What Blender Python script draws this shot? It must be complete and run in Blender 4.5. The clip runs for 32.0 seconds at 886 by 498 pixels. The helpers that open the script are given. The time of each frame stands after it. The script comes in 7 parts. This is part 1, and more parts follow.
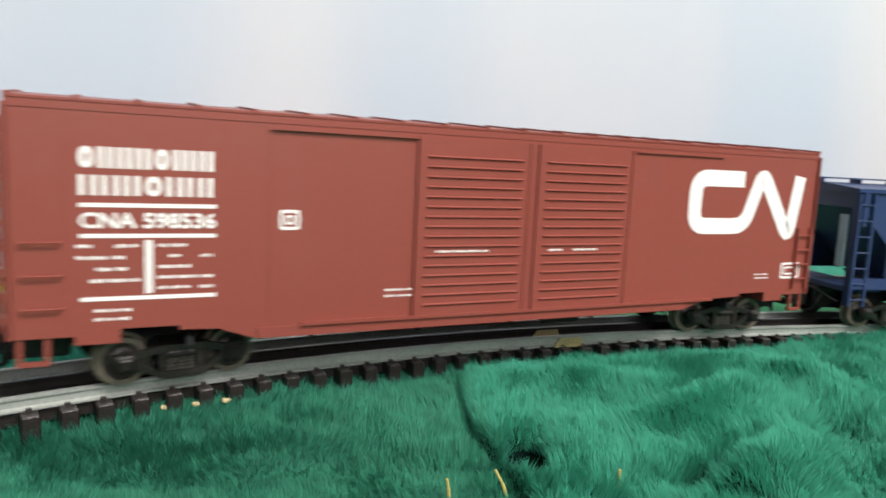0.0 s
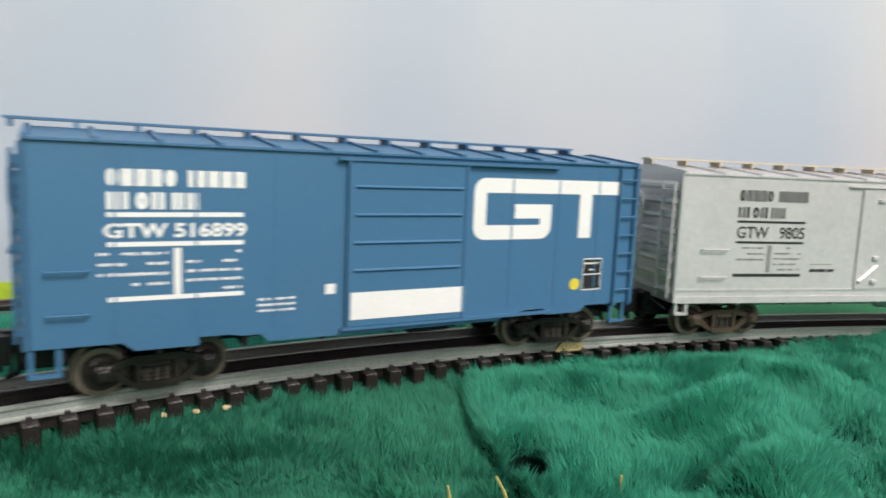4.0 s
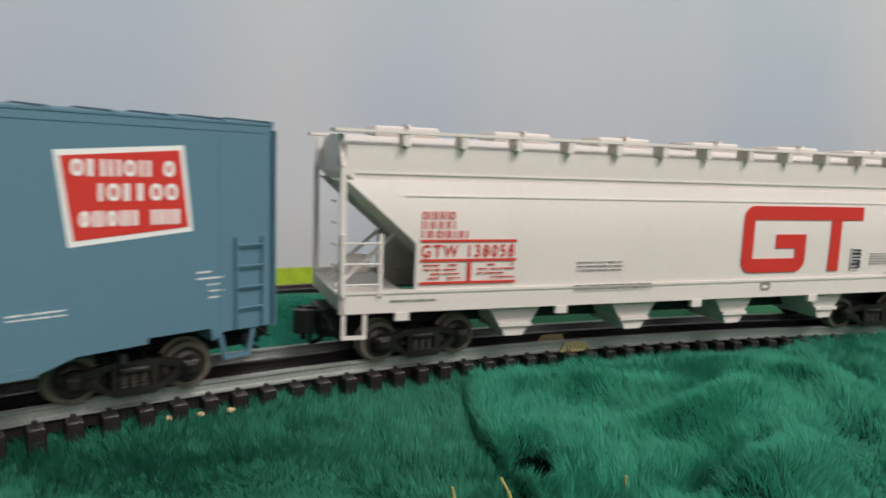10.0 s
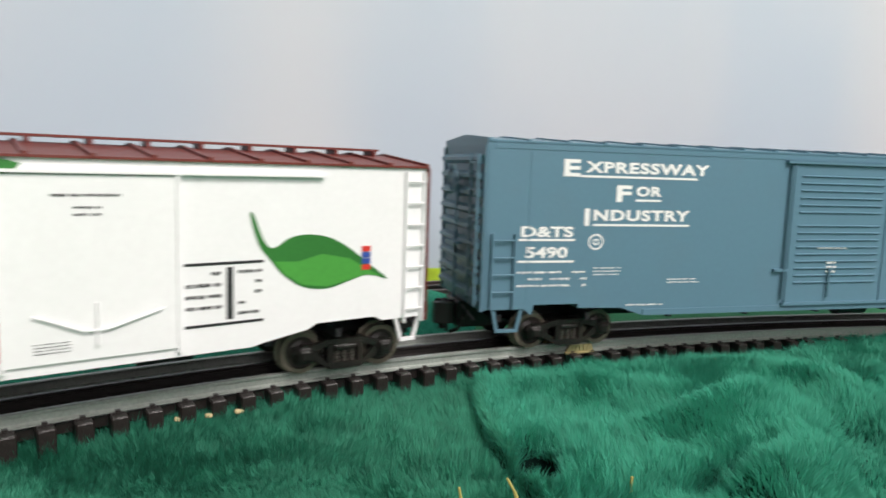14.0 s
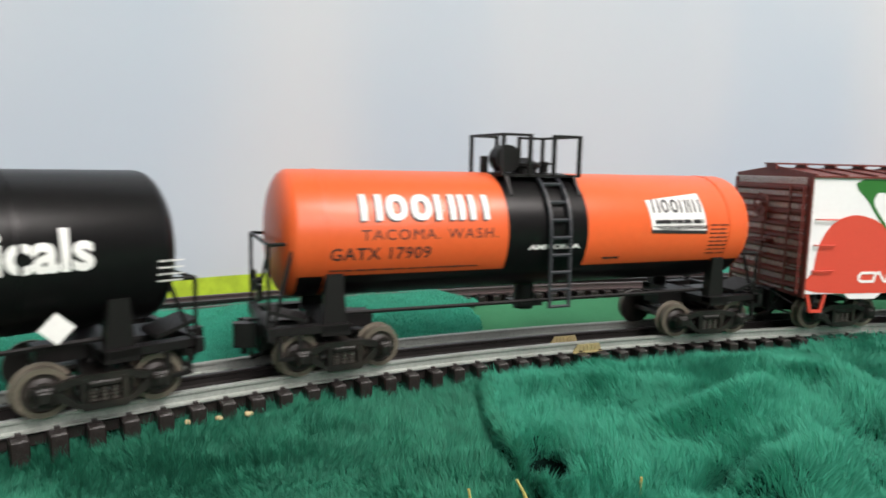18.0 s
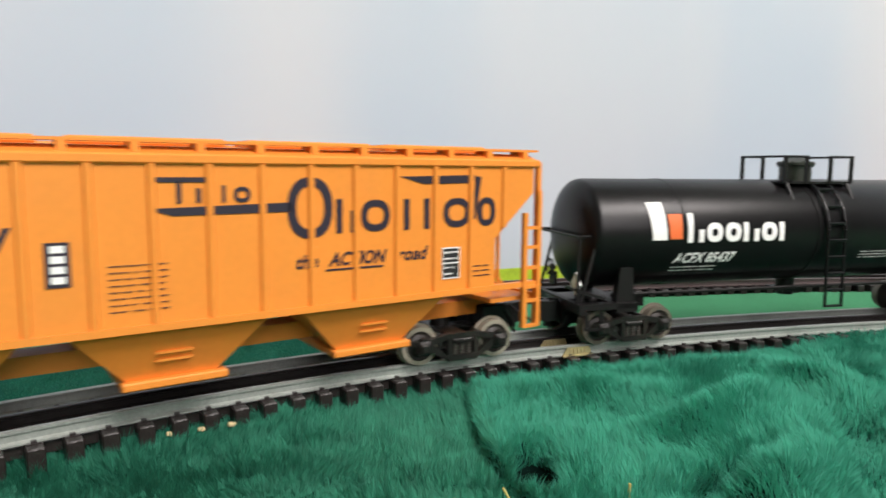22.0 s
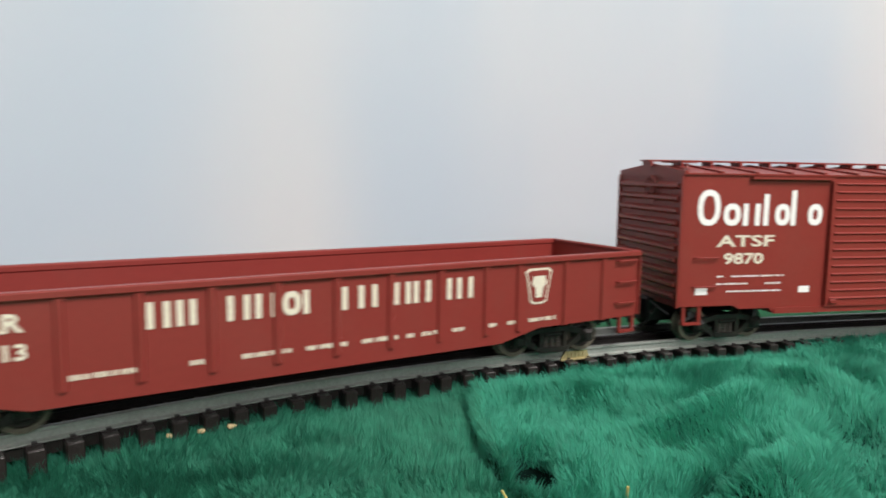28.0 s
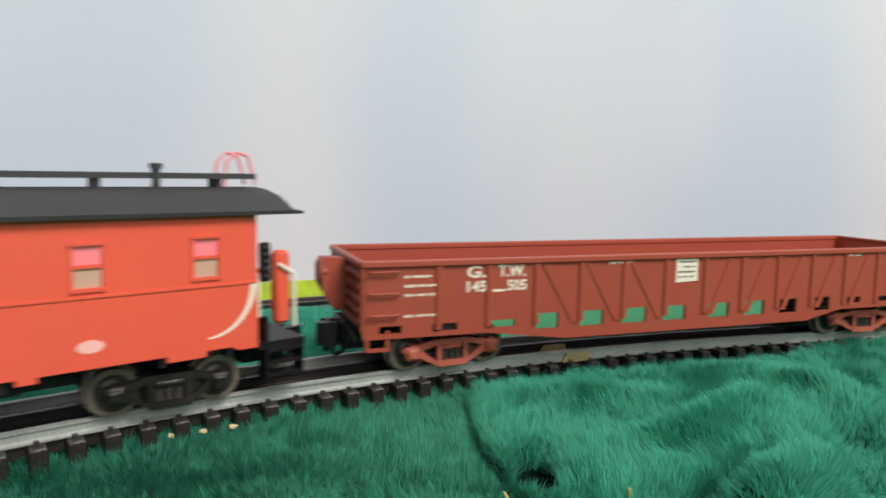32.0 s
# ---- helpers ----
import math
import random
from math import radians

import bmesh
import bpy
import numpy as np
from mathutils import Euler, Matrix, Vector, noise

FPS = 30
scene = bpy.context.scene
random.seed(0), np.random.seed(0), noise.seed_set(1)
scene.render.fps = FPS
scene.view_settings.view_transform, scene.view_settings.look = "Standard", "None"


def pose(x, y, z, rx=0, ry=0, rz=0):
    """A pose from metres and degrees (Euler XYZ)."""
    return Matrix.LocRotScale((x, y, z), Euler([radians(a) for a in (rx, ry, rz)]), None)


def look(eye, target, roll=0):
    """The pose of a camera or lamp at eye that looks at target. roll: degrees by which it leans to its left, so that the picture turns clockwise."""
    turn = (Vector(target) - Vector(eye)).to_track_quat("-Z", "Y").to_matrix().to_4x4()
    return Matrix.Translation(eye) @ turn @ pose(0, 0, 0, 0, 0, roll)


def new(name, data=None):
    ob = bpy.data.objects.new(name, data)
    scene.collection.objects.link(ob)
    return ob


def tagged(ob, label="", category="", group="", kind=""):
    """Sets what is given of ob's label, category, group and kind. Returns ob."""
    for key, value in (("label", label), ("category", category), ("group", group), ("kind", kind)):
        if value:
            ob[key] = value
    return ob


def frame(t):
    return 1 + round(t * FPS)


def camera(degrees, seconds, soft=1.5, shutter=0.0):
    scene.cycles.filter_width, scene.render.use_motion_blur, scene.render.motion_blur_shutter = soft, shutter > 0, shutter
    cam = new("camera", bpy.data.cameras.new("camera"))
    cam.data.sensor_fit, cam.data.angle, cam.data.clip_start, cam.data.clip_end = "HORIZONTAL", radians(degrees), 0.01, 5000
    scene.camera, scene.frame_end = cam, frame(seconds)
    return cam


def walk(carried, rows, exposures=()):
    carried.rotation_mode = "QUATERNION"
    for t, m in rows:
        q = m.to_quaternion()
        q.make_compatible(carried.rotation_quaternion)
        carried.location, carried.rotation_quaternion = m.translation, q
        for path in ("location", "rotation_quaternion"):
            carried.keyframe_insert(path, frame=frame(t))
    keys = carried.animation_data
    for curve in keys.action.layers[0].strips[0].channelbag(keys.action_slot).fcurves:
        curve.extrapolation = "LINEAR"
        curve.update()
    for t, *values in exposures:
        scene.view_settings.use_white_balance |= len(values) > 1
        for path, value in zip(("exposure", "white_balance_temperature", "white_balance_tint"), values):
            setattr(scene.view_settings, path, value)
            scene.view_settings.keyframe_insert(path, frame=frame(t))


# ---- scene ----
# ---- camera and its way ----
SECONDS = 32.0
cam = camera(65.9, SECONDS, soft=1.7, shutter=0.5)
EYE_Z, PITCH, ROLL = 0.0934, -6.97, -0.67
# seconds, millimetres aside, ahead and up, degrees of yaw, pitch and roll
SWAY = [
    (0.0, -1.92, -0.25, -2.92, -1.41, -0.42, -2.14),
    (0.5, -1.96, 0.05, -3.02, -1.41, -0.34, -2.20),
    (1.0, -1.22, 0.27, -2.55, -1.40, -0.38, -1.99),
    (1.5, -1.12, 0.11, -2.55, -1.41, -0.30, -1.78),
    (2.0, -1.13, 0.35, -2.65, -1.42, -0.37, -1.81),
    (2.5, -1.04, 0.47, -2.33, -1.31, -0.44, -1.84),
    (4.5, -1.56, 0.13, -1.69, -1.33, -0.09, -1.72),
    (5.0, -0.56, 0.16, -1.79, -1.20, 0.00, -1.50),
    (5.5, -0.58, 0.01, -1.43, -1.18, 0.00, -1.43),
    (6.0, -0.30, 0.14, -1.69, -1.16, 0.02, -1.36),
    (6.5, -0.40, 0.19, -1.54, -1.17, 0.01, -1.43),
    (7.0, -1.03, 0.15, -1.64, -1.13, -0.08, -1.52),
    (7.5, -1.40, -0.02, -2.11, -1.10, -0.09, -1.72),
    (8.0, -0.82, 0.46, -1.78, -1.05, -0.09, -1.52),
    (8.5, -0.62, 0.51, -1.50, -1.08, -0.07, -1.30),
    (9.0, -0.43, 0.63, -1.14, -1.03, -0.24, -1.27),
    (9.5, -0.64, 0.22, -1.36, -1.02, -0.12, -1.21),
    (10.0, -1.22, 0.11, -1.46, -0.99, -0.18, -1.33),
    (10.5, -1.66, -0.11, -1.56, -1.01, -0.14, -1.38),
    (11.0, -1.48, 0.18, -1.51, -0.95, -0.14, -1.46),
    (11.5, -1.14, 0.06, -1.18, -0.98, -0.11, -1.27),
    (12.0, -0.86, -0.08, -1.34, -0.96, -0.02, -1.09),
    (12.5, -0.57, 0.00, -1.16, -0.90, -0.07, -1.03),
    (13.0, -1.11, -0.85, -0.88, -0.83, -0.12, -1.09),
    (13.5, -1.73, -1.51, -1.50, -0.73, -0.01, -1.17),
    (14.0, -2.02, -1.55, -1.57, -0.66, 0.06, -1.19),
    (14.5, -1.85, -1.27, -1.04, -0.62, 0.01, -1.08),
    (16.5, -1.08, -1.39, -0.13, -0.37, -0.14, -0.62),
    (17.0, -1.61, -2.14, -0.48, -0.27, -0.09, -0.54),
    (17.5, -2.73, -2.31, -0.13, -0.21, -0.22, -0.84),
    (18.0, -2.25, -1.98, -0.18, -0.09, -0.12, -0.62),
    (18.5, -1.87, -1.64, 0.12, -0.04, -0.08, -0.43),
    (19.0, -0.78, -1.61, 0.24, 0.01, -0.02, -0.08),
    (19.5, -0.61, -1.66, 0.80, 0.01, -0.08, 0.20),
    (20.0, -0.64, -1.20, 0.39, 0.12, -0.21, -0.09),
    (20.5, -0.11, -0.78, 0.29, 0.11, -0.03, 0.14),
    (21.0, 0.00, 0.00, 0.00, 0.00, 0.00, 0.00),
    (21.5, 0.86, 1.00, 0.06, -0.19, 0.09, 0.08),
    (22.0, 1.69, 1.97, -0.08, -0.53, 0.16, 0.14),
    (22.5, 1.81, 1.58, 0.73, -0.69, 0.00, 0.08),
    (23.0, 2.08, 1.36, 0.80, -0.80, 0.08, 0.22),
    (23.5, 1.49, 1.07, 0.33, -0.89, 0.14, 0.04),
    (24.0, 0.91, 0.71, 0.05, -0.91, 0.19, -0.19),
    (24.5, 0.58, 0.73, 0.44, -0.96, 0.14, -0.33),
    (25.0, 1.00, 0.60, 0.34, -0.94, 0.24, -0.12),
    (25.5, 1.05, 0.70, 0.75, -0.92, 0.19, -0.10),
    (26.0, 0.92, 0.63, 0.39, -0.95, 0.33, -0.05),
    (26.5, 0.72, 0.53, 0.88, -0.93, 0.17, -0.20),
    (28.5, 0.33, 0.29, 0.28, -0.77, 0.46, -0.18),
    (29.0, 0.16, 0.26, 0.96, -0.76, 0.31, -0.30),
    (29.5, 0.43, 0.43, 0.69, -0.75, 0.41, -0.14),
    (30.0, -0.08, 0.43, 0.68, -0.76, 0.36, -0.28),
    (30.5, -0.98, -0.19, 0.07, -0.78, 0.41, -0.50),
    (31.0, -1.34, -0.47, -0.06, -0.78, 0.50, -0.56),
    (31.5, -0.56, -0.07, 0.27, -0.72, 0.54, -0.37),
    (32.0, -0.08, 0.29, 0.34, -0.74, 0.51, -0.37),
]


def eye_pose(x, y, z, yaw, pitch, roll):
    return pose(x / 1000, y / 1000, EYE_Z + z / 1000, 0, 0, yaw) @ pose(0, 0, 0, PITCH + pitch) @ pose(0, 0, 0, 0, ROLL + roll) @ pose(0, 0, 0, 90)


EXPOSURES = [(0.0, 0.25), (1.0, 0.19), (2.0, -0.03), (2.5, -0.04), (4.5, -0.05), (5.0, -0.05), (6.0, -0.05), (7.0, -0.24), (8.0, -0.42), (9.0, -0.55), (10.0, -0.56), (11.0, -0.25), (12.0, 0.08), (13.0, 0.0), (14.0, -0.05), (14.5, -0.32), (16.5, -0.28), (17.0, -0.22), (18.0, 0.0), (20.0, 0.0), (22.0, 0.08), (23.0, -0.06), (24.0, -0.18), (25.0, -0.07), (26.0, -0.02), (28.5, 0.05), (31.0, 0.06), (32.0, 0.03)]
walk(cam, [(t, eye_pose(*r)) for t, *r in SWAY], EXPOSURES)

# ---- light ----
world = bpy.data.worlds.new("world")
scene.world = world
world.use_nodes = True
world.node_tree.nodes["Background"].inputs[0].default_value = (0.9, 0.95, 1.0, 1)
world.node_tree.nodes["Background"].inputs[1].default_value = 0.6


def area_light(name, m, sx, sy, watts, colour):
    lamp = bpy.data.lights.new(name, "AREA")
    lamp.shape, lamp.size, lamp.size_y, lamp.energy, lamp.color = "RECTANGLE", sx, sy, watts, colour
    ob = new(name, lamp)
    ob.matrix_basis = m
    return ob


# broad source added out of view at front right; no window is built
area_light("front_light", look((1.0, -2.1, 1.25), (0.1, 0.35, 0.02)), 1.5, 1.0, 30, (1.0, 0.935, 0.945))
area_light("ceiling_light", look((0.85, -0.55, 1.58), (0.1, 0.35, 0.0)), 1.1, 0.8, 62, (1.0, 0.92, 0.895))

# ---- materials ----
MATS = {}


def material(name, colour, rough=0.5, metal=0.0, vary=0.12, grain=900.0, bump=0.0, bumpscale=1500.0, dirt=0.0, spec=0.5, island=0.0, coat=0.0):
    """A painted, moulded or metal surface: two scales of tone, fine relief and some grime."""
    if name in MATS:
        return MATS[name]
    m = bpy.data.materials.new(name)
    m.use_nodes = True
    nt = m.node_tree
    b = nt.nodes["Principled BSDF"]
    b.inputs["Roughness"].default_value, b.inputs["Metallic"].default_value = rough, metal
    b.inputs["Specular IOR Level"].default_value = spec
    b.inputs["Coat Weight"].default_value = coat
    co = nt.nodes.new("ShaderNodeTexCoord")
    big, fine = nt.nodes.new("ShaderNodeTexNoise"), nt.nodes.new("ShaderNodeTexNoise")
    big.inputs["Scale"].default_value, fine.inputs["Scale"].default_value = grain / 30, grain
    big.inputs["Detail"].default_value, fine.inputs["Detail"].default_value = 3, 2
    for n in (big, fine):
        nt.links.new(co.outputs["Object"], n.inputs["Vector"])
    add = nt.nodes.new("ShaderNodeMath")
    add.operation = "ADD"
    nt.links.new(big.outputs[0], add.inputs[0])
    nt.links.new(fine.outputs[0], add.inputs[1])
    last = add.outputs[0]
    if island:
        geo = nt.nodes.new("ShaderNodeNewGeometry")
        mul = nt.nodes.new("ShaderNodeMath")
        mul.operation = "MULTIPLY_ADD"
        nt.links.new(geo.outputs["Random Per Island"], mul.inputs[0])
        mul.inputs[1].default_value = island
        nt.links.new(last, mul.inputs[2])
        last = mul.outputs[0]
    ramp = nt.nodes.new("ShaderNodeMapRange")
    ramp.inputs[1].default_value, ramp.inputs[2].default_value = 0.6, 1.4 + island
    nt.links.new(last, ramp.inputs[0])
    mix = nt.nodes.new("ShaderNodeMix")
    mix.data_type = "RGBA"
    lo = [c * (1 - vary) for c in colour]
    hi = [min(1, c * (1 + vary)) for c in colour]
    mix.inputs[6].default_value, mix.inputs[7].default_value = (*lo, 1), (*hi, 1)
    nt.links.new(ramp.outputs[0], mix.inputs[0])
    out = mix.outputs[2]
    if dirt:
        spots = nt.nodes.new("ShaderNodeTexNoise")
        spots.inputs["Scale"].default_value, spots.inputs["Detail"].default_value = grain / 9, 6
        nt.links.new(co.outputs["Object"], spots.inputs["Vector"])
        r2 = nt.nodes.new("ShaderNodeMapRange")
        r2.inputs[1].default_value, r2.inputs[2].default_value, r2.inputs[4].default_value = 0.5, 0.75, dirt
        nt.links.new(spots.outputs[0], r2.inputs[0])
        m2 = nt.nodes.new("ShaderNodeMix")
        m2.data_type = "RGBA"
        m2.inputs[7].default_value = (0.16, 0.13, 0.10, 1)
        nt.links.new(r2.outputs[0], m2.inputs[0])
        nt.links.new(out, m2.inputs[6])
        out = m2.outputs[2]
    nt.links.new(out, b.inputs["Base Color"])
    if bump:
        bn, bt = nt.nodes.new("ShaderNodeBump"), nt.nodes.new("ShaderNodeTexNoise")
        bt.inputs["Scale"].default_value, bt.inputs["Detail"].default_value = bumpscale, 3
        nt.links.new(co.outputs["Object"], bt.inputs["Vector"])
        nt.links.new(bt.outputs[0], bn.inputs["Height"])
        bn.inputs["Strength"].default_value, bn.inputs["Distance"].default_value = bump, 0.0006
        nt.links.new(bn.outputs[0], b.inputs["Normal"])
    MATS[name] = m
    return m


PLASTIC_BLACK = material("black plastic", (0.009, 0.008, 0.008), 0.45, vary=0.3, bump=0.3, spec=0.3)
TRUCK_BLACK = material("weathered black truck", (0.010, 0.009, 0.008), 0.36, vary=0.4, dirt=0.12, bump=0.4)
TRUCK_BROWN = material("brown truck plastic", (0.06, 0.045, 0.03), 0.45, vary=0.35, dirt=0.2, bump=0.4)
TRUCK_RED = material("red oxide truck", (0.36, 0.09, 0.055), 0.5, vary=0.2, dirt=0.1, bump=0.3)
WHEEL_METAL = material("dull wheel metal", (0.36, 0.33, 0.26), 0.45, metal=0.3, vary=0.25, dirt=0.15)
WHEEL_DARK = material("tarnished brown wheel", (0.155, 0.135, 0.105), 0.42, metal=0.3, vary=0.35, dirt=0.2)
WHEEL_FACE = material("dark wheel face", (0.022, 0.018, 0.015), 0.5, vary=0.4, dirt=0.15)
RAIL_METAL = material("nickel silver rail", (0.38, 0.41, 0.38), 0.40, metal=0.35, vary=0.2, grain=700, dirt=0.25)
RAIL_BLACK = material("blackened centre rail", (0.03, 0.027, 0.026), 0.35, metal=0.4, vary=0.3)
TIE_PLASTIC = material("dark brown tie plastic", (0.020, 0.016, 0.015), 0.34, vary=0.35, bump=0.5, bumpscale=900)
BRASS = material("tarnished brass", (0.50, 0.42, 0.22), 0.4, metal=0.5, vary=0.2)
WHITE_INK = material("white lettering", (0.87, 0.86, 0.84), 0.5, vary=0.05)
BLACK_INK = material("black lettering", (0.02, 0.02, 0.022), 0.5, vary=0.15)
SPRING = material("worn spring steel", (0.10, 0.09, 0.08), 0.35, metal=0.5, vary=0.4)
COUPLER = material("dark coupler metal", (0.011, 0.010, 0.010), 0.4, metal=0.3, vary=0.3)


# ---- mesh building ----
class Build:
    """Points and faces of one mesh, added piece by piece."""

    def __init__(self):
        self.v, self.f = [], []

    def add(self, pts, faces):
        k = len(self.v)
        self.v += [tuple(p) for p in pts]
        self.f += [tuple(i + k for i in q) for q in faces]
        return self

    def box(self, x0, x1, y0, y1, z0, z1, c=0.0):
        """A block with chamfered long edges where c is given."""
        if c <= 0:
            p = [(x, y, z) for x in (x0, x1) for y in (y0, y1) for z in (z0, z1)]
            return self.add(p, [(0, 1, 3, 2), (4, 6, 7, 5), (0, 4, 5, 1), (2, 3, 7, 6), (0, 2, 6, 4), (1, 5, 7, 3)])
        p = []
        for x, a in ((x0, c), (x0 + c, 0), (x1 - c, 0), (x1, c)):
            ring = [(y0 + c, z0), (y1 - c, z0), (y1, z0 + c), (y1, z1 - c), (y1 - c, z1), (y0 + c, z1), (y0, z1 - c), (y0, z0 + c)]
            my, mz = (y0 + y1) / 2, (z0 + z1) / 2
            for y, z in ring:
                if a:
                    y = my + (y - my) * max(0.1, 1 - 2 * a / max(1e-9, y1 - y0))
                    z = mz + (z - mz) * max(0.1, 1 - 2 * a / max(1e-9, z1 - z0))
                p.append((x, y, z))
        f = [tuple(range(7, -1, -1)), tuple(range(24, 32))]
        for r in range(3):
            f += [(r * 8 + i, r * 8 + (i + 1) % 8, r * 8 + 8 + (i + 1) % 8, r * 8 + 8 + i) for i in range(8)]
        return self.add(p, f)

    def prism(self, prof, axis, a, b, taper=None):
        """A profile of (u, w) swept along an axis from a to b. x: (y, z); y: (x, z); z: (x, y)."""
        n = len(prof)

        def put(u, w, t):
            return {"x": (t, u, w), "y": (u, t, w), "z": (u, w, t)}[axis]

        p = [put(u, w, a) for u, w in prof] + [put(u, w, b) for u, w in (taper or prof)]
        f = [(i, (i + 1) % n, n + (i + 1) % n, n + i) for i in range(n)] + [tuple(range(n - 1, -1, -1)), tuple(range(n, 2 * n))]
        return self.add(p, f)

    def turn(self, prof, axis, c, n=24, arc=(0, 2 * math.pi)):
        """A lathed body: prof of (t, r) along the axis through c; closed at its ends."""
        p, f = [], []
        full = arc[1] - arc[0] > 6.28
        m = n if full else n + 1
        for t, r in prof:
            for i in range(m):
                a = arc[0] + (arc[1] - arc[0]) * i / n
                u, w = r * math.cos(a), r * math.sin(a)
                p.append({"x": (c[0] + t, c[1] + u, c[2] + w), "y": (c[0] + u, c[1] + t, c[2] + w), "z": (c[0] + u, c[1] + w, c[2] + t)}[axis])
        for k in range(len(prof) - 1):
            for i in range(n):
                j = (i + 1) % m
                f.append((k * m + i, k * m + j, (k + 1) * m + j, (k + 1) * m + i))
        f += [tuple(range(m - 1, -1, -1)), tuple(range((len(prof) - 1) * m, len(prof) * m))]
        return self.add(p, f)

    def cyl(self, axis, c, r, a, b, n=16):
        return self.turn([(a, r), (b, r)], axis, c, n)

    def rod(self, p, q, r, n=6):
        """A round bar from p to q."""
        p, q = Vector(p), Vector(q)
        d = (q - p).normalized()
        s = d.orthogonal().normalized()
        t = d.cross(s)
        pts = [e + (s * math.cos(2 * math.pi * i / n) + t * math.sin(2 * math.pi * i / n)) * r for e in (p, q) for i in range(n)]
        return self.add(pts, [(i, (i + 1) % n, n + (i + 1) % n, n + i) for i in range(n)] + [tuple(range(n - 1, -1, -1)), tuple(range(n, 2 * n))])

    def rods(self, pts, r, n=6):
        for p, q in zip(pts, pts[1:]):
            self.rod(p, q, r, n)
        return self

    def mirror(self, axis):
        """Adds the mirror image of all so far."""
        k = "xyz".index(axis)
        v = [tuple(-c if i == k else c for i, c in enumerate(p)) for p in self.v]
        return self.add(v, [tuple(reversed(q)) for q in list(self.f)])

    def mesh(self, name):
        me = bpy.data.meshes.new(name)
        me.from_pydata(self.v, [], self.f)
        me.update()
        return me


def smooth(me, degrees=35):
    me.polygons.foreach_set("use_smooth", [True] * len(me.polygons))
    me.set_sharp_from_angle(angle=radians(degrees))
    return me


def part(name, b, mat, parent, label="", soft=True):
    """One mesh object under a thing or under a part."""
    me = b.mesh(name) if isinstance(b, Build) else b
    if soft and isinstance(b, Build):
        bm = bmesh.new()
        bm.from_mesh(me)
        bmesh.ops.recalc_face_normals(bm, faces=bm.faces)
        bm.to_mesh(me)
        bm.free()
        smooth(me)
    if not me.materials:
        me.materials.append(mat)
    ob = new(name, me)
    ob.parent = parent
    if label:
        ob["label"] = label
    if name in ("fine_print", "panel_print", "sign_print"):
        tagged(ob, kind="stuff")
    return ob


def thing(name, label, category, group="", kind="", m=None):
    ob = new(name)
    ob.empty_display_size = 0.01
    if m is not None:
        ob.matrix_basis = m
    return tagged(ob, label, category, group, kind)


def solid(name, b, mat, label, category, group="", kind="", m=None):
    ob = part(name, b, mat, None)
    if m is not None:
        ob.matrix_basis = m
    return tagged(ob, label, category, group, kind)


# ---- the line of the track ----
RAIL_Z = 0.005
START, HEAD, RL, RR, JOINT, LEFT_END, RIGHT_END, MIDDLE = (0.0262, 0.3175), radians(24.28), 0.8324, 1.411, 0.0522, -0.55, 0.75, -0.020


def arc_step(p, a, s, r):
    """Along a curve to the right of radius r."""
    b = a - s / r
    return (p[0] - r * (math.sin(b) - math.sin(a)), p[1] + r * (math.cos(b) - math.cos(a))), b


def track_at(s, off=MIDDLE):
    """Place and heading at s along the near edge of the track; off: towards the eye."""
    if s <= JOINT:
        e = max(s, LEFT_END)
        p, a = arc_step(START, HEAD, e, RL)
        rest = s - e
    else:
        p, a = arc_step(START, HEAD, JOINT, RL)
        e = min(s, RIGHT_END)
        p, a = arc_step(p, a, e - JOINT, RR)
        rest = s - e
    return Vector((p[0] + rest * math.cos(a) + off * math.sin(a), p[1] + rest * math.sin(a) - off * math.cos(a), 0)), a


# the train's way along the track: seconds, metres a second
PACE = [(0, .159), (1, .155), (2, .150), (2.5, .148), (3.5, .134), (4.5, .122), (5.5, .119), (7, .118), (8, .117), (9, .1165), (10, .121), (11, .122), (12, .124), (13, .121), (14, .119), (16.5, .121), (18.5, .1195), (20, .118), (21, .118), (22, .119), (23, .122), (24, .128), (25, .131), (26, .134), (26.5, .134), (27.5, .1295), (28.5, .135), (30, .138), (31, .144), (32, .146)]
_t = np.linspace(0, SECONDS, 3201)
_v = np.interp(_t, [p[0] for p in PACE], [p[1] for p in PACE])
_s = np.concatenate([[0], np.cumsum((_v[1:] + _v[:-1]) / 2 * 0.01)])


# surges of the train against that pace: seconds, millimetres
SURGE = [(0, 0), (1, 0.7), (2, -0.5), (2.5, 0), (3.5, 1), (4.5, 4), (5, 9.6), (5.5, 14.2), (6, 16.3), (7, 16.2), (8, 15.5), (9, 15.6), (9.5, 17.4), (10, 19.3), (10.5, 20.2), (11, 20.2), (12, 19.7), (13, 19.4), (14, 18), (14.5, 17.8), (16.5, 16.2), (17, 14.8), (17.5, 14.7), (18, 15.8), (18.5, 17.9), (19, 18.9), (20, 18.9), (21, 19.7), (22, 20.1), (22.5, 21), (23, 22.9), (23.5, 24.6), (24, 24.8), (25, 23.3), (26, 20.8), (26.5, 20.8), (28.5, 20.1), (29, 20.5), (30, 19.3), (31, 19.8), (32, 20.9)]
_s = _s + np.convolve(np.pad(np.interp(_t, [p[0] for p in SURGE], [p[1] for p in SURGE]), 30, mode="edge"), np.ones(61) / 61, "valid") / 1000


def gone(t):
    return float(np.interp(t, _t, _s))


TRAIN = []  # (thing, place in the train, truck spacing, trucks with their wheelsets)


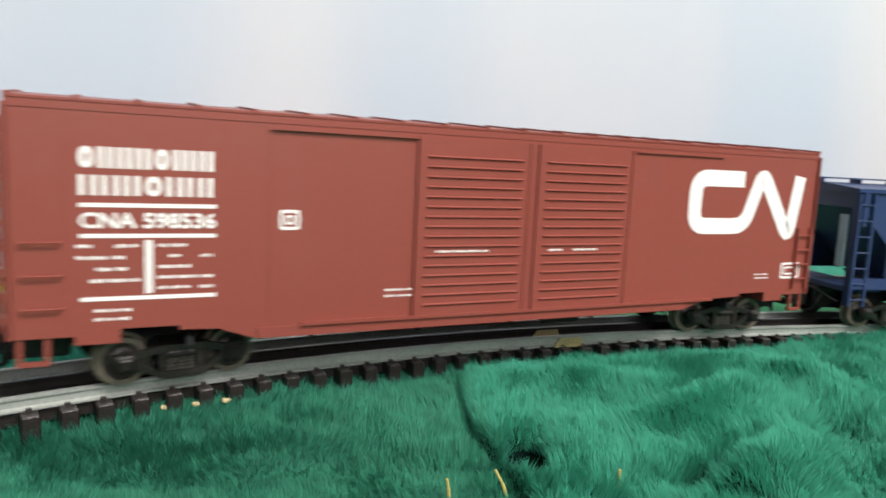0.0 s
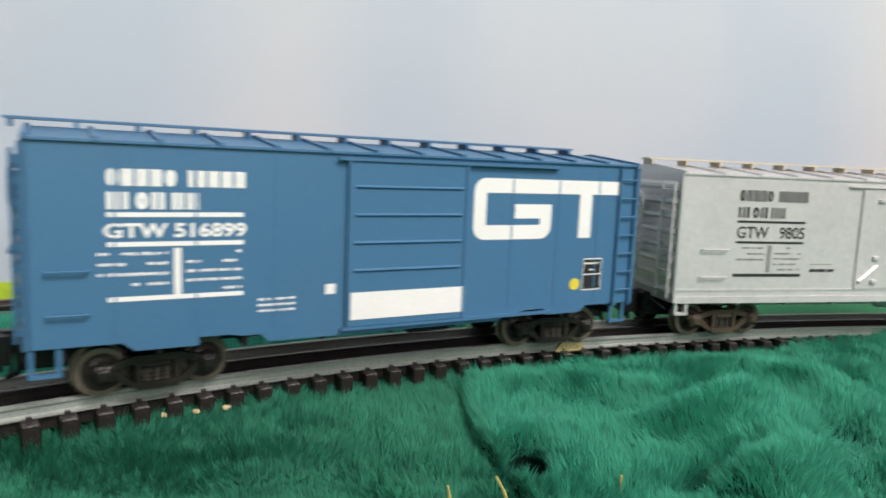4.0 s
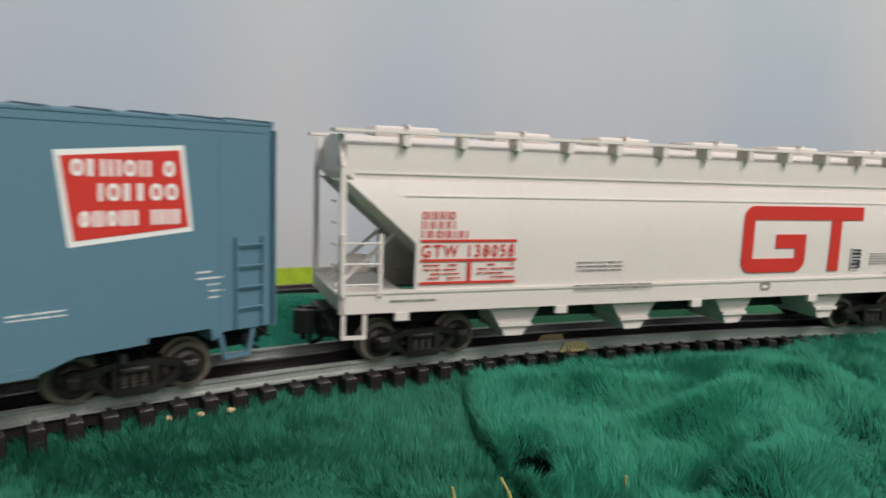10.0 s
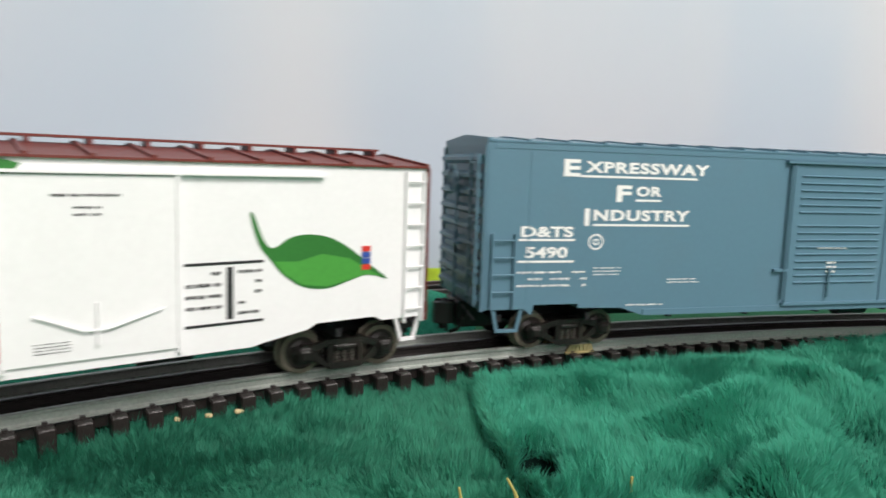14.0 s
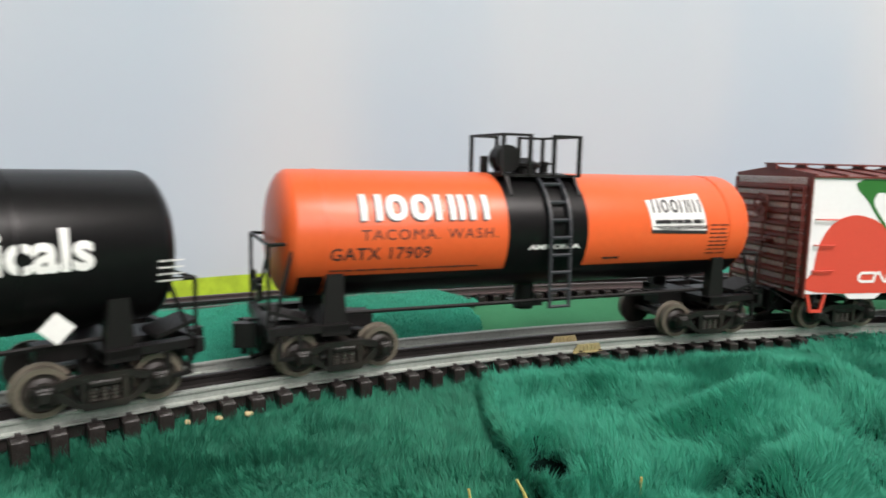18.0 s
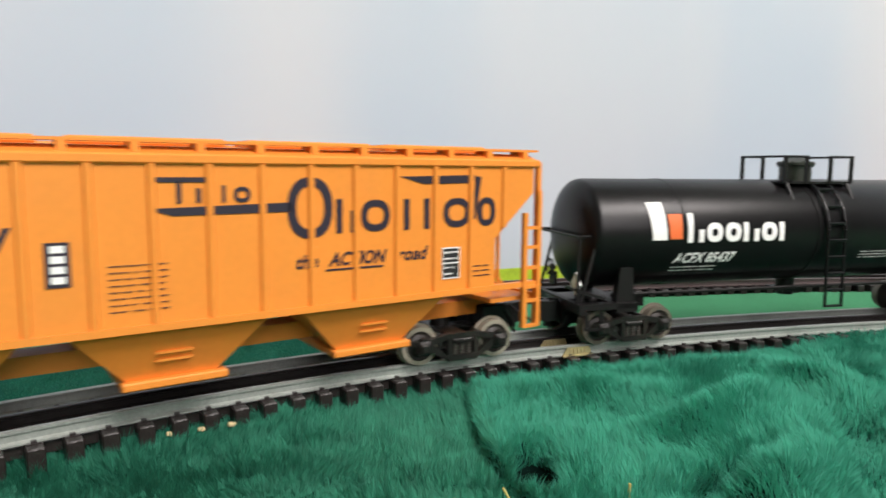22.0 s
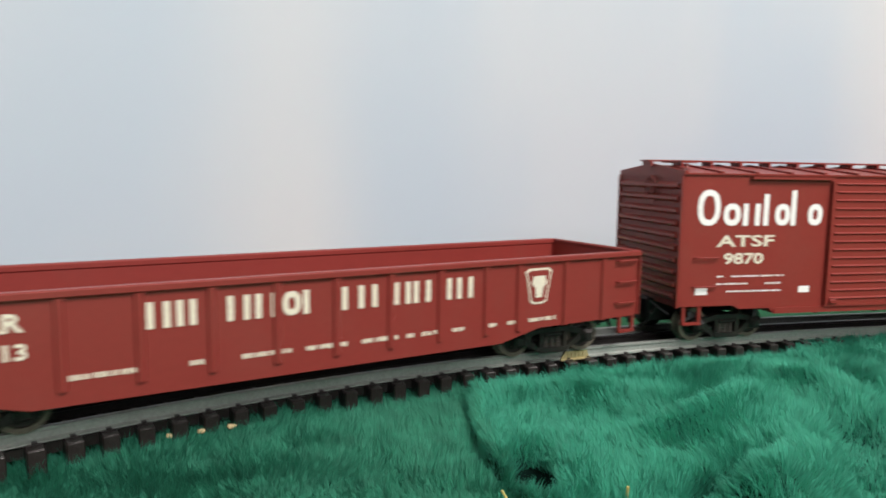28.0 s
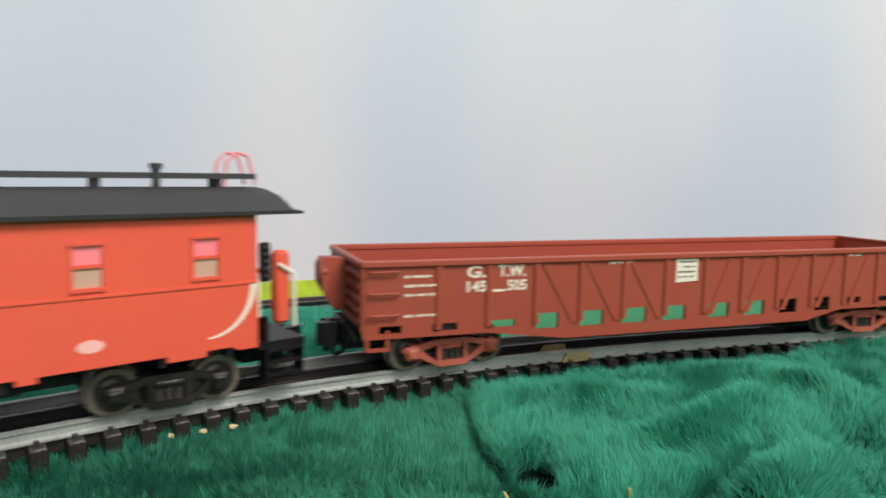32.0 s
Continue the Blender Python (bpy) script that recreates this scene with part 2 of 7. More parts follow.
def car_pose(place, spacing, t):
    s = place + gone(t)
    a, ha = track_at(s - spacing / 2)
    b, hb = track_at(s + spacing / 2)
    h = math.atan2(b.y - a.y, b.x - a.x)
    c = (a + b) / 2
    return pose(c.x, c.y, RAIL_Z, 0, 0, math.degrees(h)), math.degrees(ha - h), math.degrees(hb - h)


WHEEL_R = 0.0087


def motions():
    for ob, place, spacing, trucks in TRAIN:
        steps = [i * 0.5 for i in range(65)]
        walk(ob, [(t, car_pose(place, spacing, t)[0]) for t in steps])
        for k, (truck, x, wheels) in enumerate(trucks):
            walk(truck, [(t, pose(x, 0, 0, 0, 0, car_pose(place, spacing, t)[1 + k])) for t in steps])
            rows = [i / 15 for i in range(481) if i in (0, 480) or -0.75 < place + gone(i / 15) < 0.9]
            for w, wx in wheels:
                turned, spin, prev = [], 0.0, None
                for t in rows:
                    if prev is not None and t - prev < 0.1:
                        spin += (gone(t) - gone(prev)) / WHEEL_R
                    turned.append((t, pose(wx, 0, WHEEL_R, 0, math.degrees(spin), 0)))
                    prev = t
                walk(w, turned)


# ---- trucks, wheels and couplers ----
def wheelset_mesh(mat):
    b = Build()
    for sgn in (-1, 1):
        y = 0.0185 * sgn
        prof = [(-0.0030, 0.0034), (-0.0020, 0.0050), (-0.0022, 0.0064), (-0.0030, 0.0068), (-0.0030, WHEEL_R), (0.0012, WHEEL_R), (0.0014, WHEEL_R + 0.0012), (0.0024, WHEEL_R + 0.0010), (0.0026, 0.0068), (0.0020, 0.0030)]
        prof = [(-t * sgn, r) for t, r in prof]
        b.turn(prof, "y", (0, y, 0), 28)
    b.cyl("y", (0, 0, 0), 0.0016, -0.0225, 0.0225, 10)
    b.cyl("y", (0.003, 0, 0.003), 0.0006, -0.0216, 0.0216, 6)
    me = smooth(b.mesh("wheelset"), 40)
    me.materials.append(mat)
    me.materials.append(WHEEL_FACE)
    each = 28 * 9 + 2
    for i, q in enumerate(me.polygons):
        k = i % each
        q.material_index = 1 if i >= 2 * each or k < 28 * 3 or k >= 28 * 7 else 0
    return me


def sideframe_build(wb):
    """A cast truck side with open triangles, drawn on the camera's side of the truck."""
    b = Build()
    h = wb / 2
    y0, y1 = -0.0262, -0.0236
    r = WHEEL_R
    top = [(-h - 0.0046, r + 0.0008), (-h - 0.0040, r + 0.0032), (-h + 0.003, r + 0.0036), (-0.0075, r + 0.0054), (0.0075, r + 0.0054), (h - 0.003, r + 0.0036), (h + 0.0040, r + 0.0032), (h + 0.0046, r + 0.0008),
           (h - 0.0040, r + 0.0010), (0.007, r + 0.0030), (-0.007, r + 0.0030), (-h + 0.0040, r + 0.0010)]
    b.prism(top, "y", y0, y1)
    b.prism([(-0.0080, r - 0.0044), (0.0080, r - 0.0044), (0.0072, r - 0.0070), (-0.0072, r - 0.0070)], "y", y0 - 0.0004, y1)
    for sx in (-1, 1):
        cx = sx * h
        b.prism([(cx - sx * 0.0044, r + 0.0014), (cx - sx * 0.0020, r - 0.0014), (sx * 0.0066, r - 0.0070), (sx * 0.0078, r - 0.0044)], "y", y0, y1)
        b.box(sx * 0.0066 - 0.0010, sx * 0.0066 + 0.0010, y0 - 0.0003, y1, r - 0.0050, r + 0.0040)
        b.box(cx - 0.0033, cx + 0.0033, y0 - 0.0014, y1, r - 0.0030, r + 0.0032, 0.0008)
        b.box(cx - 0.0022, cx + 0.0022, y0 - 0.0023, y0 - 0.0010, r - 0.0020, r + 0.0022, 0.0006)
        b.box(cx - 0.0014, cx + 0.0014, y0 - 0.0006, y1, r + 0.0030, r + 0.0042)
    b.box(-0.0052, 0.0052, y0 - 0.0006, y1, r + 0.0008, r + 0.0030, 0.0006)
    return b


def spring_build(x, side):
    """One coil spring between bolster and sideframe."""
    r = WHEEL_R
    prof = [(r - 0.0044, 0.0009)]
    for k in range(4):
        z = r - 0.0042 + k * 0.0013
        prof += [(z, 0.0014), (z + 0.0007, 0.0014), (z + 0.0008, 0.0009), (z + 0.0012, 0.0009)]
    return Build().turn(prof, "z", (x, side * 0.0246, 0), 8)


TRUCK_PARTS = {}


def add_truck(car, x, wb, frame_mat, wheel_mat):
    key = (wb, frame_mat.name, wheel_mat.name)
    if key not in TRUCK_PARTS:
        bol = Build()
        bol.box(-0.0058, 0.0058, -0.0225, 0.0225, WHEEL_R - 0.0012, WHEEL_R + 0.0040, 0.0008)
        bol.cyl("z", (0, 0, 0), 0.0048, WHEEL_R + 0.0040, 0.0168, 16)
        bol.box(-wb / 2, wb / 2, -0.0035, 0.0035, WHEEL_R + 0.0022, WHEEL_R + 0.0036)
        for q in (-1, 1):
            bol.box(q * wb * 0.26 - 0.0010, q * wb * 0.26 + 0.0010, -0.0215, 0.0215, WHEEL_R - 0.0030, WHEEL_R + 0.0004)
            for e in (-0.0188, 0.0188):
                bol.box(q * wb * 0.26 - 0.0014, q * wb * 0.26 + 0.0014, e - 0.0024, e + 0.0024, WHEEL_R - 0.0050, WHEEL_R + 0.0046, 0.0005)
        TRUCK_PARTS[key] = (bol, sideframe_build(wb))
    bol, side = TRUCK_PARTS[key]
    truck = part("truck", bol, TRUCK_BROWN if frame_mat is TRUCK_BROWN else TRUCK_BLACK, car)
    truck.matrix_basis = pose(x, 0, 0)
    far = Build().add([(px, -py, pz) for px, py, pz in side.v], [tuple(reversed(q)) for q in side.f])
    part("sideframe", side, frame_mat, truck)
    part("sideframe", far, frame_mat, truck)
    for q in (-1, 1):
        for e in (-0.0034, 0, 0.0034):
            part("spring", spring_build(e, q), SPRING, truck, "steel coil spring")
    me = TRUCK_PARTS.setdefault(wheel_mat.name, None) or wheelset_mesh(wheel_mat)
    TRUCK_PARTS[wheel_mat.name] = me
    wheels = []
    for wx in (-wb / 2, wb / 2):
        w = new("wheelset", me)
        w.parent = truck
        w.matrix_basis = pose(wx, 0, WHEEL_R)
        wheels.append((w, wx))
    return truck, x, wheels


def add_coupler(car, x, sgn, mat=None):
    """A knuckle coupler on a drawbar, pointing outwards from x."""
    z, L = 0.0150, 0.0095
    e = x + sgn * (L - 0.004)
    b = Build()
    b.prism([(x - sgn * 0.018, -0.0026), (e, -0.0026), (e, 0.0026), (x - sgn * 0.018, 0.0026)], "z", z - 0.0024, z + 0.0024)
    head = [(e, -0.0072), (e + sgn * 0.004, -0.0076), (e + sgn * 0.0090, -0.0056), (e + sgn * 0.0090, -0.0018), (e + sgn * 0.0040, -0.0012), (e + sgn * 0.0036, 0.0020), (e + sgn * 0.0060, 0.0050), (e + sgn * 0.0030, 0.0058), (e, 0.0044)]
    b.prism(head, "z", z - 0.0054, z + 0.0050)
    b.cyl("z", (e + sgn * 0.0045, -0.0036, 0), 0.0015, z - 0.0085, z + 0.0050, 8)
    b.rod((e + sgn * 0.001, 0, z - 0.002), (e + sgn * 0.001, 0, z - 0.011), 0.0009)
    box = Build()
    box.box(min(x - sgn * 0.016, x + sgn * 0.0045), max(x - sgn * 0.016, x + sgn * 0.0045), -0.0110, 0.0110, z - 0.0066, z + 0.0062, 0.0008)
    for k in (-0.005, 0.005):
        box.cyl("z", (x - sgn * 0.004, k, 0), 0.0014, z - 0.0062, z - 0.004, 8)
    part("draft_box", box, mat or COUPLER, car)
    hose = Build()
    hose.rods([(x - sgn * 0.002, -0.011, z + 0.003), (x + sgn * 0.002, -0.0115, z - 0.002), (x + sgn * 0.004, -0.0105, z - 0.0075), (x + sgn * 0.0075, -0.008, z - 0.0095)], 0.0010)
    part("air_hose", hose, mat or COUPLER, car)
    lever = Build().rods([(x + sgn * 0.0012, -0.028, z + 0.0005), (x + sgn * 0.0012, -0.020, z + 0.002), (x + sgn * 0.0030, -0.006, z + 0.0062), (e + sgn * 0.003, -0.001, z + 0.0052)], 0.0005)
    part("uncoupling_lever", lever, mat or COUPLER, car)
    return part("coupler", b, mat or COUPLER, car)


def put_on_track(car, place, spacing, wb=0.0355, frame_mat=None, wheel_mat=None):
    trucks = [add_truck(car, sx * spacing / 2, wb, frame_mat or TRUCK_BLACK, wheel_mat or WHEEL_METAL) for sx in (-1, 1)]
    car.matrix_basis = car_pose(place, spacing, 0)[0]
    TRAIN.append((car, place, spacing, trucks))


# ---- lettering ----
def glyph_mesh(text, size, bold=0.0, stretch=1.0, shear=0.0, space=1.0):
    cu = bpy.data.curves.new("letters", "FONT")
    cu.body, cu.size, cu.extrude, cu.offset, cu.shear, cu.space_character = text, size, 0.00006, bold * size, shear, space
    cu.resolution_u = 3
    ob = bpy.data.objects.new("letters", cu)
    scene.collection.objects.link(ob)
    bpy.context.view_layer.update()
    me = bpy.data.meshes.new_from_object(ob.evaluated_get(bpy.context.evaluated_depsgraph_get()))
    bpy.data.objects.remove(ob)
    bpy.data.curves.remove(cu)
    return me


def letters(car, text, x0, x1, z0, z1, y, mat, bold=0.012, shear=0.0, space=1.0, name="lettering", label=""):
    """A line of writing fitted into x0..x1, z0..z1 (millimetres) on the side that looks towards -y."""
    me = glyph_mesh(text, 0.01, bold, 1.0, shear, space)
    co = np.empty(len(me.vertices) * 3)
    me.vertices.foreach_get("co", co)
    co = co.reshape(-1, 3)
    lo, hi = co.min(0), co.max(0)
    out = np.empty_like(co)
    out[:, 0] = (x0 + (co[:, 0] - lo[0]) / (hi[0] - lo[0]) * (x1 - x0)) / 1000
    out[:, 2] = (z0 + (co[:, 1] - lo[1]) / (hi[1] - lo[1]) * (z1 - z0)) / 1000
    out[:, 1] = y / 1000 - 0.00016 - co[:, 2]
    me.vertices.foreach_set("co", out.ravel())
    me.materials.append(mat)
    return part(name, me, mat, car, label)


class Mill(Build):
    """The same in millimetres."""

    def mesh(self, name):
        me = bpy.data.meshes.new(name)
        me.from_pydata([(x / 1000, y / 1000, z / 1000) for x, y, z in self.v], [], self.f)
        me.update()
        return me


def flat(b, pts, y, thick=0.18):
    """A thin painted patch with outline pts of (x, z), on the side that looks towards -y."""
    return b.prism(list(pts), "y", y - thick, y + 0.2)


def bar(b, x0, x1, z0, z1, y, thick=0.18):
    return b.box(min(x0, x1), max(x0, x1), y - thick, y + 0.2, min(z0, z1), max(z0, z1))


def small_print(b, x0, x1, z0, z1, rows, y, rng, fill=0.8, h=0.5):
    """Print too fine to read, as bars."""
    for i in range(rows):
        z = z1 - (i + 0.5) * (z1 - z0) / rows
        hh = (z1 - z0) / rows * h * 0.42
        x = x0
        while x < x1 - 0.6:
            w = rng.uniform(1.5, 6)
            if rng.random() < fill:
                e = x
                while e < min(x1, x + w) - 0.2:
                    q = rng.uniform(0.45, 0.8)
                    bar(b, e, min(x1, e + q), z - hh * rng.uniform(0.55, 1), z + hh * rng.uniform(0.7, 1), y)
                    e += q + 0.24
            x += w + rng.uniform(0.5, 1.2)
    return b


def ring(b, x0, x1, z0, z1, w, y, n=20, gap=None, sq=0.0, thick=0.18):
    """A rounded outline, as paint. sq 0: round, 1: square. gap: the angles it runs over."""
    cx, cz, rx, rz = (x0 + x1) / 2, (z0 + z1) / 2, (x1 - x0) / 2, (z1 - z0) / 2
    e = 2 / (2 + 6 * sq)

    def at(a, k):
        c, s = math.cos(a), math.sin(a)
        return cx + (rx - k) * math.copysign(abs(c) ** e, c), cz + (rz - k) * math.copysign(abs(s) ** e, s)

    a0, a1 = gap if gap else (0, 2 * math.pi)
    m = n + 1 if gap else n
    pts = []
    for i in range(m):
        a = a0 + (a1 - a0) * i / n
        (u, p), (v, q) = at(a, 0), at(a, w)
        pts += [(u, y - thick, p), (v, y - thick, q), (v, y + 0.2, q), (u, y + 0.2, p)]
    f = [(4 * i + k, 4 * i + (k + 1) % 4, 4 * ((i + 1) % m) + (k + 1) % 4, 4 * ((i + 1) % m) + k) for i in range(n) for k in range(4)]
    if gap:
        f += [(0, 1, 2, 3), (4 * n + 3, 4 * n + 2, 4 * n + 1, 4 * n)]
    return b.add(pts, f)


def disc(b, cx, cz, rx, rz, y, n=32, thick=0.18):
    return flat(b, [(cx + rx * math.cos(2 * math.pi * i / n), cz + rz * math.sin(2 * math.pi * i / n)) for i in range(n)], y, thick)


def stroke(b, pts, w, y, thick=0.18):
    """A painted line of width w through points (x, z), mitred."""
    n = len(pts)
    left, right = [], []
    for i in range(n):
        p = Vector(pts[i])
        d0 = (p - Vector(pts[i - 1])).normalized() if i else None
        d1 = (Vector(pts[i + 1]) - p).normalized() if i < n - 1 else None
        d = ((d0 or d1) + (d1 or d0)).normalized()
        nrm = Vector((-d.y, d.x))
        k = w / 2 / max(0.35, abs(nrm.dot(Vector((-(d1 or d0).y, (d1 or d0).x)))))
        left.append(tuple(p + nrm * k))
        right.append(tuple(p - nrm * k))
    for i in range(n - 1):
        flat(b, [left[i], left[i + 1], right[i + 1], right[i]], y, thick)
    return b


def rounded(pts, r, n=6):
    """A line of points (x, z) with its corners rounded."""
    out = [pts[0]]
    for p, c, q in zip(pts, pts[1:], pts[2:]):
        p, c, q = Vector(p), Vector(c), Vector(q)
        k = min(r, (p - c).length * 0.48, (q - c).length * 0.48)
        a, e = c + (p - c).normalized() * k, c + (q - c).normalized() * k
        out += [tuple(a * (1 - t) ** 2 + c * 2 * t * (1 - t) + e * t * t) for t in np.linspace(0, 1, n)]
    return out + [pts[-1]]


def sign(b, c, x0, x1, z0, z1, w, y, n=20):
    """One plain shape of a trade name: o ring, u two posts, h tall and short post, e block, i post."""
    if c == "o":
        ring(b, x0, x1, z0, z1, w, y, n, sq=0.06)
    elif c in "uh":
        bar(b, x0, x0 + w, z0, z1, y)
        bar(b, x1 - w, x1, z0, z1 if c == "u" else z0 + (z1 - z0) * 0.66, y)
    elif c == "e":
        bar(b, x0, x0 + (x1 - x0) * 0.6, z0, z1, y)
    elif c == "i":
        bar(b, x0, x0 + w, z0, z1, y)


def word_shapes(b, pattern, x0, x1, z0, z1, w, y, gap=0.28, sq=0.35):
    """A trade name as a row of plain rings, posts and blocks."""
    widths = [0.35 if c == "i" else 0.55 if c == " " else 0.75 if c == "e" else 1.0 for c in pattern]
    unit = (x1 - x0) / (sum(widths) + gap * (len(pattern) - 1))
    x = x0
    for c, q in zip(pattern, widths):
        sign(b, c, x, x + unit * q, z0, z1, w, y)
        x += unit * (q + gap)
    return b


def each_piece(name, b, mat, parent, label=""):
    """One part for every separate piece of b."""
    own = list(range(len(b.v)))

    def root(i):
        while own[i] != i:
            own[i] = own[own[i]]
            i = own[i]
        return i

    for q in b.f:
        for i in q[1:]:
            own[root(i)] = root(q[0])
    sets = {}
    for q in b.f:
        sets.setdefault(root(q[0]), []).append(q)
    out = []
    for faces in sets.values():
        ids = sorted({i for q in faces for i in q})
        at = {i: k for k, i in enumerate(ids)}
        c = Mill() if isinstance(b, Mill) else Build()
        c.add([b.v[i] for i in ids], [tuple(at[i] for i in q) for q in faces])
        out.append(part(name, c, mat, parent, label))
    return out


# ---- table, mats, track and backdrop ----
TEAL = material("teal plush", (0.068, 0.415, 0.282), 0.6, vary=0.36, grain=110, island=0.45, spec=0.3)
TEAL_DARK = material("darker teal plush", (0.048, 0.290, 0.185), 0.6, vary=0.55, grain=110, island=0.45, spec=0.3)


def soften(m, share):
    """Lets light through the strands of a pile."""
    nt = m.node_tree
    b, out = nt.nodes["Principled BSDF"], nt.nodes["Material Output"]
    thin, mix = nt.nodes.new("ShaderNodeBsdfTranslucent"), nt.nodes.new("ShaderNodeMixShader")
    nt.links.new(b.inputs["Base Color"].links[0].from_socket, thin.inputs["Color"])
    mix.inputs[0].default_value = share
    nt.links.new(b.outputs[0], mix.inputs[1])
    nt.links.new(thin.outputs[0], mix.inputs[2])
    nt.links.new(mix.outputs[0], out.inputs[0])


soften(TEAL, 0.4)
soften(TEAL_DARK, 0.4)
# near black: shade of folds, seam and hole put into the backing colour
SHADE_BASE = material("plush backing darkened for shade", (0.0015, 0.008, 0.006), 0.95, vary=0.3, grain=300, spec=0.05)
VERGE_BASE = material("teal short plush", (0.034, 0.270, 0.185), 0.9, vary=0.25, grain=160, spec=0.15, bump=0.5, bumpscale=1800)
FELT = material("green felt", (0.040, 0.215, 0.095), 0.95, vary=0.15, grain=700, bump=0.6, bumpscale=2500)
PLY = material("pale plywood", (0.45, 0.36, 0.22), 0.7, vary=0.2, grain=300)
WALL_PAINT = material("off white wall paint", (0.62, 0.61, 0.58), 0.8, vary=0.04, grain=60)


def sheet(xs, ys, height):
    """A curved ground sheet over a grid."""
    v = [(x, y, height(x, y)) for y in ys for x in xs]
    n = len(xs)
    f = [(j * n + i, j * n + i + 1, (j + 1) * n + i + 1, (j + 1) * n + i) for j in range(len(ys) - 1) for i in range(n - 1)]
    return Build().add(v, f)


room = Build()
room.box(-4.5, 5.5, -4.5, 3.0, -0.95, -0.90)
tagged(part("floor", room, material("brown carpet", (0.22, 0.17, 0.13), 0.9, vary=0.2), None), "brown carpeted floor under the layout table", "floor", kind="structure")
for nm, q in (("wall_north", (-4.5, 5.5, 3.0, 3.1)), ("wall_south", (-4.5, 5.5, -4.6, -4.5)), ("wall_west", (-4.6, -4.5, -4.5, 3.0)), ("wall_east", (5.5, 5.6, -4.5, 3.0))):
    tagged(part(nm, Build().box(q[0], q[1], q[2], q[3], -0.9, 1.7), WALL_PAINT, None), "plain off-white room wall", "wall", kind="structure")
tagged(part("ceiling", Build().box(-4.6, 5.6, -4.6, 3.1, 1.7, 1.75), WALL_PAINT, None), "plain white ceiling", "ceiling", kind="structure")

table = thing("layout_table", "plywood train table covered with green cloth", "table")
part("tabletop", Build().box(-3.2, 5.0, -3.6, 1.5, -0.034, -0.016), PLY, table)
for lx in (-3.1, 4.9):
    for ly in (-3.5, 1.4):
        part("leg", Build().box(lx - 0.03, lx + 0.03, ly - 0.03, ly + 0.03, -0.90, -0.034), PLY, table)
solid("table_cloth", sheet(np.linspace(-3.2, 5.0, 110), np.linspace(-3.6, 1.5, 80), lambda x, y: -0.0149 + 0.0005 * noise.noise((x * 6, y * 6, 0))), FELT, "bright green felt cloth lying on the layout table", "cloth")


# two plush mats before the track
def near_line(x):
    """The far limit of the mats at x: a little inside the near ends of the ties."""
    lo, hi = -0.6, 0.75
    for _ in range(40):
        m = (lo + hi) / 2
        if track_at(m, 0.0)[0].x < x:
            lo = m
        else:
            hi = m
    return track_at(lo, 0.0)[0].y


_nx = np.linspace(-0.32, 0.75, 400)
_ny = np.array([near_line(x) for x in _nx])


def near_y(x):
    return float(np.interp(x, _nx, _ny))


SEAM = [(0.05, -0.2), (0.034, 0.19), (0.026, 0.222), (0.021, 0.236), (0.018, 0.265), (0.020, 0.306), (0.022, 0.33)]


def seam_x(y):
    return float(np.interp(y, [p[1] for p in SEAM], [p[0] for p in SEAM]))


def bumpy(x, y, cx, cy, rx, ry, h, a=0.0):
    c, s = math.cos(a), math.sin(a)
    u, w = (x - cx) * c + (y - cy) * s, -(x - cx) * s + (y - cy) * c
    return h * math.exp(-(u / rx) ** 2 - (w / ry) ** 2)


def valley(x, y, p, q, width, depth):
    """A groove between two points, soft at its ends."""
    dx, dy = q[0] - p[0], q[1] - p[1]
    n = math.hypot(dx, dy)
    u, w = ((x - p[0]) * dx + (y - p[1]) * dy) / n, ((y - p[1]) * dx - (x - p[0]) * dy) / n
    over = max(0.0, -u, u - n)
    return depth * math.exp(-(w / width) ** 2 - (over / (width * 1.3)) ** 2)


def along(x, y, line, width, depth):
    """A groove or ridge along a line of points, thinning out at both ends."""
    best, at = 1e9, 0.0
    for k in range(len(line) - 1):
        (ax, ay), (bx, by) = line[k], line[k + 1]
        dx, dy = bx - ax, by - ay
        u = max(0.0, min(1.0, ((x - ax) * dx + (y - ay) * dy) / (dx * dx + dy * dy)))
        d = math.hypot(x - ax - u * dx, y - ay - u * dy)
        if d < best:
            best, at = d, (k + u) / (len(line) - 1)
    return depth * (0.35 + 0.65 * math.sin(math.pi * min(1, max(0, at)))) * math.exp(-(best / width) ** 2)


LONG_FOLD = [(0.142, 0.309), (0.131, 0.3035), (0.110, 0.2825), (0.0965, 0.2700), (0.0817, 0.2590), (0.061, 0.2500)]
SHORT_FOLD = [(0.127, 0.240), (0.1101, 0.2211), (0.0933, 0.2084), (0.082, 0.198)]


def groove(x, y):
    """How far a fold sinks in at a point."""
    cave = bumpy(x, y, 0.0355, 0.2225, 0.0068, 0.0105, 0.018)
    if x <= seam_x(y):
        return along(x, y, [(0.018, 0.275), (0.022, 0.225), (0.030, 0.205)], 0.0045, 0.004) + valley(x, y, (-0.125, 0.196), (-0.035, 0.210), 0.014, 0.0100) + bumpy(x, y, -0.036, 0.230, 0.012, 0.018, 0.0065) + bumpy(x, y, 0.004, 0.200, 0.022, 0.012, 0.010) + bumpy(x, y, -0.085, 0.232, 0.014, 0.008, 0.004, 0.5) + cave
    return along(x, y, LONG_FOLD, 0.0038, 0.0100) + along(x, y, SHORT_FOLD, 0.0044, 0.0120) + valley(x, y, (0.166, 0.252), (0.143, 0.200), 0.010, 0.012) + bumpy(x, y, 0.205, 0.325, 0.022, 0.016, 0.007) + bumpy(x, y, 0.075, 0.275, 0.030, 0.010, 0.002) + cave


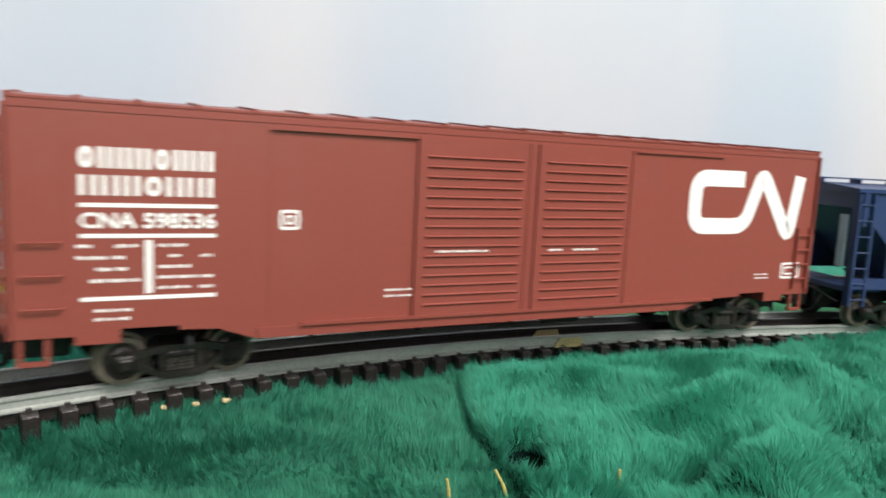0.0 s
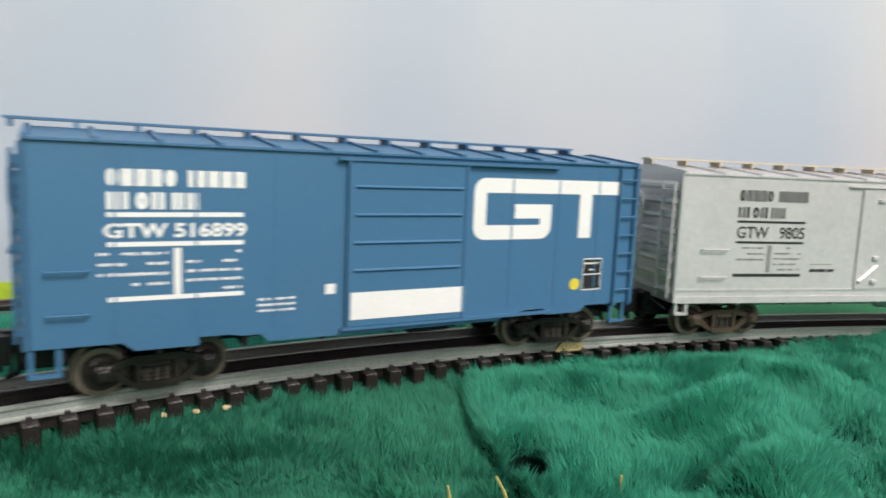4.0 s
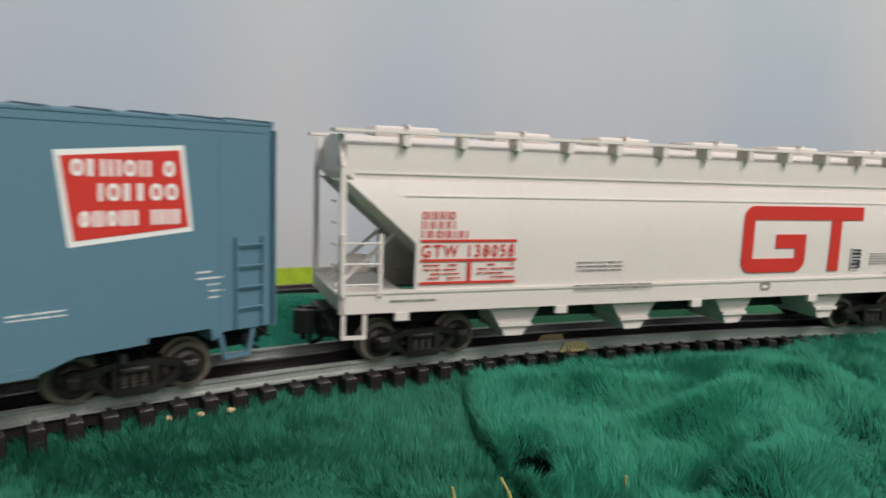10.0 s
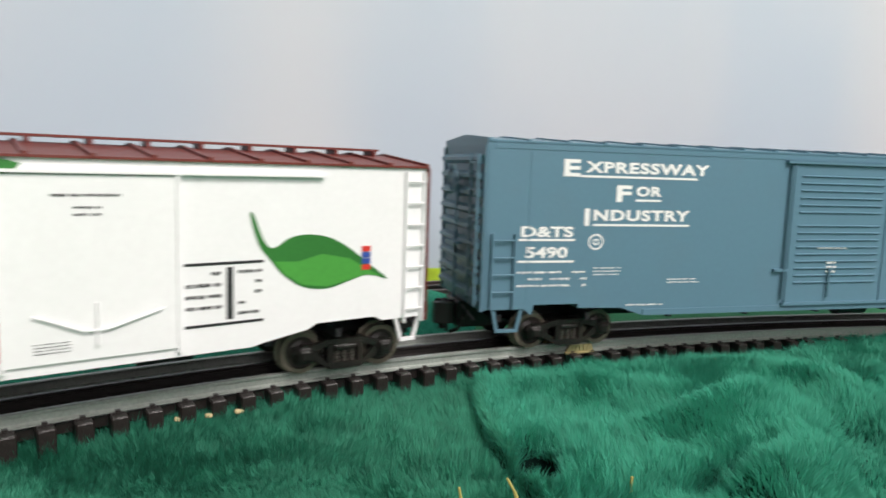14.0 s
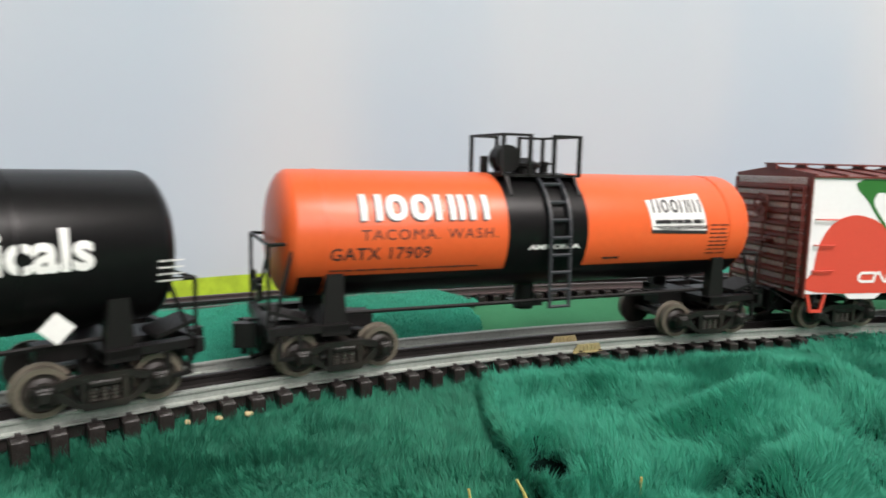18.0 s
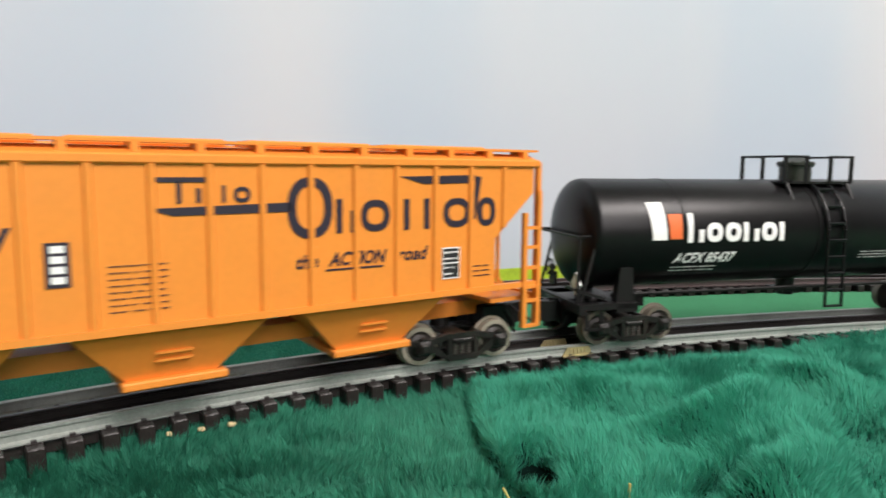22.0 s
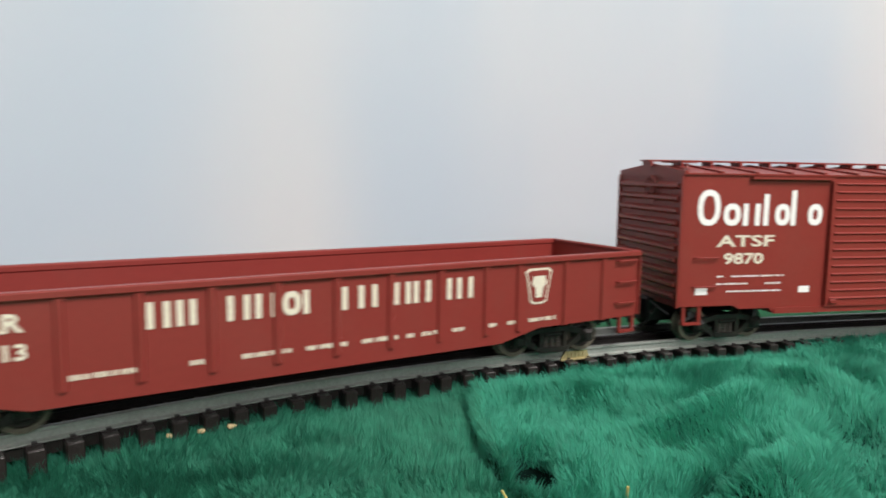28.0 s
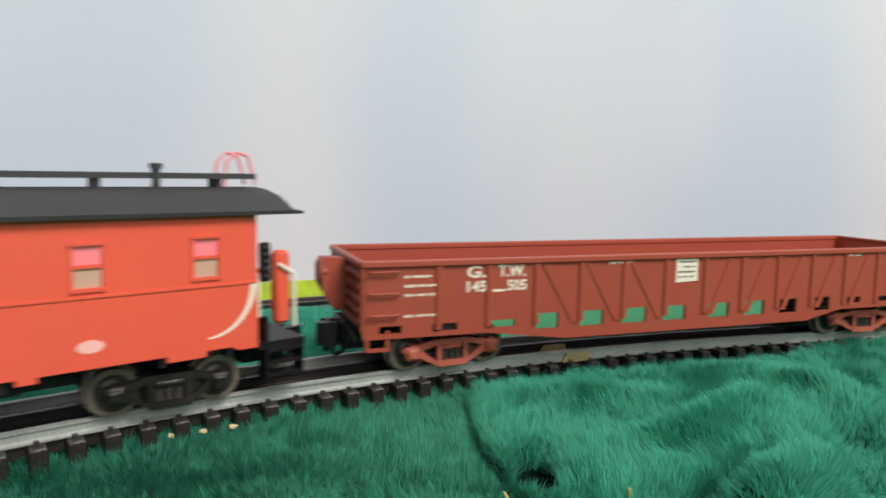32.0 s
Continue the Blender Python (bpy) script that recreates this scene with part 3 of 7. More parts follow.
def mat_height(x, y):
    z = -0.0102 + 0.0024 * noise.noise((x * 20, y * 20, 3)) + 0.0018 * noise.noise((x * 60, y * 60, 9))
    lip = near_y(x) - y
    z += (0.0006 - 0.0018 * min(1.0, max(0.0, (x - 0.0) / 0.04)) + 0.0030 * noise.noise((x * 38, 0.7, 4)) + 0.0060 * min(1.0, max(0.0, (x - 0.19) / 0.05))) * math.exp(-(max(0.0, lip) / 0.010) ** 2)
    if x > seam_x(y):
        z += 0.0035
        z += along(x, y, [(q[0] + 0.006, q[1] - 0.012) for q in LONG_FOLD], 0.0085, 0.0085) + along(x, y, [(q[0] + 0.014, q[1] - 0.006) for q in SHORT_FOLD] + [(0.095, 0.19)], 0.0110, 0.0095)
        z += along(x, y, [(0.165, 0.335), (0.181, 0.306), (0.184, 0.270)], 0.011, 0.0090) + bumpy(x, y, 0.075, 0.297, 0.035, 0.010, 0.0035)
    return max(z - groove(x, y), -0.0132)


def gridded(fn, window, nx, ny):
    """A function of x and y tabled on a grid; gives a quick look-up for arrays."""
    x0, x1, y0, y1 = window
    tab = np.array([[fn(x, y) for x in np.linspace(x0, x1, nx)] for y in np.linspace(y0, y1, ny)])

    def at(p):
        u = np.clip((p[:, 0] - x0) / (x1 - x0) * (nx - 1), 0, nx - 1.001)
        w = np.clip((p[:, 1] - y0) / (y1 - y0) * (ny - 1), 0, ny - 1.001)
        i, j = u.astype(int), w.astype(int)
        a, c = u - i, w - j
        return (tab[j, i] * (1 - a) + tab[j, i + 1] * a) * (1 - c) + (tab[j + 1, i] * (1 - a) + tab[j + 1, i + 1] * a) * c

    return at


def plush_mat(name, label, inside, seed, count, window, paint, lie=None, pile=1.0, base=None):
    """A backing sheet with a pile of many fine strands."""
    rng = np.random.default_rng(seed)
    mat = thing(name, label, "mat", "plush mats")
    x0, x1, y0, y1 = window
    xs, ys = np.linspace(x0, x1, 90), np.linspace(y0, y1, 70)
    v, f, idx = [], [], {}
    for j, y in enumerate(ys):
        for i, x in enumerate(xs):
            idx[i, j] = len(v)
            v.append((x, y, (lie or mat_height)(x, y)))
    for j in range(len(ys) - 1):
        for i in range(len(xs) - 1):
            cx, cy = (xs[i] + xs[i + 1]) / 2, (ys[j] + ys[j + 1]) / 2
            if inside(cx, cy):
                f.append((idx[i, j], idx[i + 1, j], idx[i + 1, j + 1], idx[i, j + 1]))
    part("backing", Build().add(v, f), base or SHADE_BASE, mat)
    # pile: strands gathered in tufts that lean downhill and with the comb
    within = gridded(lambda x, y: 1.0 if inside(x, y) else 0.0, window, 300, 200)
    high = gridded(lie or mat_height, window, 260, 190)
    pts = rng.uniform((x0, y0), (x1, y1), (count * 2, 2))
    # no strands in the hole, so the shade-dark backing shows
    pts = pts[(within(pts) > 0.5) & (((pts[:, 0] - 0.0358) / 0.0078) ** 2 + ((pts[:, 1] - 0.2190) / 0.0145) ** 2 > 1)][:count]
    count = len(pts)
    cell = 0.0016
    key = np.floor(pts / cell).astype(int)
    key -= key.min(0)
    tuft = rng.uniform(0, 1, (key[:, 0].max() + 1, key[:, 1].max() + 1, 5))[key[:, 0], key[:, 1]]
    heart = (np.floor(pts / cell) + 0.2 + 0.6 * tuft[:, :2]) * cell
    d = 0.003
    slope = np.stack([high(heart + [d, 0]) - high(heart - [d, 0]), high(heart + [0, d]) - high(heart - [0, d])], 1) / (2 * d)
    n1 = gridded(lambda x, y: noise.noise((x * 17, y * 17, 5.5)), window, 80, 60)(heart)
    n2 = gridded(lambda x, y: noise.noise((x * 17, y * 17, 15.5)), window, 80, 60)(heart)
    n3 = gridded(lambda x, y: noise.noise((x * 65, y * 65, 25.5)), window, 200, 150)(heart)
    n4 = gridded(lambda x, y: noise.noise((x * 65, y * 65, 35.5)), window, 200, 150)(heart)
    way = np.stack([-0.15 + 1.1 * n1 + 0.9 * n3, 0.55 + 1.1 * n2 + 0.9 * n4], 1) - slope * 0.9 + (tuft[:, 3:5] - 0.5) * 0.9
    flow = np.arctan2(way[:, 1], way[:, 0])
    lean = np.clip(0.25 + 0.42 * np.hypot(way[:, 0], way[:, 1]), 0.25, 1.05)
    ln = (0.0042 + 0.0026 * tuft[:, 2]) * rng.uniform(0.6, 1.15, count) * pile
    fold = gridded(groove, window, 260, 190)(pts)
    # strands shorten in the folds and bare the shade-dark backing
    ln *= 1 - 0.7 * np.clip(fold / 0.013, 0, 1)
    reach = np.stack([np.cos(flow) * np.sin(lean), np.sin(flow) * np.sin(lean), np.cos(lean)], 1)
    root = np.concatenate([pts, (high(pts) - 0.0003)[:, None]], 1)
    own = root + (reach + rng.normal(0, 0.22, (count, 3))) * ln[:, None]
    shared = np.concatenate([heart, high(heart)[:, None]], 1) + reach * (pile * (0.0046 + 0.0028 * tuft[:, 2]) * (1 - 0.7 * np.clip(fold / 0.013, 0, 1)))[:, None]
    tip = own * 0.72 + shared * 0.28
    mid = root * 0.5 + tip * 0.5 + np.stack([0 * ln, 0 * ln, ln * 0.12], 1) + (own - shared) * 0.12
    w = rng.uniform(0.00007, 0.00014, count)
    side = flow + math.pi / 2 + rng.normal(0, 0.6, count)
    sx, sy = np.cos(side) * w, np.sin(side) * w
    sv = np.stack([sx, sy, 0 * sx], 1)
    vv = np.stack([root - sv, root + sv, mid + sv * 0.8, mid - sv * 0.8, tip], 1).reshape(-1, 3)
    base = np.arange(count)[:, None] * 5
    loops = np.concatenate([base + [0, 1, 2, 3], base + [3, 2, 4]], 1).ravel()
    me = bpy.data.meshes.new("fur")
    me.vertices.add(count * 5)
    me.vertices.foreach_set("co", vv.ravel())
    me.loops.add(count * 7)
    me.loops.foreach_set("vertex_index", loops.astype(np.int32))
    me.polygons.add(count * 2)
    starts = (np.arange(count)[:, None] * 7 + [0, 4]).ravel()
    me.polygons.foreach_set("loop_start", starts.astype(np.int32))
    me.update(calc_edges=True)
    me.materials.append(paint)
    tagged(part("fur", me, paint, mat), kind="stuff")
    return mat


def in_front(x, y):
    return y < near_y(x) + 0.004 * math.sin(x * 90) + 0.006 * noise.noise((x * 30, 0, 2)) + (0.004 if x < 0.02 else -0.0065 if x < 0.20 else -0.001)


plush_mat("plush_mat", "teal green long-pile plush mat rumpled beside the track", lambda x, y: in_front(x, y) and x > seam_x(y), 1, 400000, (0.0, 0.36, 0.165, 0.42), TEAL)
plush_mat("plush_mat", "darker teal green plush mat lying flat beside the track", lambda x, y: in_front(x, y) and x < seam_x(y) + 0.004, 2, 250000, (-0.2, 0.06, 0.165, 0.335), TEAL_DARK)


# the track: two bright rails, a blackened one between them, and moulded ties
def rail_build(off, line, s0, s1, step=0.012):
    """A rail with head, web and foot along a line."""
    prof = [(-0.0024, 0.0), (0.0024, 0.0), (0.0024, 0.0006), (0.0006, 0.0012), (0.0006, 0.0036), (0.0014, 0.0040), (0.0014, 0.0048), (0.0010, 0.0050), (-0.0010, 0.0050), (-0.0014, 0.0048), (-0.0014, 0.0040), (-0.0006, 0.0036), (-0.0006, 0.0012), (-0.0024, 0.0006)]
    n = max(2, int((s1 - s0) / step))
    v, f, m = [], [], len(prof)
    for i in range(n + 1):
        p, a = line(s0 + (s1 - s0) * i / n, off)
        for u, w in prof:
            v.append((p.x + u * math.sin(a), p.y - u * math.cos(a), w))
    for i in range(n):
        f += [(i * m + k, i * m + (k + 1) % m, (i + 1) * m + (k + 1) % m, (i + 1) * m + k) for k in range(m)]
    f += [tuple(range(m - 1, -1, -1)), tuple(range(n * m, (n + 1) * m))]
    return Build().add(v, f)


def tie_mesh():
    b = Build()
    b.box(-0.0029, 0.0029, -0.0252, 0.0252, -0.0105, -0.0002, 0.0005)
    for y in (-0.0196, -0.0146, 0.0146, 0.0196, -0.0036, 0.0036):
        b.box(-0.0009, 0.0009, y - 0.0009, y + 0.0009, -0.0004, 0.0009)
        b.box(-0.0022, 0.0022, y - 0.0013, y + 0.0013, -0.0004, 0.0002)
    me = smooth(b.mesh("tie"))
    me.materials.append(TIE_PLASTIC)
    return me


CORK = material("dark cork", (0.035, 0.028, 0.022), 0.9, vary=0.4, grain=900, bump=0.6)
TIE = tie_mesh()
PITCH_TIE = 0.0116


def lay_track(name, label, line, s0, s1, ties, metal, group="tracks"):
    tr = thing(name, label, "railway track", group)
    part("rail", rail_build(MIDDLE + 0.0172, line, s0, s1), metal, tr)
    part("rail", rail_build(MIDDLE - 0.0172, line, s0, s1), metal, tr)
    part("centre_rail", rail_build(MIDDLE, line, s0, s1), RAIL_BLACK, tr, "blackened centre rail")
    strip = Build()
    for off in (-0.0165, 0.0165):
        n = int((s1 - s0) / 0.02)
        for i in range(n):
            (p, a), (q, c) = line(s0 + (s1 - s0) * i / n, MIDDLE + off), line(s0 + (s1 - s0) * (i + 1) / n, MIDDLE + off)
            strip.add([(e.x + k * math.sin(g), e.y - k * math.cos(g), z) for e, g in ((p, a), (q, c)) for k in (-0.0012, 0.0012) for z in (-0.005, -0.0012)],
                      [(0, 1, 3, 2), (4, 6, 7, 5), (0, 4, 5, 1), (2, 3, 7, 6), (1, 5, 7, 3), (0, 2, 6, 4)])
    part("tie_strip", strip, TIE_PLASTIC, tr)
    bed, n = Build(), int((s1 - s0) / 0.03)
    for i in range(n + 1):
        p, a = line(s0 + (s1 - s0) * i / n, MIDDLE)
        for k, z in ((-0.0235, -0.0149), (-0.0200, -0.0104), (0.0200, -0.0104), (0.0235, -0.0149)):
            bed.v.append((p.x + k * math.sin(a), p.y - k * math.cos(a), z))
    for i in range(n):
        bed.f += [(4 * i + k, 4 * i + (k + 1) % 4, 4 * i + 4 + (k + 1) % 4, 4 * i + 4 + k) for k in range(4)]
    bed.f += [(0, 3, 2, 1), (4 * n, 4 * n + 1, 4 * n + 2, 4 * n + 3)]
    part("roadbed", bed, CORK, tr, "dark cork roadbed")
    for s in ties:
        p, a = line(s, MIDDLE)
        ob = new("tie", TIE)
        ob.parent = tr
        ob.matrix_basis = pose(p.x, p.y, 0, 0, 0, math.degrees(a) + random.uniform(-0.6, 0.6))
    return tr


lay_track("model_track", "three-rail model railway track on dark plastic ties", track_at, -3.9, 4.6, [PITCH_TIE * i for i in range(-34, 52)], RAIL_METAL)

B0, B_HEAD, B_R = (0.124, 0.517), radians(16.5), 1.15


def back_track_at(s, off=MIDDLE):
    e = max(-0.8, min(0.9, s))
    p, a = arc_step(B0, B_HEAD, e, B_R)
    p = (p[0] + (s - e) * math.cos(a), p[1] + (s - e) * math.sin(a))
    return Vector((p[0] + off * math.sin(a), p[1] - off * math.cos(a), 0)), a


lay_track("model_track", "second three-rail track behind the train", back_track_at, -1.6, 1.8, [PITCH_TIE * i for i in range(-45, 45)], material("dark tarnished rail", (0.13, 0.10, 0.10), 0.4, metal=0.4, vary=0.3))


def line_y(line, off, lo, hi):
    """The line's y over x, as a look-up."""
    pts = [line(lo + (hi - lo) * i / 200, off)[0] for i in range(201)]
    xs, ys = [p.x for p in pts], [p.y for p in pts]
    return lambda x: float(np.interp(x, xs, ys))


verge_near, verge_far = line_y(track_at, MIDDLE - 0.0275, -0.6, 0.4), line_y(back_track_at, MIDDLE - 0.010, -0.8, 0.4)


def verge_height(x, y):
    """Flat by the near track, then a smooth swell before the back track."""
    t = (y - verge_near(x)) / max(0.01, verge_far(x) - verge_near(x))
    rise = 0.5 - 0.5 * math.cos(math.pi * max(0.0, min(1.0, t / 0.72)))
    return -0.0105 + (0.0150 * rise - 0.006 * max(0.0, t - 0.8) / 0.2) * max(0.0, min(1.0, (0.055 - x) / 0.06)) + 0.0012 * noise.noise((x * 25, y * 25, 2))


plush_mat("plush_mat", "teal short-pile mat swelling smoothly between the two tracks", lambda x, y: verge_near(x) < y < verge_far(x) + 0.003 * noise.noise((x * 40, 3, 1)) and x < 0.022 + 0.012 * noise.noise((y * 30, 3, 7)), 3, 160000, (-0.30, 0.06, 0.20, 0.52), TEAL, verge_height, 0.26, VERGE_BASE)


# the cloth rises in a soft bank before the back track
bank = Build()
rows_, cols_ = 100, 9
for i in range(rows_ + 1):
    for k in range(cols_ + 1):
        p, a = back_track_at(-0.28 + 1.2 * i / rows_, 0.058 - 0.054 * k / cols_)
        u = k / cols_
        bank.v.append((p.x, p.y, -0.0147 + 0.0092 * u * u * (3 - 2 * u) + 0.0006 * noise.noise((p.x * 40, p.y * 40, 5)) * u))
for i in range(rows_):
    bank.f += [(i * (cols_ + 1) + k, (i + 1) * (cols_ + 1) + k, (i + 1) * (cols_ + 1) + k + 1, i * (cols_ + 1) + k + 1) for k in range(cols_)]
solid("felt_bank", bank, FELT, "bright green felt banked up before the back track", "cloth")


# ---- backdrop with painted hills ----
def sky_paint():
    """Sky painted in thin washes: paler clouds over a soft grey blue."""
    m = bpy.data.materials.new("painted sky")
    m.use_nodes = True
    nt = m.node_tree
    b = nt.nodes["Principled BSDF"]
    b.inputs["Roughness"].default_value = 0.75
    b.inputs["Specular IOR Level"].default_value = 0.25
    co = nt.nodes.new("ShaderNodeTexCoord")
    mp = nt.nodes.new("ShaderNodeMapping")
    mp.inputs["Scale"].default_value = (2.3, 2.3, 1.1)
    mp.inputs["Location"].default_value = (0.35, 0.1, 0.0)
    nz = nt.nodes.new("ShaderNodeTexNoise")
    nz.inputs["Scale"].default_value, nz.inputs["Detail"].default_value, nz.inputs["Roughness"].default_value = 2.2, 3, 0.45
    nt.links.new(co.outputs["Object"], mp.inputs[0])
    nt.links.new(mp.outputs[0], nz.inputs["Vector"])
    rg = nt.nodes.new("ShaderNodeMapRange")
    rg.interpolation_type = "SMOOTHSTEP"
    rg.inputs[1].default_value, rg.inputs[2].default_value, rg.inputs[4].default_value = 0.38, 0.74, 0.5
    nt.links.new(nz.outputs[0], rg.inputs[0])
    sep = nt.nodes.new("ShaderNodeSeparateXYZ")
    nt.links.new(co.outputs["Object"], sep.inputs[0])
    last = rg.outputs[0]
    for cx, half, k in ((-0.115, 0.085, 0.55), (0.455, 0.11, 0.85)):  # two paler upright bands
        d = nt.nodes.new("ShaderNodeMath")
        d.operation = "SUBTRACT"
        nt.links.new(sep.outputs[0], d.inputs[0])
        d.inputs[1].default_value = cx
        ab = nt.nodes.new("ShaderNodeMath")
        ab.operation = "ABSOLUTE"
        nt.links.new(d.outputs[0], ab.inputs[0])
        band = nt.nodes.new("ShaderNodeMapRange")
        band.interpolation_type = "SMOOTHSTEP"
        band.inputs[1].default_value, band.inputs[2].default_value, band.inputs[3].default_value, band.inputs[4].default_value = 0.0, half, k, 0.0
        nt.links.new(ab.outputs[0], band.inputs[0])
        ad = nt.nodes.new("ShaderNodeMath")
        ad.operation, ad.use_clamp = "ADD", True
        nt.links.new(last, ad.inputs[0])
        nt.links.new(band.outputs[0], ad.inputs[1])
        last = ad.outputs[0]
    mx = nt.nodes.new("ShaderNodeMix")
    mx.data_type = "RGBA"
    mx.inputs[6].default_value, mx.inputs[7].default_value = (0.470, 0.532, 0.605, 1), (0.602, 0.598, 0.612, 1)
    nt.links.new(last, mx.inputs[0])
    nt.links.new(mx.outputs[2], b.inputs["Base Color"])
    return m


def backdrop_at(s):
    return back_track_at(s, -0.085)


bd = Build()
n = 60
v = []
for i in range(n + 1):
    p, a = backdrop_at(-1.4 + 3.0 * i / n)
    for k in (0, 0.004):
        for z in (-0.016, 0.75):
            v.append((p.x - k * math.sin(a), p.y + k * math.cos(a), z))
f = []
for i in range(n):
    o = 4 * i
    f += [(o, o + 1, o + 5, o + 4), (o + 2, o + 6, o + 7, o + 3), (o + 1, o + 3, o + 7, o + 5), (o, o + 4, o + 6, o + 2)]
f += [(0, 2, 3, 1), (4 * n, 4 * n + 1, 4 * n + 3, 4 * n + 2)]
bd.add(v, f)
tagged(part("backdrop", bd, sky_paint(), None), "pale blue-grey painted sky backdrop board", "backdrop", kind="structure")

HILL_Y = material("yellow green hill paint", (0.42, 0.56, 0.03), 0.8, vary=0.25, grain=120)
HILL_T = material("teal far field paint", (0.05, 0.30, 0.22), 0.8, vary=0.2, grain=150)


def hill_strip(name, label, mat, s0, s1, top, bottom, proud):
    """A painted cut-out along the foot of the backdrop."""
    b = Build()
    m = 60
    v, f = [], []
    for i in range(m + 1):
        s = s0 + (s1 - s0) * i / m
        p, a = backdrop_at(s)
        for k in (proud, proud - 0.0008):
            for z in (bottom, top(s)):
                v.append((p.x + k * math.sin(a), p.y - k * math.cos(a), z))
    for i in range(m):
        o = 4 * i
        f += [(o, o + 4, o + 5, o + 1), (o + 2, o + 3, o + 7, o + 6), (o + 1, o + 5, o + 7, o + 3), (o, o + 2, o + 6, o + 4)]
    b.add(v, f)
    tagged(part(name, b, mat, None), label, "backdrop", kind="structure")


hill_strip("hills", "yellow-green painted hills along the backdrop", HILL_Y, -1.2, 0.02, lambda s: 0.0082 + 0.0022 * noise.noise((s * 9, 0, 4)) + 0.0012 * math.sin(s * 23), -0.016, 0.0016)
hill_strip("far_field", "teal painted far field along the backdrop", HILL_T, 0.02, 1.4, lambda s: 0.008 + 0.002 * noise.noise((s * 12, 0, 1)), -0.016, 0.0016)


# ---- small things by the track ----
def rail_clip(off, s):
    """A brass rail joiner clipped round the foot of a rail."""
    p, a = track_at(s, off)
    b = Mill()
    b.prism([(-8.5, 0.2), (8.5, 0.2), (7.0, 4.2), (-5.5, 4.2)], "y", -2.9, -2.2)
    b.box(-8.5, 8.5, -3.6, -2.2, -0.3, 0.4)
    for k in range(5):
        b.box(-4.5 + k * 2.2, -3.4 + k * 2.2, -3.3, -2.4, 1.2, 3.4)
    solid("rail_joiner", b, BRASS, "tarnished brass joiner clipped onto a rail", "rail joiner", "rail joiners", m=pose(p.x, p.y, 0, 0, 0, math.degrees(a)))


rail_clip(MIDDLE + 0.0172, 0.0505)
rail_clip(MIDDLE, 0.0470)

STRAW = material("dry straw", (0.45, 0.40, 0.12), 0.7, vary=0.2)
for x, y, z, dx, dy, h in ((0.0262, 0.196, -0.011, -0.0040, 0.002, 0.0085), (0.0600, 0.197, -0.010, 0.0003, 0.0, 0.0095), (0.0085, 0.196, -0.012, -0.001, 0.0, 0.007)):
    b = Build()
    b.rod((0, 0, 0), (dx * 0.4, dy * 0.4, h * 0.55), 0.0006)
    b.rod((dx * 0.4, dy * 0.4, h * 0.55), (dx, dy, h), 0.00045)
    solid("straw", b, STRAW, "dry yellow straw sticking out of the mat", "straw", "straws", m=pose(x, y, z))
for x, y in ((-0.096, 0.2434), (-0.0862, 0.2483), (-0.0765, 0.2533), (0.1393, 0.3444), (0.1493, 0.348), (0.1606, 0.3508), (0.171, 0.3545)):
    b = Build().box(-0.0018, 0.0018, -0.0010, 0.0010, -0.0008, 0.0008, 0.0004)
    solid("wood_chip", b, material("pale wood chip", (0.62, 0.50, 0.27), 0.8, vary=0.2), "pale wood chip lying between the ties", "wood chip", "wood chips", m=pose(x, y + 0.0025, -0.0056, random.uniform(-20, 20), 10, random.uniform(0, 60)))


# ---- the freight cars: common parts, in millimetres ----
def paint(name, colour, rough=0.42, vary=0.06, dirt=0.06):
    return material(name, colour, rough, spec=0.38, vary=vary, grain=420, dirt=dirt, bump=0.12, bumpscale=2200)


RED_CN = paint("box car red", (0.250, 0.060, 0.045))
SILVER = material("silver grey plastic", (0.67, 0.655, 0.66), 0.28, metal=0.25, vary=0.10, grain=350, dirt=0.08, bump=0.35, bumpscale=90)
BLUE_GT = paint("railway blue", (0.060, 0.165, 0.300))
GREEN_C = paint("pale green hopper paint", (0.47, 0.54, 0.31), vary=0.05)
CREAM = paint("warm white hopper paint", (0.77, 0.71, 0.665), vary=0.04, dirt=0.04)
BLUE_DT = paint("grey blue paint", (0.110, 0.215, 0.285), vary=0.04)
WHITE = paint("bright white paint", (0.86, 0.855, 0.86), vary=0.03, dirt=0.03)
ROOF_RED = paint("red brown roof paint", (0.16, 0.035, 0.028))
ORANGE_H = material("glossy orange enamel", (0.78, 0.122, 0.030), 0.38, vary=0.05, grain=300, dirt=0.02, coat=0.08)
TANK_BLACK = material("satin black enamel", (0.006, 0.0055, 0.006), 0.32, spec=0.27, vary=0.25, grain=300, bump=0.1)
ORANGE_R = paint("golden orange paint", (0.80, 0.270, 0.040), vary=0.05)
RED_SF = paint("mineral red paint", (0.23, 0.031, 0.024))
RED_P = paint("oxide red paint", (0.215, 0.031, 0.025))
RED_G = paint("red lead paint", (0.30, 0.062, 0.035))
RED_CAB = paint("caboose vermilion", (0.67, 0.096, 0.052), vary=0.04)
ROOF_BLACK = material("matt black roof", (0.03, 0.03, 0.032), 0.7, vary=0.25, bump=0.3)
NAVY = paint("navy blue paint", (0.024, 0.045, 0.125))
BLUE_INK = material("deep blue lettering", (0.035, 0.075, 0.33), 0.5, vary=0.08)
RED_INK = material("bright red lettering", (0.62, 0.035, 0.025), 0.5, vary=0.06)
APPLE = material("apple red print", (0.66, 0.075, 0.045), 0.45, vary=0.05)
LEAF = material("leaf green print", (0.03, 0.17, 0.03), 0.45, vary=0.12)
LEAF_LIGHT = material("light leaf green print", (0.07, 0.32, 0.05), 0.45, vary=0.1)
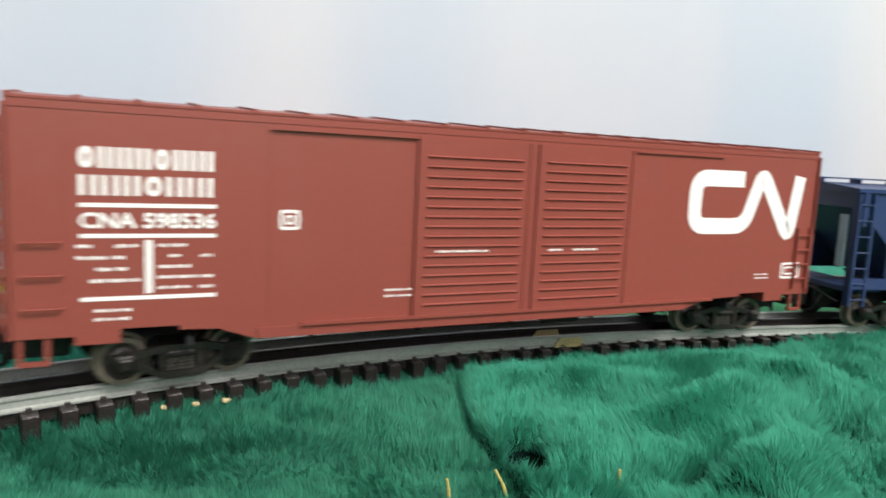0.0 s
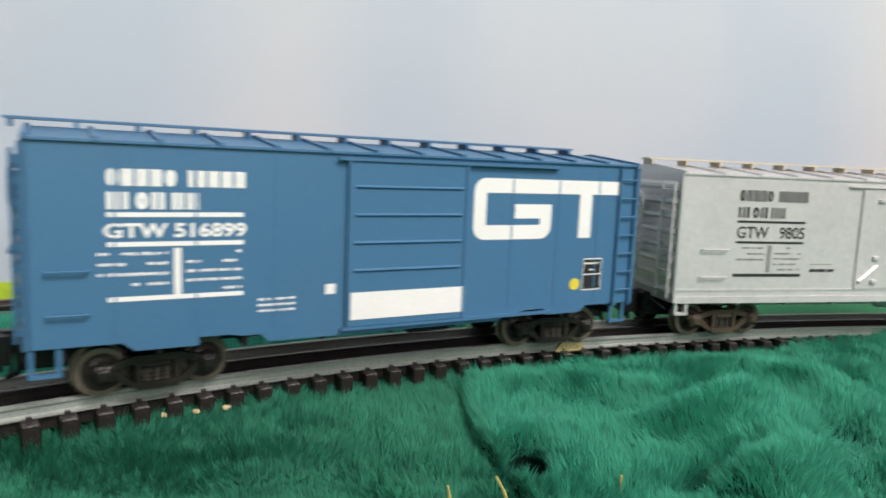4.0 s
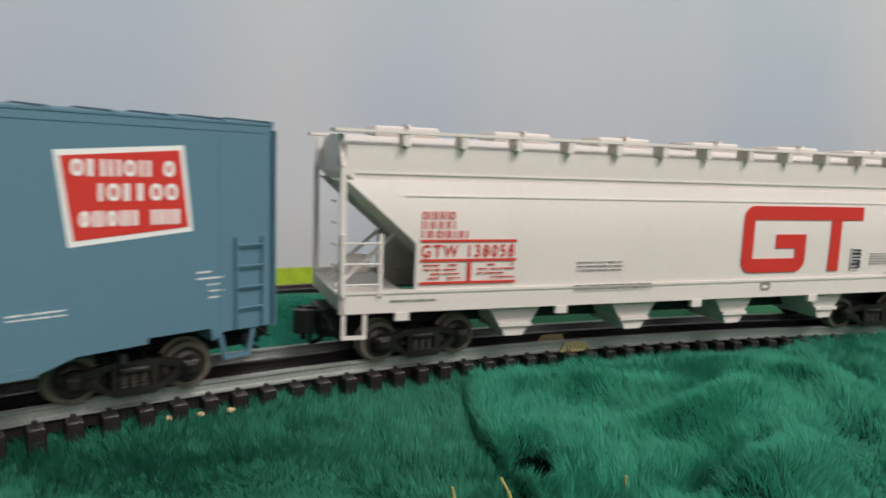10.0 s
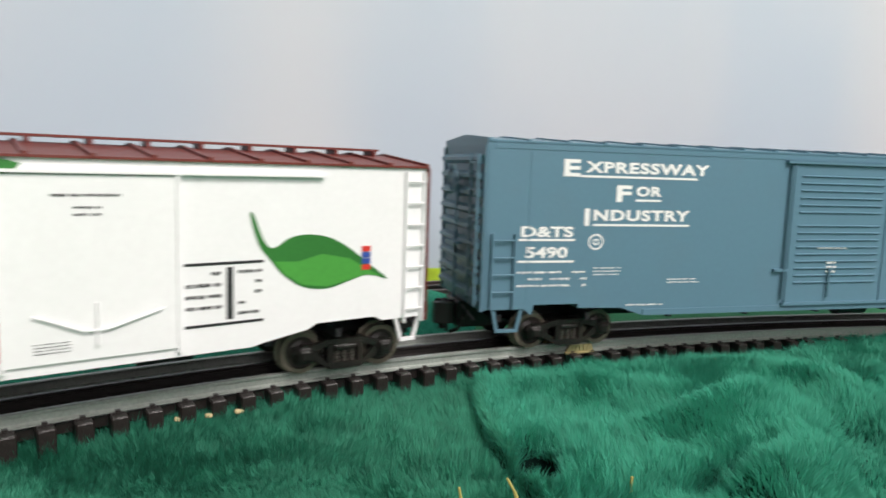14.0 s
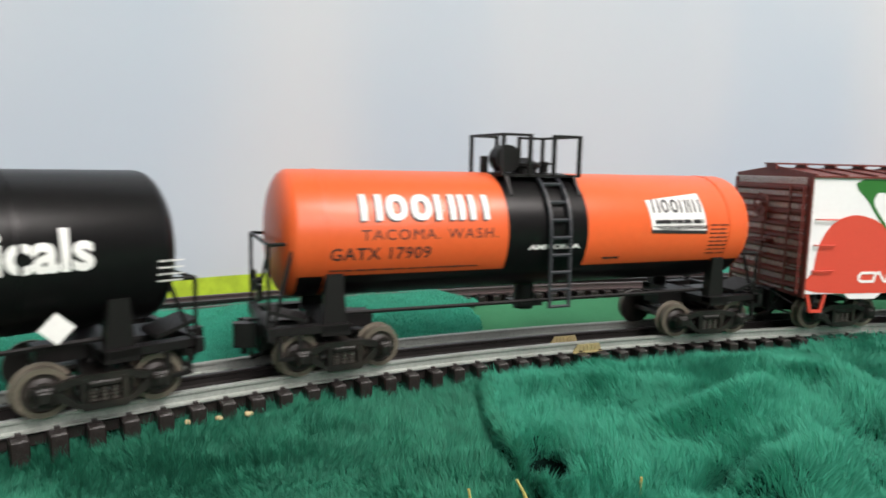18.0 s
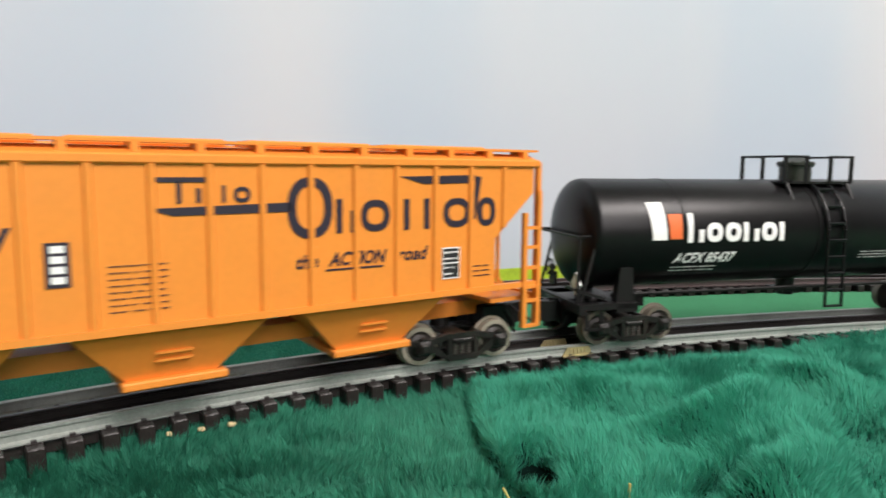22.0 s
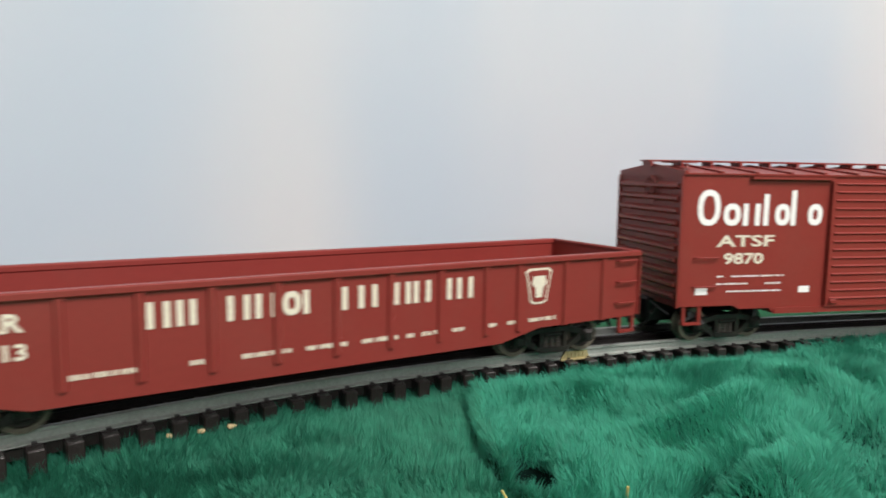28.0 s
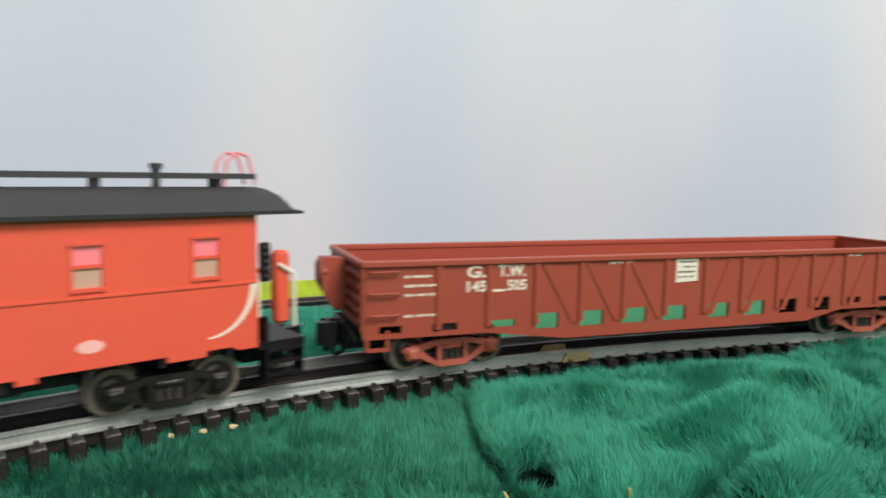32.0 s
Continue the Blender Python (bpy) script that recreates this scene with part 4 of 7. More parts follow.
ORANGE_INK = material("orange lettering", (0.80, 0.16, 0.04), 0.5, vary=0.06)
YELLOW_INK = material("yellow mark", (0.75, 0.62, 0.05), 0.5, vary=0.06)
CREAM_INK = material("cream lettering", (0.72, 0.68, 0.55), 0.5, vary=0.06)
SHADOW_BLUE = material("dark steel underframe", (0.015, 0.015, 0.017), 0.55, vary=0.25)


def ladder(car, mat, x0, x1, y, zs, z0, z1, t=0.9, out=-1):
    """A ladder on a side: two stiles and its rungs. The side looks along out."""
    b = Mill()
    for x in (x0, x1):
        b.box(x - t / 2, x + t / 2, min(y, y + out * 1.8), max(y, y + out * 1.8), z0, z1)
    for z in zs:
        b.rod((x0, y + out * 1.5, z), (x1, y + out * 1.5, z), 0.45)
    return part("ladder", b, mat, car)


def grab_iron(car, mat, x0, x1, y, z, out=-1):
    b = Mill()
    b.rods([(x0, y, z), (x0, y + out * 1.7, z), (x1, y + out * 1.7, z), (x1, y, z)], 0.4)
    return part("grab_iron", b, mat, car)


def sill_step(car, mat, x0, x1, y, z0, z1, slant=0.0):
    b = Mill()
    for x, d in ((x0, slant), (x1, -slant)):
        b.prism([(x - 0.8, z1), (x + 0.8, z1), (x + d + 0.8, z0), (x + d - 0.8, z0)], "y", y - 0.5, y + 0.8)
    b.box(x0 + slant - 0.8, x1 - slant + 0.8, y - 0.9, y + 1.2, z0 - 0.4, z0 + 0.9)
    return part("sill_step", b, mat, car)


def ribbed_end(car, mat, x, sgn, hw, z0, z1, n, proud=1.6, name="end"):
    """A pressed steel end with n horizontal corrugations."""
    b = Mill()
    b.box(min(x, x - sgn * 1.2), max(x, x - sgn * 1.2), -hw, hw, z0, z1)
    ribs = []
    pitch = (z1 - z0 - 4) / n
    for i in range(n):
        zc = z0 + 2 + (i + 0.5) * pitch
        h = pitch * 0.30
        ribs.append(Mill().prism([(x, zc - h), (x + sgn * proud, zc - h * 0.35), (x + sgn * proud, zc + h * 0.35), (x, zc + h)], "y", -hw + 2.2, hw - 2.2))
    end = part(name, b, mat, car)
    for r in ribs:
        part("end_rib", r, mat, end)
    for s in (-1, 1):
        part("corner_angle", Mill().box(min(x, x + sgn * 0.9), max(x, x + sgn * 0.9), s * hw - 1.0, s * hw + 1.0, z0, z1), mat, end)
    return end


def brake_wheel(car, mat, x, sgn, y, z, r=5.5):
    b = Mill()
    for i in range(16):
        a, c = 2 * math.pi * i / 16, 2 * math.pi * (i + 1) / 16
        b.rod((x + sgn * 3, y + r * math.cos(a), z + r * math.sin(a)), (x + sgn * 3, y + r * math.cos(c), z + r * math.sin(c)), 0.55, 5)
    for i in range(5):
        a = 2 * math.pi * i / 5
        b.rod((x + sgn * 2.6, y, z), (x + sgn * 3, y + r * math.cos(a), z + r * math.sin(a)), 0.4, 5)
    b.cyl("x", (x, y, z), 1.4, 0 if sgn > 0 else -3.2, 3.2 if sgn > 0 else 0, 10)
    b.box(min(x, x + sgn * 2), max(x, x + sgn * 2), y - 3, y + 3, z - 9, z - 2)
    return part("brake_wheel", b, mat, car)


def peaked_roof(car, mat, L, hw, z, rise, ribs, over=0.8, rib_h=0.8, name="roof"):
    """A shallow gabled roof with raised seams."""
    b = Mill()
    b.prism([(-hw - over, z), (-hw - over, z + 0.9), (0, z + rise), (hw + over, z + 0.9), (hw + over, z)], "x", -L / 2, L / 2)
    ob = part(name, b, mat, car)
    for i in range(ribs + 1):
        x = -L / 2 + 1 + (L - 2) * i / ribs
        q = Mill()
        q.prism([(-hw - over - 0.2, z + 0.4), (-hw - over - 0.2, z + 1.0 + rib_h), (0, z + rise + rib_h), (hw + over + 0.2, z + 1.0 + rib_h), (hw + over + 0.2, z + 0.4)], "x", x - 0.9, x + 0.9)
        part("roof_seam", q, mat, ob)
    return ob


def roofwalk(car, mat, x0, x1, z, w, bays, sag=1.2):
    """A running board of planks on saddles along the ridge."""
    walk_ = part("roofwalk", Mill().box(x0, x1, -w / 2, -w / 6 - 0.2, z, z + 0.9).box(x0, x1, -w / 6 + 0.1, w / 6 - 0.1, z, z + 0.9).box(x0, x1, w / 6 + 0.2, w / 2, z, z + 0.9), mat, car)
    for i in range(bays + 1):
        x = x0 + 2 + (x1 - x0 - 4) * i / bays
        part("saddle", Mill().box(x - 0.7, x + 0.7, -w / 2, w / 2, z - 2.6, z), mat, walk_)
    return walk_


def underframe(car, L, hw, z0, z1, mat=None):
    b = Mill()
    b.box(-L / 2 + 4, L / 2 - 4, -5, 5, z0, z1 + 1)
    n = 8
    for i in range(n + 1):
        x = -L / 2 + 10 + (L - 20) * i / n
        b.box(x - 1, x + 1, -hw + 3, hw - 3, z1 - 2.5, z1 + 1)
    b.box(-L * 0.12, -L * 0.02, 8, 18, z0 + 1, z1)
    b.cyl("x", (L * 0.1, -13, z1 - 4), 4.2, -10, 10, 14)
    return each_piece("frame_member", b, mat or SHADOW_BLUE, car)


def ribbed_door(car, mat, x0, x1, z0, z1, y, ribs, margin=3.0, proud=1.3, rib=1.0, name="door"):
    b = Mill()
    b.box(x0, x1, y - proud, y + 0.3, z0, z1)
    d = part(name, b, mat, car)
    for s in (x0, x1 - 1.2):
        part("door_edge", Mill().box(s, s + 1.2, y - proud - 0.6, y - proud + 0.2, z0, z1), mat, d)
    q = Mill()
    for z in ribs:
        q.prism([(y - proud, z - rib * 0.6), (y - proud - 0.9, z), (y - proud, z + rib * 0.6)], "x", x0 + margin, x1 - margin)
    each_piece("pressing", q, mat, d)
    return d


def weld_lines(car, mat, xs, z0, z1, y):
    """Narrow raised seams between the side sheets."""
    for x in xs:
        part("side_seam", Mill().box(x - 0.35, x + 0.35, y - 0.22, y + 0.1, z0, z1), mat, car)


def data_block(b, x0, x1, z0, z1, y, rng, stem=None):
    """The small weights table under a number: two columns of fine print and a stem."""
    xm = stem if stem else (x0 + x1) / 2
    small_print(b, x0, xm - 3, z0 + (z1 - z0) * 0.15, z1, 4, y, rng, 0.75, 0.42)
    small_print(b, xm + 3, x1, z0, z1, 5, y, rng, 0.7, 0.42)
    bar(b, xm - 1.2, xm + 1.2, z0, z1, y)
    return b


def gt_logo(car, mat, x0, x1, z0, z1, w, y, tx0, tx1, hook):
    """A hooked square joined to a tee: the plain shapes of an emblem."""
    b = Mill()
    c = w * 0.9
    gx1 = hook
    bar(b, x0 + c, x1, z1 - w, z1, y)
    bar(b, x0, x0 + w, z0 + c, z1 - c, y)
    bar(b, x0 + c, gx1 - c, z0, z0 + w, y)
    bar(b, gx1 - w, gx1, z0 + c, (z0 + z1) / 2 + w * 0.35, y)
    bar(b, (x0 + gx1) / 2 + w * 0.1, gx1 - w, (z0 + z1) / 2 - w * 0.65, (z0 + z1) / 2 + w * 0.35, y)
    for cx, cz, sx, sz in ((x0 + c, z1 - c, -1, 1), (x0 + c, z0 + c, -1, -1), (gx1 - c, z0 + c, 1, -1)):
        pts = [(cx, cz)] + [(cx + sx * c * math.cos(a), cz + sz * c * math.sin(a)) for a in np.linspace(0, math.pi / 2, 6)]
        flat(b, pts, y)
    bar(b, tx0, tx1, z0, z1 - w, y)
    return part("emblem", b, mat, car)


def plate(car, x0, x1, z0, z1, y, rows, rng):
    """A black panel of small print in a white frame."""
    p = part("stencil_panel", bar(Mill(), x0, x1, z0, z1, y), BLACK_INK, car)
    b = Mill()
    for q in ((x0, x1, z1 - 0.5, z1), (x0, x1, z0, z0 + 0.5), (x0, x0 + 0.4, z0, z1), (x1 - 0.4, x1, z0, z1), (x0, x1, (z0 + z1) / 2 - 0.25, (z0 + z1) / 2 + 0.25)):
        bar(b, *q, y - 0.15, 0.12)
    small_print(b, x0 + 1, x1 - 1, (z0 + z1) / 2 + 0.6, z1 - 0.8, 2, y - 0.15, rng, 0.6, 0.4)
    small_print(b, x0 + 1, x1 - 3, z0 + 0.8, (z0 + z1) / 2 - 0.6, 2, y - 0.15, rng, 0.6, 0.4)
    part("panel_print", b, WHITE_INK, p)
    return p


def couple(car, L):
    add_coupler(car, L / 2000, 1)
    add_coupler(car, -L / 2000, -1)


def box_body(car, mat, L, hw, bottom, zt):
    """Sides and floor of a box car in one, with the outline of its lower edge given as (x, z)."""
    prof = [(-L / 2, zt)] + bottom + [(L / 2, zt)]
    return part("body", Mill().prism(prof, "y", -hw, hw), mat, car)


GROUP = "freight cars of the train"
PRINTED = ("shield", "lettering", "emblem_mark", "fine_print", "name_block", "emblem", "fine_print", "stencil_panel", "white_band", "notice", "notice_mark", "colour_label", "yellow_spot", "maker_mark", "door_stripe", "keystone", "sign_board", "stripe")


def settle(car, dx):
    """Moves the printing of a car by dx millimetres along its side."""
    for ob in car.children:
        if ob.name.split(".")[0] in PRINTED:
            ob.location.x += dx / 1000
    return car


def end_gear(car, mat, x, hw, z0, z1, wheel=True):
    """Grab irons, ladder and brake wheel on the end of a car."""
    for k in range(6):
        z = z0 + 6 + k * (z1 - z0 - 14) / 5
        part("end_rung", Mill().rods([(x, -hw + 3, z), (x - 3.2, -hw + 3, z), (x - 3.2, -hw + 13, z), (x, -hw + 13, z)], 0.5), mat, car)
    for yy in (-hw + 2.6, -hw + 13.4):
        part("end_stile", Mill().box(x - 3.4, x - 2.4, yy - 0.5, yy + 0.5, z0 + 2, z1 - 4), mat, car)
    part("end_grab_iron", Mill().rods([(x, 16, z0 + 12), (x - 3, 16, z0 + 12), (x - 3, 28, z0 + 12), (x, 28, z0 + 12)], 0.5), mat, car)
    part("brake_step", Mill().box(x - 6, x - 0.5, -6, 10, z0 + 28, z0 + 29.2), mat, car)
    if wheel:
        brake_wheel(car, mat, x - 2, -1, 2, z1 - 16, 6.5)
    part("brake_rod", Mill().rod((x - 2.6, 2, z0 - 2), (x - 2.6, 2, z1 - 16), 0.7), mat, car)


# ---- long red box car with two plug doors ----
def red_box_car(place):
    L, hw, y = 381, 33.5, -33.5
    car = thing("box_car", "long red-brown box car with twin ribbed doors and white lettering", "model box car", GROUP)
    box_body(car, RED_CN, L, hw, [(-190.5, 21), (-172, 21), (-172, 18), (-158, 18), (-158, 23), (-139, 23), (-139, 21.5), (-126, 21), (-113, 16.5), (100, 16.5), (116, 21), (139, 21.5), (139, 23), (158, 23), (158, 18), (172, 18), (172, 21), (190.5, 21)], 98.6)
    peaked_roof(car, RED_CN, L, hw, 98.6, 3.6, 20, 0.3, 0.7)
    for s in (-1, 1):
        ribbed_end(car, RED_CN, s * L / 2, s, hw, 21, 97, 9, 2.4)
        sill_step(car, RED_CN, s * 184 - 4, s * 184 + 4, y + 1, 12, 21)
    ladder(car, RED_CN, 178.5, 188.5, y, (30, 38, 46, 54), 24, 58)
    for z in (31, 42, 53):
        grab_iron(car, RED_CN, -186.5, -175.5, y, z)
    part("side_sill", Mill().box(-112, 100, y - 0.7, y, 16.5, 20.5), RED_CN, car)
    part("eave_rail", Mill().box(-190, 190, y - 0.25, y, 95.8, 98.2), RED_CN, car)
    rib = [26 + i * 4.05 for i in range(16)]
    for a, b in ((-50, 3.5), (7.0, 60)):
        ribbed_door(car, RED_CN, a, b, 21.5, 94.5, y, rib, 4.5, 1.0)
    part("door_post", Mill().box(3.5, 7.0, y - 0.5, y, 21.5, 94.5), RED_CN, car)
    part("door_rail", Mill().box(-108, -50, y - 1.3, y, 93.4, 94.3), RED_CN, car)
    part("door_rail", Mill().box(62, 118, y - 1.0, y, 93.4, 94.2), RED_CN, car)
    part("door_rail", Mill().box(-96, 118, y - 1.8, y, 20.5, 21.7), RED_CN, car)
    weld_lines(car, RED_CN, (-174, -108), 24, 95, y)
    b = Mill()
    word_shapes(b, "ouuuoiuu", -170, -128, 77.5, 84.5, 1.7, y)
    word_shapes(b, "uuiiouui", -170, -128, 68.5, 75.2, 1.7, y)
    each_piece("name_block", b, WHITE_INK, car)
    r = random.Random(5)
    b = Mill()
    for z in (65.3, 55.0, 33.6):
        bar(b, -170, -127, z - 0.7, z + 0.7, y)
    data_block(b, -171, -128, 35, 53.5, y, r, -149)
    small_print(b, -166, -154, 25, 31, 2, y, r)
    small_print(b, -62, -50.5, 29, 34, 2, y, r, 1)
    small_print(b, -41, -16, 47.3, 49, 1, y - 1.2, r, 0.9, 0.7)
    small_print(b, 15, 42, 47.3, 49, 1, y - 1.2, r, 0.9, 0.7)
    small_print(b, 149, 159, 30, 34, 2, y, r, 1)
    ring(b, -104.5, -97, 57, 64.5, 1.1, y, 16, sq=1)
    ring(b, -102.5, -99, 59, 62.5, 0.8, y, 12, sq=0.4)
    ring(b, 169, 184, 30, 39, 1.2, y, 16, sq=1)
    ring(b, 171.5, 181.5, 32.2, 36.8, 1.0, y, 16, sq=0.6)
    part("fine_print", b, WHITE_INK, car)
    letters(car, "CNA 598536", -170, -127, 57.4, 63, y, WHITE_INK, 0.03)
    b = Mill()
    stroke(b, rounded([(134.5, 83.2), (101.4, 83.2), (101.4, 59), (137, 59), (147.8, 87.5), (171.5, 52.5), (177, 86)], 7.5), 8.2, y)
    part("emblem", b, WHITE_INK, car)
    end_gear(car, RED_CN, -L / 2, hw, 21, 97)
    underframe(car, L, hw, 11.5, 17)
    couple(car, L)
    put_on_track(car, place, 0.284, 0.0385, TRUCK_BLACK, WHEEL_DARK)
    return car


# ---- silver refrigerator car ----
def silver_reefer(place):
    L, hw, y = 268, 33, -33
    car = thing("refrigerator_car", "silver grey plastic refrigerator car with black lettering", "model reefer car", GROUP)
    box_body(car, SILVER, L, hw, [(-134, 19.5), (134, 19.5)], 86)
    peaked_roof(car, SILVER, L, hw, 86, 4.6, 12, 0.6, 1.0)
    roofwalk(car, material("pale tan roof board", (0.55, 0.49, 0.38), 0.5), -137, 121, 93.4, 9, 12)
    for s in (-1, 1):
        ribbed_end(car, SILVER, s * L / 2, s, hw, 20, 86, 8, 2.2)
    ladder(car, SILVER, 122, 131.5, y, (27, 35.5, 44, 52.5, 61, 69.5, 78), 23, 84)
    for z in (33.5, 48):
        grab_iron(car, SILVER, -120, -105, y, z)
    part("side_sill", Mill().box(-133.5, 133.5, y - 0.5, y, 19.5, 23), SILVER, car)
    part("side_sill", Mill().box(-133.5, 133.5, y - 0.3, y, 26, 27), SILVER, car)
    for s in (-1, 1):
        sill_step(car, SILVER, s * 129 - 3, s * 129 + 3, y + 1, 13.5, 20)
    d = part("door", Mill().box(-22, 42, y - 0.6, y + 0.3, 27, 82), SILVER, car)
    for x in (-22, 10, 42):
        part("door_bar", Mill().box(x - 0.5, x + 0.5, y - 1.2, y, 27, 82), SILVER, d)
    b = Mill()
    for x in (-10, 13, 31):
        for z in (31, 44, 76):
            b.box(x - 2, x + 2, y - 1.9, y - 0.4, z - 1.2, z + 1.2, 0.4)
    each_piece("hinge", b, SILVER, d)
    part("latch", Mill().rod((-20, y - 1.4, 31), (-9, y - 1.4, 40), 0.8), SILVER, d)
    part("latch", Mill().rods([(14, y - 1.4, 48), (21, y - 1.6, 41), (30, y - 1.4, 49)], 0.7), SILVER, d)
    part("door_rail", Mill().box(-32, 62, y - 1.3, y, 82.6, 83.4), SILVER, car)
    r = random.Random(8)
    b = Mill()
    word_shapes(b, "ouuuo iuuuu", -102, -60, 73.5, 79.3, 1.3, y)
    word_shapes(b, "ueoieuu", -102, -73.5, 64.8, 70.5, 1.3, y)
    each_piece("name_block", b, BLACK_INK, car)
    b = Mill()
    for z, h in ((62.8, .6), (51.9, .6), (34.4, .8)):
        bar(b, -102, -60, z - h, z + h, y)
    part("fine_print", b, BLACK_INK, car)
    b = Mill()
    data_block(b, -101, -61, 36, 50.5, y, r, -81)
    bar(b, -54, -40, 40.2, 40.6, y)
    part("fine_print", b, material("grey lettering", (0.25, 0.25, 0.25), 0.5), car)
    part("maker_mark", small_print(Mill(), -54, -38, 35.5, 38.5, 1, y, r, 1, 0.8), BLACK_INK, car)
    letters(car, "GTW   9805", -102, -60, 54.0, 60.3, y, BLACK_INK, 0.01)
    gt_logo(car, BLACK_INK, 47, 113, 52.5, 78.5, 6.2, y, 93.5, 99.5, 83)
    letters(car, "REFRIGERATOR", 77, 124, 32.2, 36.2, y, BLACK_INK, 0.03)
    end_gear(car, SILVER, -L / 2, hw, 20, 86)
    underframe(car, L, hw, 12, 20, SILVER)
    couple(car, L)
    put_on_track(car, place, 0.1995, 0.0375, TRUCK_BROWN, WHEEL_DARK)
    return settle(car, 1.9)


# ---- blue forty foot box car ----
def blue_box_car(place):
    L, hw, y = 260, 33.5, -33.5
    car = thing("box_car", "railway blue box car with a ribbed sliding door and white stripe", "model box car", GROUP)
    box_body(car, BLUE_GT, L, hw, [(-130, 21), (-102, 21), (-98, 18), (-77, 18), (-77, 21), (-66, 21), (-62, 20.2), (-55, 20.2), (-52, 17.2), (52, 17.2), (55, 20.2), (62, 20.2), (66, 21), (77, 21), (77, 18), (98, 18), (102, 21), (130, 21)], 88.5)
    peaked_roof(car, BLUE_GT, L, hw, 88.5, 5.0, 13, 1.0, 0.9)
    roofwalk(car, BLUE_GT, -136, 112, 95.6, 9, 12)
    for s in (-1, 1):
        ribbed_end(car, BLUE_GT, s * L / 2, s, hw, 21, 88, 9, 2.2)
        sill_step(car, BLUE_GT, s * 124 - 5, s * 124 + 3, y + 1, 11.5, 21)
    ladder(car, BLUE_GT, 118.5, 128.5, y, (28, 37, 46, 55, 64, 73, 82), 20, 88)
    for z in (32, 46.5):
        grab_iron(car, BLUE_GT, -124, -112, y, z)
    ribbed_door(car, BLUE_GT, -22, 32, 20.5, 86, y, (43, 54, 65, 76), 3, 1.4, 1.3)
    part("door_rail", Mill().box(-26, 80, y - 2.2, y, 86, 87.3), BLUE_GT, car)
    part("door_rail", Mill().box(-24, 80, y - 1.8, y, 19.0, 20.3), BLUE_GT, car)
    weld_lines(car, BLUE_GT, (-104, -78, -50, 56, 82, 106), 22, 88, y)
    brake_wheel(car, BLUE_GT, -131, -1, -8, 80)
    r = random.Random(11)
    b = Mill()
    word_shapes(b, "ouuuo iuuuu", -107, -62, 74.6, 80.3, 1.7, y)
    word_shapes(b, "ueoieuu", -107, -78, 66.8, 72.6, 1.7, y)
    each_piece("name_block", b, WHITE_INK, car)
    b = Mill()
    for z in (65, 55.0, 36.3):
        bar(b, -107, -62.5, z - 0.8, z + 0.8, y)
    data_block(b, -110, -63, 37, 53.5, y, r, -85)
    small_print(b, -57, -43, 28, 34.5, 3, y, r, 1, 0.6)
    bar(b, -31, -27, 34, 38, y)
    part("fine_print", b, WHITE_INK, car)
    letters(car, "GTW 516899", -108, -61.5, 57, 62.3, y, WHITE_INK, 0.03)
    part("door_stripe", bar(Mill(), -21, 31.5, 23.2, 34.2, y - 1.5), WHITE_INK, car)
    gt_logo(car, WHITE_INK, 35, 118.5, 54, 81, 6.4, y, 93.5, 101, 77)
    plate(car, 98, 109.5, 28.5, 44, y, 4, r)
    part("yellow_spot", disc(Mill(), 93.5, 31.8, 3, 2.8, y), YELLOW_INK, car, "yellow inspection spot")
    end_gear(car, BLUE_GT, -L / 2, hw, 21, 88)
    underframe(car, L, hw, 12, 18)
    couple(car, L)
    put_on_track(car, place, 0.186, 0.0355, TRUCK_BLACK, WHEEL_DARK)
    return car


# ---- hopper bodies with smooth swelling sides ----
def swelling_body(car, mat, sect, xa, xb):
    """A body through half-section points (y, z), each running from xa(z) to xb(z)."""
    n = len(sect)
    v, f = [], []
    for sy in (-1, 1):
        for yy, z in sect:
            v += [(xa(z), sy * yy, z), (xb(z), sy * yy, z)]
    for k in (0, 1):
        o = k * 2 * n
        for i in range(n - 1):
            a = o + 2 * i
            f.append((a, a + 1, a + 3, a + 2))
    for i in range(n - 1):
        f.append((2 * i, 2 * i + 2, 2 * n + 2 * i + 2, 2 * n + 2 * i))
        f.append((2 * i + 1, 2 * n + 2 * i + 1, 2 * n + 2 * i + 3, 2 * i + 3))
    f.append((0, 2 * n, 2 * n + 1, 1))
    t = 2 * (n - 1)
    f.append((t, t + 1, 2 * n + t + 1, 2 * n + t))
    return part("body", Mill().add(v, f), mat, car)


